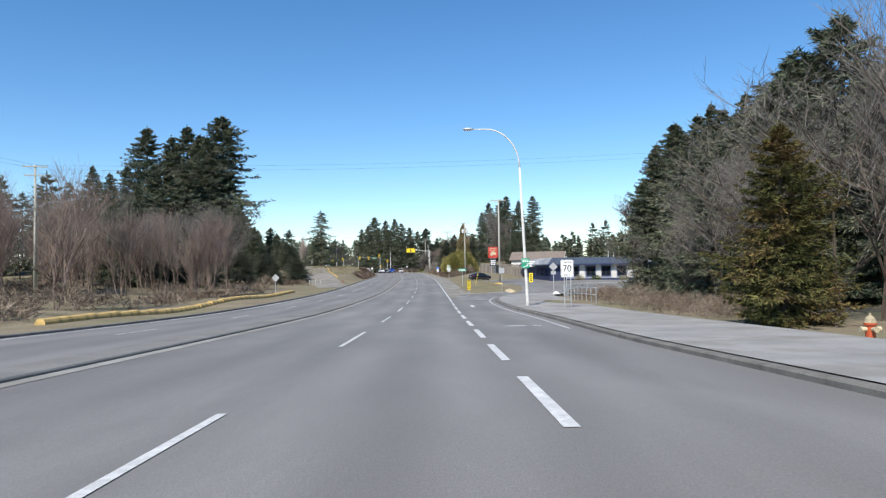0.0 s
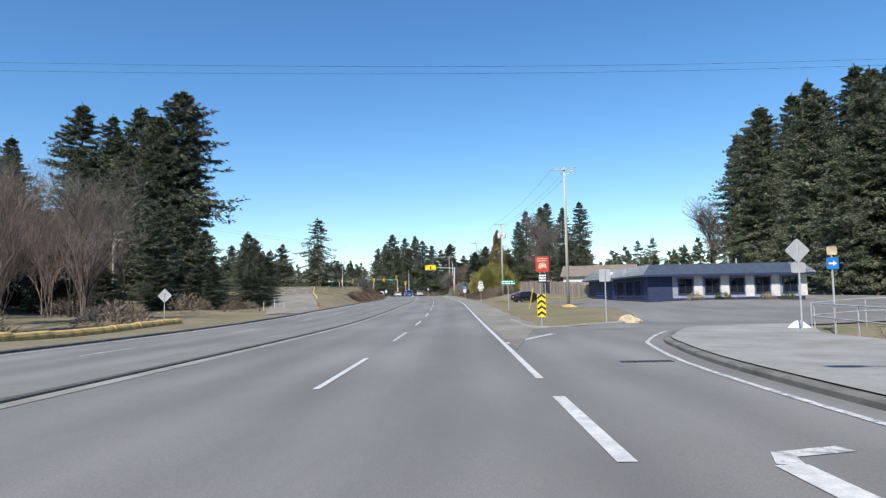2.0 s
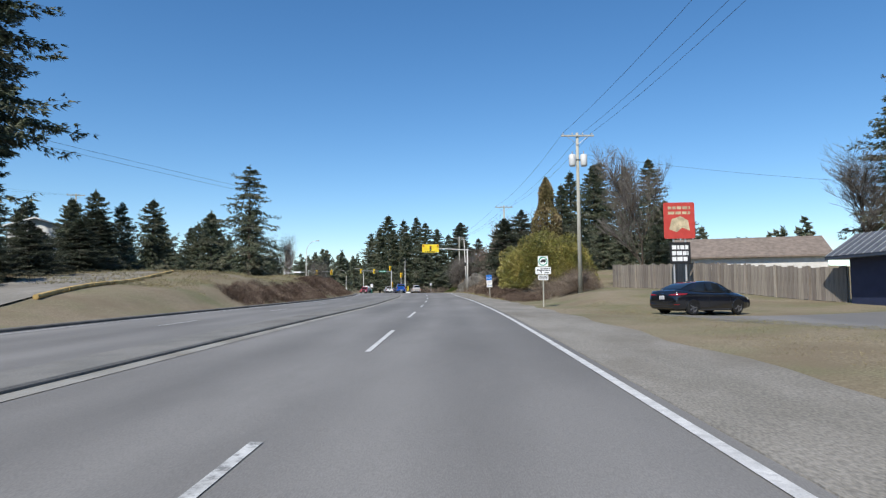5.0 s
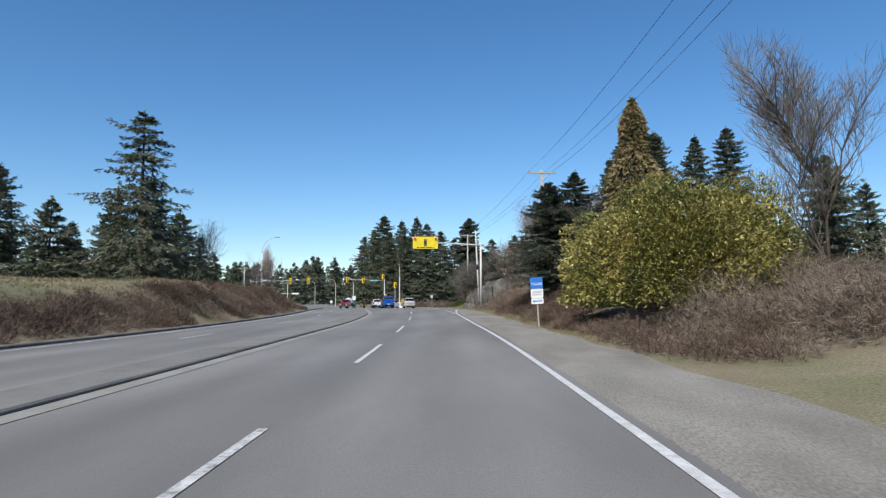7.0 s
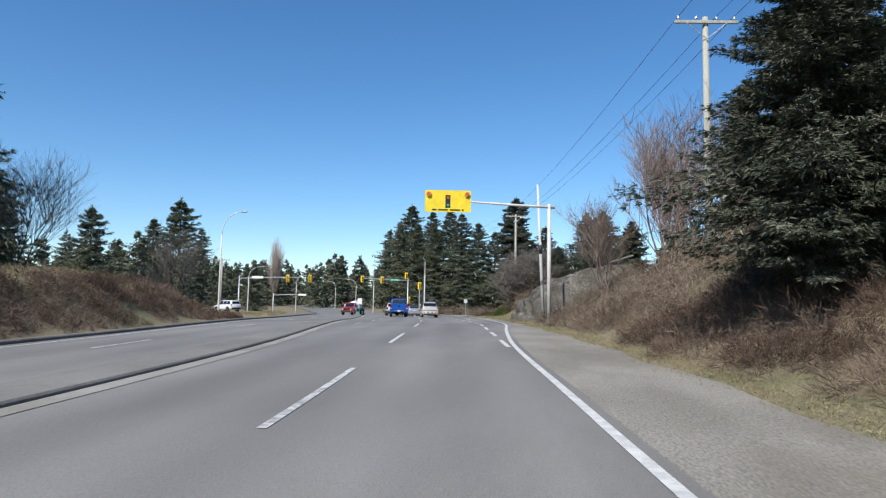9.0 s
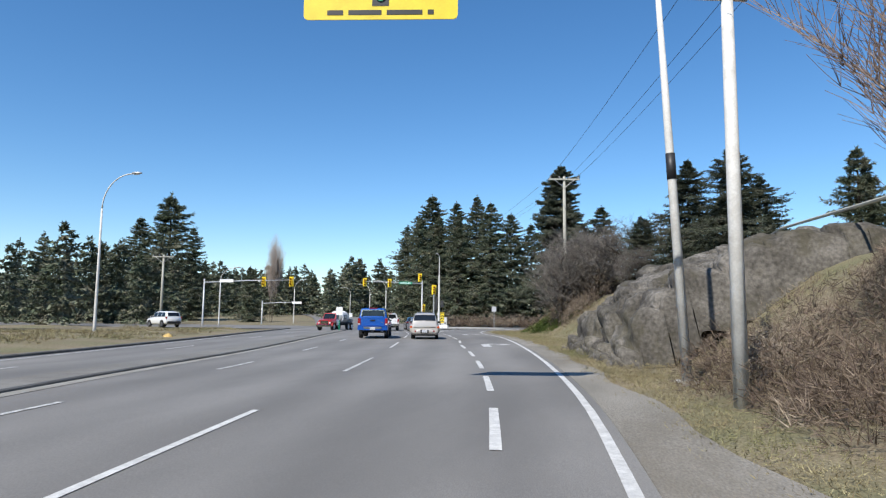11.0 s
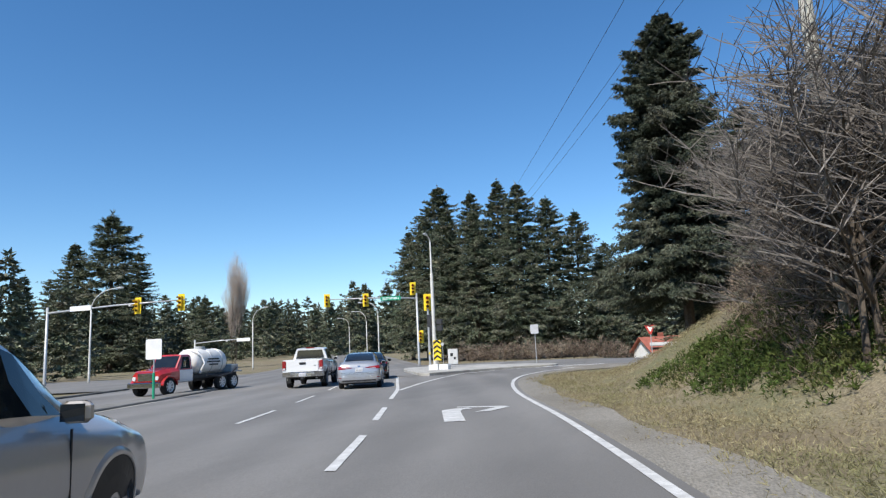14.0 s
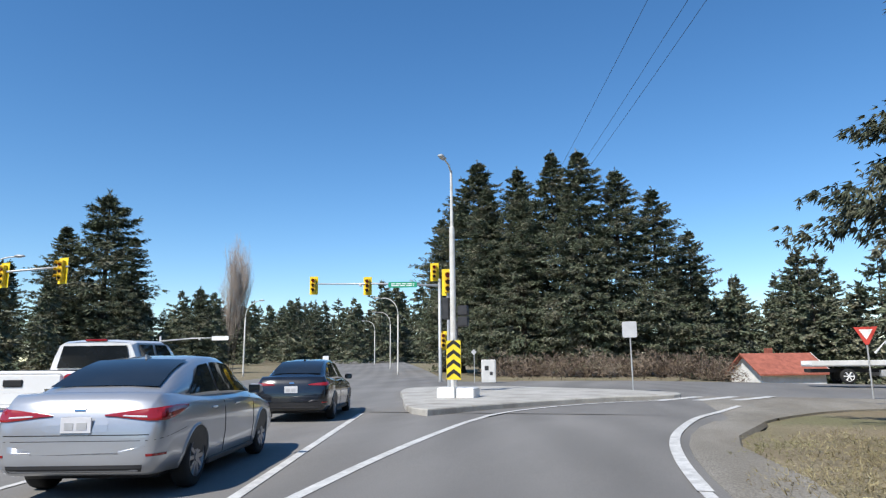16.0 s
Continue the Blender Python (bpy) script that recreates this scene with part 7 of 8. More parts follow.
    for s in (-1, 1):
        tl = part("tail_light", Shape().box(s * 0.83, y0 + 0.03, 0.97 + z, 0.18, 0.14, 0.42, c=0.03), "tail_red", ob)
        part("reverse_light", Shape().box(s * 0.83, y0 - 0.045, 0.82 + z, 0.12, 0.012, 0.08, c=0.004), "lens_clear", tl)
        part("headlight", Shape().box(s * 0.7, y1 - 0.08, 0.84 + z, 0.3, 0.16, 0.16, c=0.03), "lens_clear", ob)
        part("running_board", Shape().box(s * 0.86, 0.1, 0.42 + z, 0.14, 2.2, 0.05, c=0.015), "dark_plastic", ob)
        for y in (y0 + L * 0.215, y1 - L * 0.165):
            arch(body, s * W, y, 0.4 + z * 0.5, s, arch_mat or paint, 0.05)
            wheel(ob, s * 0.8, y, 0.4, 0.26)
        part("mud_flap", Shape().box(s * 0.78, y0 + L * 0.215 - 0.5, 0.35 + z, 0.22, 0.02, 0.36), "black", ob)
    bp = part("rear_bumper", Shape().loft([[(x, y0 - d, zz + z) for x, d in ((-0.95, -0.12), (-0.9, 0.06), (-0.4, 0.16), (0.4, 0.16), (0.9, 0.06), (0.95, -0.12))] + [(x, y0 + 0.12, zz + z) for x in (0.9, -0.9)] for zz in (0.46, 0.5, 0.64, 0.68)], True, True), paint if canopy else rear_step, ob)
    part("step", Shape().box(0, y0 - 0.15, 0.6 + z, 1.1, 0.06, 0.13, c=0.02), "rim" if canopy else rear_step, bp)
    plate(bp, 0, y0 - 0.19, 0.56 + z)
    part("hitch", Shape().box(0, y0 - 0.05, 0.4 + z, 0.12, 0.3, 0.1, c=0.01), "dark_metal", ob)
    part("underbody", Shape().box(0, 0, 0.5 + z, 1.3, L * 0.9, 0.22, c=0.03).tube([(-0.75, y0 + L * 0.215, 0.4), (0.75, y0 + L * 0.215, 0.4)], 0.07, 8), "dark_metal", ob)
    part("exhaust", Shape().tube([(0.45, y0 + 0.9, 0.38 + z), (0.6, y0 + 0.15, 0.38 + z)], 0.035, 8), "steel", ob)
    mirrors(ob, 1.02, 1.22 + z, W - 0.02, "black" if canopy else paint)
    part("grille", Shape().box(0, y1 - 0.02, 0.82 + z, 1.0, 0.06, 0.3, c=0.02), "dark_plastic", ob)
    return ob


def sedan(m, label, paint, L=4.58, rear="wide", name="sedan_car", group="", lit="tail_red"):
    ob = thing(name, m, label, "car", group)
    k = L / 4.58
    st = [(-2.3, 0.4, 0.44, 0.44, 0.54, 0.38, 0.57), (-2.295, 0.58, 0.36, 0.66, 0.62, 0.56, 0.66), (-2.27, 0.68, 0.31, 0.76, 0.72, 0.64, 0.78), (-2.23, 0.73, 0.28, 0.815, 0.82, 0.69, 0.91), (-2.18, 0.76, 0.26, 0.84, 0.9, 0.72, 1.0), (-2.1, 0.78, 0.25, 0.86, 0.935, 0.735, 1.05), (-1.9, 0.8, 0.24, 0.875, 0.955, 0.745, 1.05), (-1.5, 0.83, 0.22, 0.895, 0.955, 0.76, 1.02), (-0.9, 0.85, 0.2, 0.9, 0.93, 0.78, 0.98), (0.3, 0.86, 0.2, 0.9, 0.9, 0.78, 0.95), (1.0, 0.85, 0.2, 0.9, 0.86, 0.74, 0.95), (1.7, 0.84, 0.22, 0.88, 0.78, 0.66, 0.88), (2.1, 0.76, 0.26, 0.81, 0.68, 0.56, 0.75), (2.25, 0.64, 0.32, 0.68, 0.58, 0.5, 0.62), (2.29, 0.4, 0.4, 0.44, 0.5, 0.36, 0.53)]
    st = [(y * k, *r) for y, *r in st]
    body = part("body", body_loft(dense(st, 44)), paint, ob, smooth=True)
    rows = [(-1.98, 0.7, 1.0, 0.68, 1.03), (-1.75, 0.74, 0.99, 0.655, 1.12), (-1.35, 0.775, 0.97, 0.62, 1.28), (-0.95, 0.79, 0.96, 0.595, 1.385), (-0.5, 0.8, 0.95, 0.58, 1.445), (0.0, 0.8, 0.94, 0.57, 1.46), (0.4, 0.79, 0.93, 0.575, 1.41), (0.8, 0.77, 0.93, 0.6, 1.25), (1.35, 0.71, 0.93, 0.66, 0.96)]
    cab = Cabin(dense([(y * k, *r) for y, *r in rows], 24))
    cb = part("cab", cab.shell(), paint, ob, smooth=True)
    part("rear_window", cab.screen(-1.78 * k, -0.88 * k, 0.9), "window_glass", cb, smooth=True)
    part("windscreen", cab.screen(0.5 * k, 1.25 * k, 0.9), "window_glass", cb, smooth=True)
    tri = tris(body)
    c = (0, -1.2 * k)
    for s in (-1, 1):
        part("window", cab.side(-1.35 * k, -0.45 * k, 0.14, 0.84, s, 0.55, 0), "window_glass", cb)
        part("window", cab.side(-0.38 * k, 0.95 * k, 0.12, 0.84, s, 0, -0.55), "window_glass", cb)
        if rear == "wide":
            tl = part("tail_light", wrap(tri, c, [(s * a, lo, hi) for a, lo, hi in ((14, 0.845, 0.86), (20, 0.835, 0.875), (27, 0.815, 0.895), (34, 0.795, 0.915), (42, 0.795, 0.93), (50, 0.825, 0.935), (58, 0.87, 0.93), (63, 0.9, 0.925))], 0.02, 7), "tail_red", ob, "swept red tail light", smooth=False)
            part("reverse_light", wrap(tri, c, [(s * a, lo, hi) for a, lo, hi in ((23, 0.84, 0.855), (29, 0.83, 0.85), (33, 0.826, 0.846))], 0.026), "lens_clear", tl)
        else:
            part("tail_light", wrap(tri, c, [(s * a, lo, hi) for a, lo, hi in ((20, 0.86, 0.88), (30, 0.85, 0.91), (42, 0.85, 0.93), (54, 0.87, 0.935), (62, 0.9, 0.93))]), "tail_red", ob, "slim red tail light")
        part("headlight", Shape().box(s * 0.66, 2.06 * k, 0.66, 0.28, 0.16, 0.12, c=0.03), "lens_clear", ob)
        for y in (-1.36 * k, 1.36 * k):
            arch(body, s * 0.885, y, 0.33, s, paint, 0.025)
            wheel(ob, s * 0.79, y, 0.325, 0.2, 10 if rear == "wide" else 5)
        part("reflector", wrap(tri, c, [(s * a, 0.45, 0.475) for a in (33, 38, 43)], 0.008, 2), "tail_red", ob)
        for y in (-0.85 * k, 0.05 * k):
            h = side_skin(tri, s, y, 0.84, 0.0)
            part("door_handle", Shape().box(h[0] + s * 0.012, y, 0.84, 0.03, 0.17, 0.03, c=0.008), paint, body)
        for y in (-0.42 * k, 0.86 * k):
            pts = [side_skin(tri, s, y, zz, 0.001) for zz in np.linspace(0.27, 0.9, 8)]
            part("door_gap", Shape().tube(pts, 0.006, 4), "black", body)
        part("sill", Shape().box(s * 0.85, 0, 0.22, 0.06, 1.9, 0.08, c=0.02), "dark_plastic", ob)
    part("diffuser", wrap(tri, c, [(a, 0.3, 0.37) for a in (-32, -24, -12, 0, 12, 24, 32)], 0.006, 3), "dark_plastic", ob)
    part("trunk_gap", wrap(tri, c, [(a, 0.655, 0.664) for a in (-34, -24, -12, 0, 12, 24, 34)], 0.002, 2), "black", ob)
    part("bumper_gap", wrap(tri, c, [(a, 0.6 + 0.003 * max(0, abs(a) - 34), 0.606 + 0.003 * max(0, abs(a) - 34)) for a in (-62, -48, -34, -20, 0, 20, 34, 48, 62)], 0.002, 2), "dark_metal", ob)
    part("plate_recess", wrap(tri, c, [(a, 0.69, 0.83) for a in (-16, -8, 0, 8, 16)], 0.003, 3), "silver_paint" if paint == "silver_paint" else paint, ob)
    part("badge", wrap(tri, c, [(a, 0.895, 0.935) for a in (-3, 0, 3)], 0.012, 3), "chrome", ob)
    h = cast(tri, (0, -5, 0.76), (0, 1, 0))
    plate(ob, 0, h[1] - 0.02, 0.76)
    mirrors(ob, 0.75 * k, 1.0, 0.84, paint)
    part("underbody", Shape().box(0, 0, 0.26, 1.4, 3.9 * k, 0.14, c=0.03), "black", ob)
    part("brake_light", Shape().box(0, -0.9 * k, 1.395, 0.3, 0.05, 0.02, c=0.006), "tail_red", cb)
    part("antenna", Shape().loft([[(0.02, -0.8 * k, 1.41), (-0.02, -0.8 * k, 1.41), (-0.02, -0.65 * k, 1.43), (0.02, -0.65 * k, 1.43)], [(0.006, -0.82 * k, 1.48), (-0.006, -0.82 * k, 1.48), (-0.006, -0.78 * k, 1.48), (0.006, -0.78 * k, 1.48)]]), paint, cb)
    return ob


def retro_wagon(m, label, paint):
    ob = thing("station_wagon", m, label, "car")
    st = [(-2.16, 0.4, 0.5, 0.46, 0.66, 0.4, 0.7), (-2.155, 0.6, 0.4, 0.7, 0.74, 0.62, 0.78), (-2.12, 0.68, 0.32, 0.785, 0.82, 0.72, 0.86), (-2.05, 0.74, 0.28, 0.825, 0.88, 0.76, 0.92), (-1.9, 0.77, 0.26, 0.85, 0.92, 0.78, 0.96), (-1.2, 0.82, 0.24, 0.87, 0.97, 0.76, 1.04), (-0.3, 0.82, 0.22, 0.83, 0.94, 0.76, 1.0), (0.6, 0.82, 0.22, 0.83, 0.92, 0.72, 1.0), (1.1, 0.82, 0.22, 0.86, 0.88, 0.64, 1.0), (1.7, 0.78, 0.26, 0.82, 0.8, 0.5, 0.94), (2.05, 0.64, 0.3, 0.68, 0.66, 0.36, 0.82), (2.14, 0.46, 0.36, 0.5, 0.56, 0.26, 0.7)]
    body = part("body", body_loft(dense(st, 44)), paint, ob, smooth=True)
    cab = Cabin(dense([(-2.16, 0.66, 0.74, 0.64, 0.8), (-2.135, 0.74, 0.8, 0.7, 0.95), (-2.09, 0.785, 0.84, 0.7, 1.1), (-2.02, 0.81, 0.86, 0.685, 1.27), (-1.9, 0.82, 0.9, 0.655, 1.42), (-1.7, 0.815, 0.95, 0.62, 1.53), (-1.2, 0.78, 1.0, 0.585, 1.605), (-0.5, 0.78, 0.99, 0.57, 1.635), (0.1, 0.77, 0.97, 0.57, 1.61), (0.5, 0.76, 0.97, 0.58, 1.5), (0.85, 0.72, 0.97, 0.58, 1.28), (1.25, 0.66, 0.97, 0.58, 1.0)], 36))
    cb = part("cab", cab.shell(), paint, ob, smooth=True)
    part("rear_window", cab.screen(-2.09, -1.86, 0.94, 0.02, 10), "window_glass", cb, smooth=True)
    part("wiper", Shape().tube([(0.05, -2.12, 1.15), (0.42, -2.1, 1.18)], 0.012, 5), "black", cb)
    part("windscreen", cab.screen(0.62, 1.14, 0.9), "window_glass", cb)
    for s in (-1, 1):
        part("window", cab.side(-1.75, -1.2, 0.14, 0.82, s, 0.2, 0), "window_glass", cb)
        part("window", cab.side(-1.12, -0.3, 0.12, 0.84, s), "window_glass", cb)
        part("window", cab.side(-0.22, 0.9, 0.12, 0.84, s, 0, -0.4), "window_glass", cb)
        part("tail_light", wrap(tris(body), (0, -1.2), [(s * a, lo, hi) for a, lo, hi in ((38, 0.7, 0.74), (40, 0.68, 0.79), (44, 0.68, 0.83), (48, 0.71, 0.87), (52, 0.77, 0.89), (55, 0.83, 0.89))], 0.012), "tail_orange", ob, "orange-red teardrop tail light")
        part("reflector", Shape().box(s * 0.56, -2.165, 0.49, 0.1, 0.04, 0.09, c=0.01), "tail_red", ob)
        part("reverse_light", Shape().box(s * 0.46, -2.18, 0.49, 0.1, 0.04, 0.09, c=0.01), "lens_clear", ob)
        part("headlight", Shape().box(s * 0.56, 1.95, 0.7, 0.22, 0.16, 0.18, c=0.05), "lens_clear", ob)
        for y in (-1.27, 1.35):
            arch(body, s * 0.845, y, 0.33, s, paint, 0.06)
            wheel(ob, s * 0.74, y, 0.325, 0.2, 5)
        part("roof_rail", Shape().tube([(s * 0.5, -1.3, 1.57), (s * 0.5, -1.2, 1.63), (s * 0.5, 0.0, 1.65), (s * 0.5, 0.1, 1.6)], 0.016, 6), "steel", cb)
        for y in (-1.05, -0.2):
            part("door_handle", Shape().tube([(s * 0.84, y - 0.08, 0.86), (s * 0.86, y, 0.86), (s * 0.84, y + 0.08, 0.86)], 0.016, 6), "chrome", body)
    for y in (-0.95, -0.1):
        part("crossbar", Shape().tube([(-0.5, y, 1.66), (0.5, y, 1.66)], 0.016, 6), "dark_metal", cb)
    bp = part("rear_bumper", Shape().loft([[(x, y - o, zz) for x, y in ((-0.84, -1.85), (-0.76, -2.1), (-0.4, -2.18), (0.4, -2.18), (0.76, -2.1), (0.84, -1.85))] + [(x, -1.85, zz) for x in (0.8, -0.8)] for zz, o in ((0.32, -0.06), (0.37, 0.01), (0.54, 0.02), (0.6, -0.02), (0.63, -0.09))]), paint, ob, smooth=True)
    part("plate_recess", Shape().box(0, -2.2, 0.48, 0.52, 0.03, 0.2, c=0.012), "dark_plastic", bp)
    plate(bp, 0, -2.225, 0.49)
    part("valance", Shape().box(0, -2.0, 0.3, 1.3, 0.3, 0.12, c=0.03), "dark_plastic", ob)
    part("emblem", Shape().prism([(-0.14, 0.03), (0, -0.02), (0.14, 0.03), (0, 0.0)], 0, 0.02, "y", pose(0, -2.115, 0.9)), "chrome", ob)
    part("brake_light", Shape().box(0, -1.47, 1.555, 0.3, 0.05, 0.03, c=0.008), "tail_red", cb)
    part("hatch_gap", Shape().box(0, -2.13, 0.66, 1.1, 0.01, 0.012), "black", ob)
    seams(body, (-1.15, -0.26, 0.8), 0.838, 0.32, 0.92)
    mirrors(ob, 0.75, 1.03, 0.8, paint)
    part("underbody", Shape().box(0, 0, 0.28, 1.3, 3.6, 0.16, c=0.03), "black", ob)
    return ob


def suv(m, label, paint):
    ob = thing("suv_car", m, label, "car")
    st = [(-2.25, 0.7, 0.5, 0.8, 0.95, 0.7, 1.02), (-2.1, 0.8, 0.35, 0.88, 1.0, 0.76, 1.08), (-1.0, 0.84, 0.3, 0.91, 1.0, 0.8, 1.06), (0.8, 0.84, 0.3, 0.91, 0.96, 0.76, 1.05), (1.7, 0.82, 0.32, 0.89, 0.9, 0.68, 1.0), (2.2, 0.7, 0.36, 0.76, 0.74, 0.56, 0.82)]
    body = part("body", body_loft(st), paint, ob, smooth=True)
    cab = Cabin([(-2.2, 0.76, 1.05, 0.7, 1.08), (-1.95, 0.8, 1.05, 0.66, 1.58), (-1.3, 0.82, 1.05, 0.66, 1.68), (0.2, 0.82, 1.03, 0.64, 1.68), (0.6, 0.8, 1.02, 0.64, 1.58), (1.3, 0.7, 1.02, 0.64, 1.06)])
    cb = part("cab", cab.shell(), paint, ob, smooth=True)
    part("rear_window", cab.screen(-2.17, -1.98, 0.9), "window_glass", cb)
    part("windscreen", cab.screen(0.65, 1.24, 0.9), "window_glass", cb)
    for s in (-1, 1):
        part("window", cab.side(-1.8, -1.1, 0.12, 0.84, s, 0.1, 0), "window_glass", cb)
        part("window", cab.side(-1.02, -0.2, 0.12, 0.84, s), "window_glass", cb)
        part("window", cab.side(-0.12, 0.95, 0.12, 0.84, s, 0, -0.4), "window_glass", cb)
        part("tail_light", Shape().box(s * 0.82, -2.16, 1.0, 0.16, 0.16, 0.26, c=0.03), "tail_red", ob)
        part("headlight", Shape().box(s * 0.68, 2.08, 0.78, 0.26, 0.14, 0.14, c=0.03), "lens_clear", ob)
        for y in (-1.35, 1.35):
            arch(body, s * 0.895, y, 0.36, s, "dark_plastic", 0.05)
            wheel(ob, s * 0.8, y, 0.36, 0.22, 5)
    part("bumper", Shape().box(0, 2.15, 0.5, 1.4, 0.16, 0.24, c=0.05), "dark_plastic", ob)
    part("bumper", Shape().box(0, -2.22, 0.52, 1.5, 0.16, 0.26, c=0.05), "dark_plastic", ob)
    mirrors(ob, 0.85, 1.1, 0.84, paint)
    return ob


def tank_truck(m):
    """A red and white vacuum truck, its front at +y."""
    ob = thing("tank_truck", m, "red and white vacuum truck with a white tank", "truck")
    part("chassis", Shape().box(-0.4, -0.5, 0.75, 0.12, 7.4, 0.22, c=0.02).box(0.4, -0.5, 0.75, 0.12, 7.4, 0.22, c=0.02), "dark_metal", ob)
    hood = part("hood", Shape().loft([[(x, y, z) for x, z in ((-w, 0.8), (w, 0.8), (w, 1.28 + e), (w * 0.8, 1.5 + e), (-w * 0.8, 1.5 + e), (-w, 1.28 + e))] for y, w, e in ((1.9, 1.05, 0.06), (2.6, 1.03, 0.0), (3.25, 0.98, -0.08), (3.4, 0.92, -0.14))]), "red_paint", ob)
    part("grille", Shape().box(0, 3.42, 1.08, 1.1, 0.06, 0.42, c=0.02), "chrome", hood)
    cab = Cabin([(0.75, 1.0, 1.35, 0.86, 2.2), (0.9, 1.0, 1.35, 0.88, 2.28), (1.55, 1.0, 1.35, 0.86, 2.28), (2.1, 0.98, 1.38, 0.9, 1.44)])
    cb = part("cab", cab.shell(), "red_paint", ob)
    part("cab_lower", Shape().box(0, 1.3, 1.05, 2.0, 1.3, 0.75, c=0.05), "white_paint", cb)
    part("windscreen", cab.screen(1.62, 2.04, 0.9), "window_glass", cb)
    for s in (-1, 1):
        part("window", cab.side(0.95, 1.75, 0.12, 0.84, s, 0, -0.25), "window_glass", cb)
        hl = part("headlight", Shape().tube([(s * 0.78, 3.36, 1.0), (s * 0.78, 3.46, 1.0)], 0.12, 12), "lens_clear", hood)
        part("mirror", Shape().box(s * 1.22, 1.7, 1.75, 0.14, 0.06, 0.4, c=0.02), "chrome", cb)
        part("fender", Shape().loft([[(s * x, 2.75 + 0.62 * math.cos(a), 0.5 + 0.62 * math.sin(a)) for x in (0.75, 1.15)] + [(s * x, 2.75 + 0.56 * math.cos(a), 0.5 + 0.56 * math.sin(a)) for x in (1.15, 0.75)] for a in np.linspace(0.1, math.pi - 0.1, 9)]), "red_paint", hood)
        for y in (2.75, -2.0, -3.2):
            wheel(ob, s * 0.95, y, 0.5, 0.34, 8, "white_paint")
        part("hose", Shape().tube([(s * 1.0, -0.6, 1.0), (s * 1.2, -1.6, 0.85), (s * 1.15, -2.8, 1.0), (s * 1.0, -3.6, 1.3)], 0.06, 8), "dark_plastic", ob)
    part("bumper", Shape().box(0, 3.55, 0.62, 2.2, 0.16, 0.3, c=0.03), "chrome", ob)
    rings = [[(r * math.cos(t), y, 1.78 + r * math.sin(t)) for t in np.linspace(0, 2 * math.pi, 25)[:-1]] for y, r in ((0.25, 0.2), (0.22, 0.5), (0.12, 0.74), (-0.1, 0.82), (-2.7, 0.82), (-2.95, 0.72), (-3.03, 0.48), (-3.05, 0.2))]
    tank = part("tank", Shape().loft(rings), "tank_white", ob, smooth=True)
    for y in (-0.4, -1.4, -2.4):
        part("band", Shape().loft([[(r * math.cos(t), yy, 1.78 + r * math.sin(t)) for t in np.linspace(0, 2 * math.pi, 25)[:-1]] for yy, r in ((y - 0.04, 0.82), (y - 0.03, 0.84), (y + 0.03, 0.84), (y + 0.04, 0.82))], True, False), "steel", tank)
    part("manhole", Shape().tube([(0, -1.2, 2.55), (0, -1.2, 2.75)], 0.3, 14), "steel", tank)
    part("lettering", Shape().box(-0.825, -1.5, 1.95, 0.014, 1.1, 0.09).box(-0.825, -1.5, 1.78, 0.014, 1.3, 0.09).box(-0.825, -1.5, 1.61, 0.014, 0.9, 0.09), "dark_metal", tank)
    part("tank_saddle", Shape().box(0, -1.8, 0.93, 1.5, 4.4, 0.26, c=0.03), "dark_metal", ob)
    part("rear_deck", Shape().box(0, -3.7, 1.1, 2.0, 1.1, 0.1, c=0.02).box(0, -3.7, 1.35, 1.7, 0.7, 0.4, c=0.04), "steel", ob)
    part("suction_hose", Shape().tube([(-0.95, 0.0, 1.1), (-1.0, -0.4, 1.7), (-0.9, -0.2, 2.2), (-0.5, 0.05, 2.45), (0.2, 0.1, 2.5)], 0.07, 8), "white_paint", tank, "looped white hose", smooth=True)
    return ob


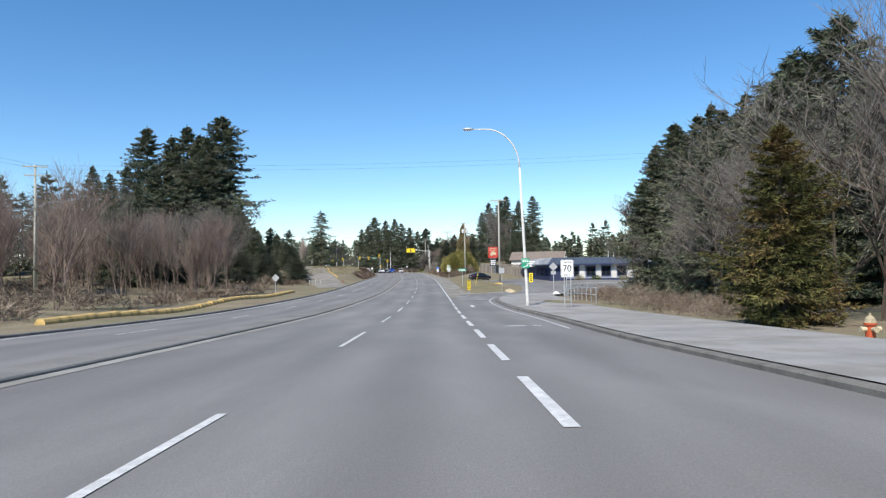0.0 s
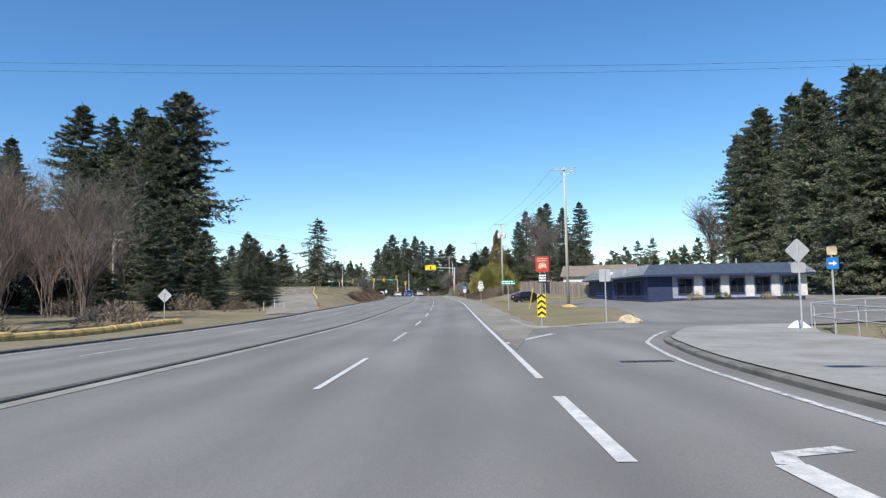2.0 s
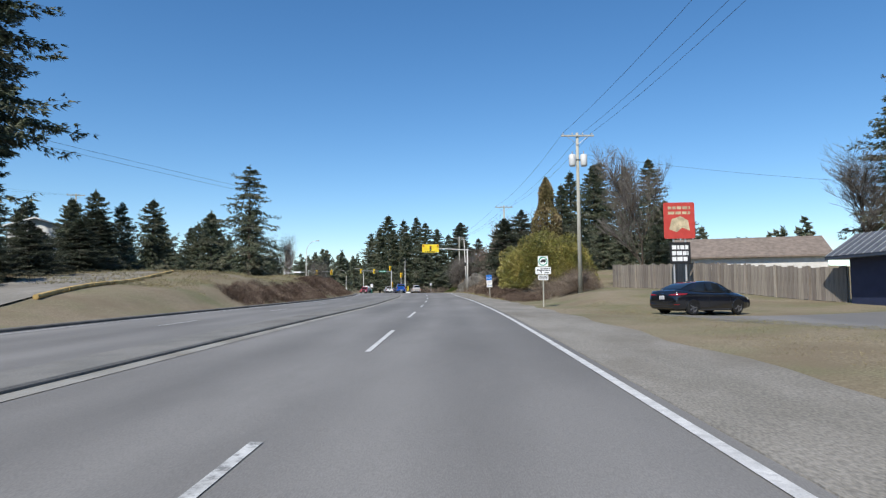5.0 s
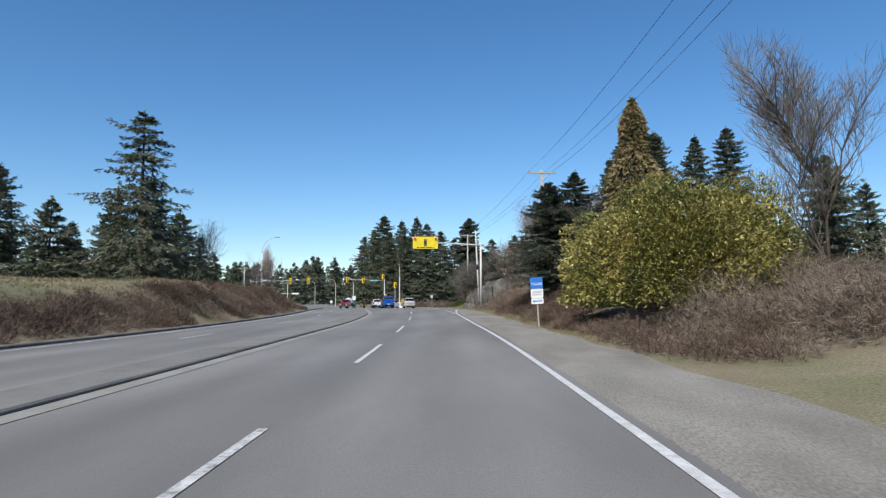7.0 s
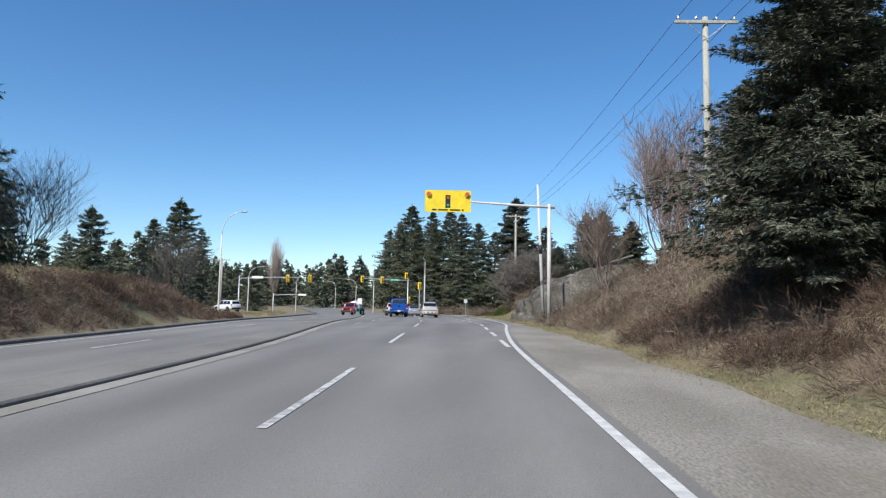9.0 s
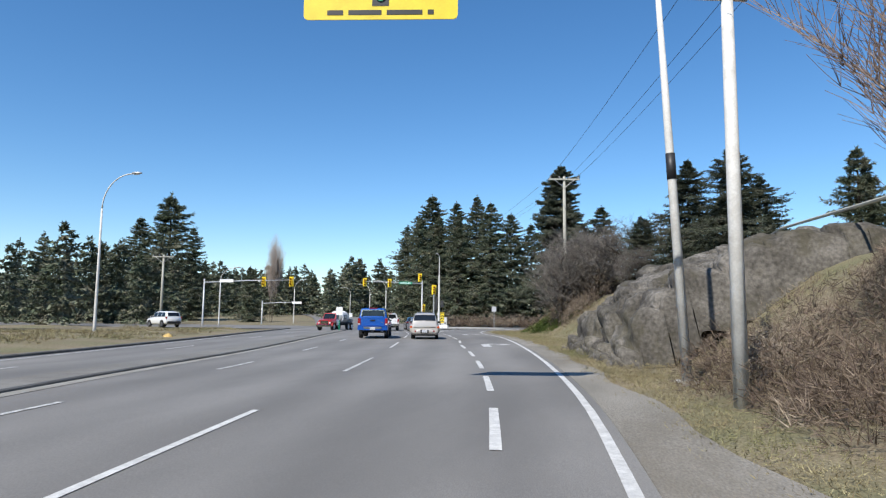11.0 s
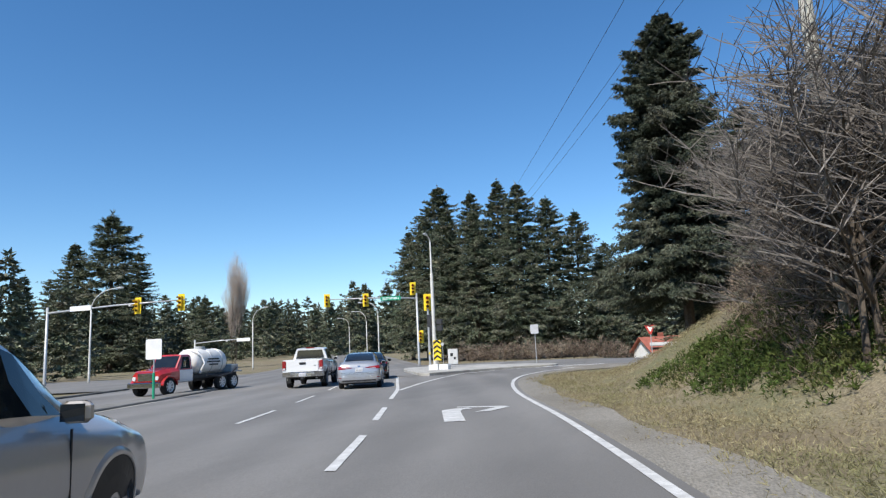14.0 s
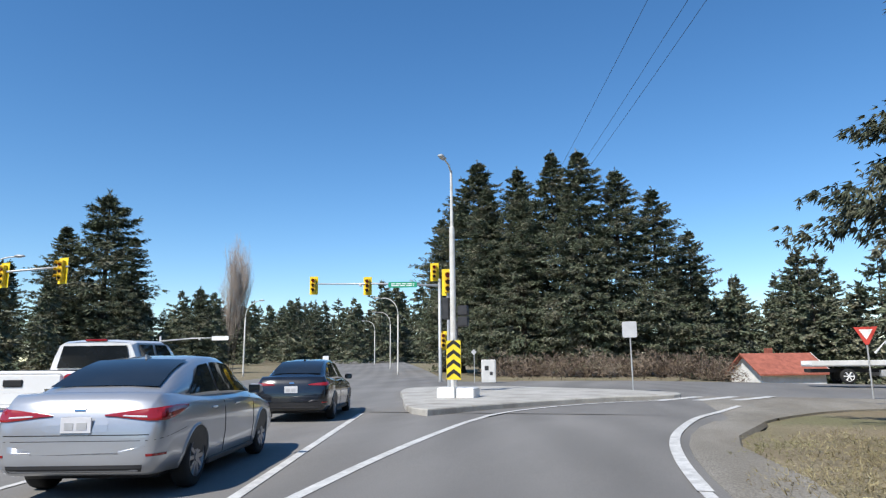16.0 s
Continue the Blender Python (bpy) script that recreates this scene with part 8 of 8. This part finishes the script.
def flatbed(m):
    ob = thing("flatbed_truck", m, "white cab-over truck with an empty flat deck", "truck")
    cb = part("cab", Shape().loft([[(x, y, z) for x, y in ((-1.0, 1.55), (1.0, 1.55), (1.0, 2.9 + e), (0.92, 3.12 + e), (-0.92, 3.12 + e), (-1.0, 2.9 + e))] for z, e in ((0.55, 0.0), (1.35, 0.0), (1.4, -0.01), (2.15, -0.28), (2.25, -0.4))]), "white_paint", ob)
    for s in (-1, 1):
        part("window", Shape().prism([(1.75, 1.4), (2.82, 1.4), (2.62, 2.05), (1.75, 2.05)], min(s * 1.0, s * 1.012), max(s * 1.0, s * 1.012), "x"), "window_glass", cb)
        part("mirror", Shape().box(s * 1.2, 2.95, 1.6, 0.12, 0.08, 0.4, c=0.02), "dark_plastic", cb)
        for y in (2.2, -1.6):
            wheel(ob, s * 0.86, y, 0.4, 0.24, 6, "white_paint")
        part("fuel_tank", Shape().box(s * 0.75, 0.4, 0.55, 0.35, 0.9, 0.36, c=0.04), "steel", ob)
    part("windscreen", Shape().loft([[(-0.86, 3.135, 1.42), (0.86, 3.135, 1.42), (0.86, 3.12, 1.42), (-0.86, 3.12, 1.42)], [(-0.84, 2.885, 2.08), (0.84, 2.885, 2.08), (0.84, 2.86, 2.08), (-0.84, 2.86, 2.08)]]), "window_glass", cb)
    part("bumper", Shape().box(0, 3.1, 0.55, 1.9, 0.16, 0.24, c=0.04), "white_paint", ob)
    part("deck", Shape().box(0, -1.0, 0.98, 2.1, 4.7, 0.12, c=0.02), "cabinet_white", ob)
    for s in (-1, 1):
        part("deck_side", Shape().box(s * 1.06, -1.0, 1.1, 0.04, 4.7, 0.26, c=0.01), "cabinet_white", ob)
    part("chassis", Shape().box(0, -0.4, 0.7, 0.8, 6.0, 0.2, c=0.02), "dark_metal", ob)
    part("rack", Shape().tube([(-0.9, 1.25, 1.0), (-0.9, 1.25, 2.1), (0.9, 1.25, 2.1), (0.9, 1.25, 1.0)], 0.04, 6).tube([(-0.9, 1.25, 1.6), (0.9, 1.25, 1.6)], 0.03, 6), "cabinet_white", ob)
    part("mast", Shape().tube([(0.3, 1.2, 1.0), (0.3, 0.5, 2.2), (0.2, 0.0, 1.6)], 0.07, 6), "cabinet_white", ob)
    return ob


def on_road(x, y, turn, up=0.0):
    return pose(x, y, max(float(road_z(y)), gz(x, y) + 0.07 if y > 276 else -9) + up, 0, 0, turn)


pickup(on_road(-19.15, 241.6, 12), "bright blue pickup with matching bed canopy", "blue_paint", canopy=True, lift=0.06)
retro_wagon(on_road(-15.75, 241.1, 11), "champagne beige retro wagon with tinted windows", "beige_paint")
pickup(on_road(-25.4, 269.2, 15), "white full-size pickup with open bed", "white_paint", L=5.9, name="pickup_truck", lift=0.06, rear_step="chrome")
sedan(on_road(-21.75, 266.2, 16.5), "silver sedan with tinted rear window", "silver_paint")
sedan(on_road(-24.2, 274.9, 17), "glossy black sedan with slim tail lights", "black_paint", L=4.7, rear="slim")
truck = tank_truck(on_road(-30.7, 266.6, 175))
truck.scale = (0.78, 0.78, 0.78)
flatbed(on_road(-3.4, 299.5, -88))
pickup(on_road(2.5, 300, 92), "slate blue older pickup on the cross street", "slate_paint", name="pickup_truck")
suv(at(-49, 264, 60, 0.02), "white SUV parked on the far grass", "white_paint")
sedan(at(7.4, 133, -62, 0.03), "dark sedan parked by the board fence", "black_paint", L=4.5, rear="slim")
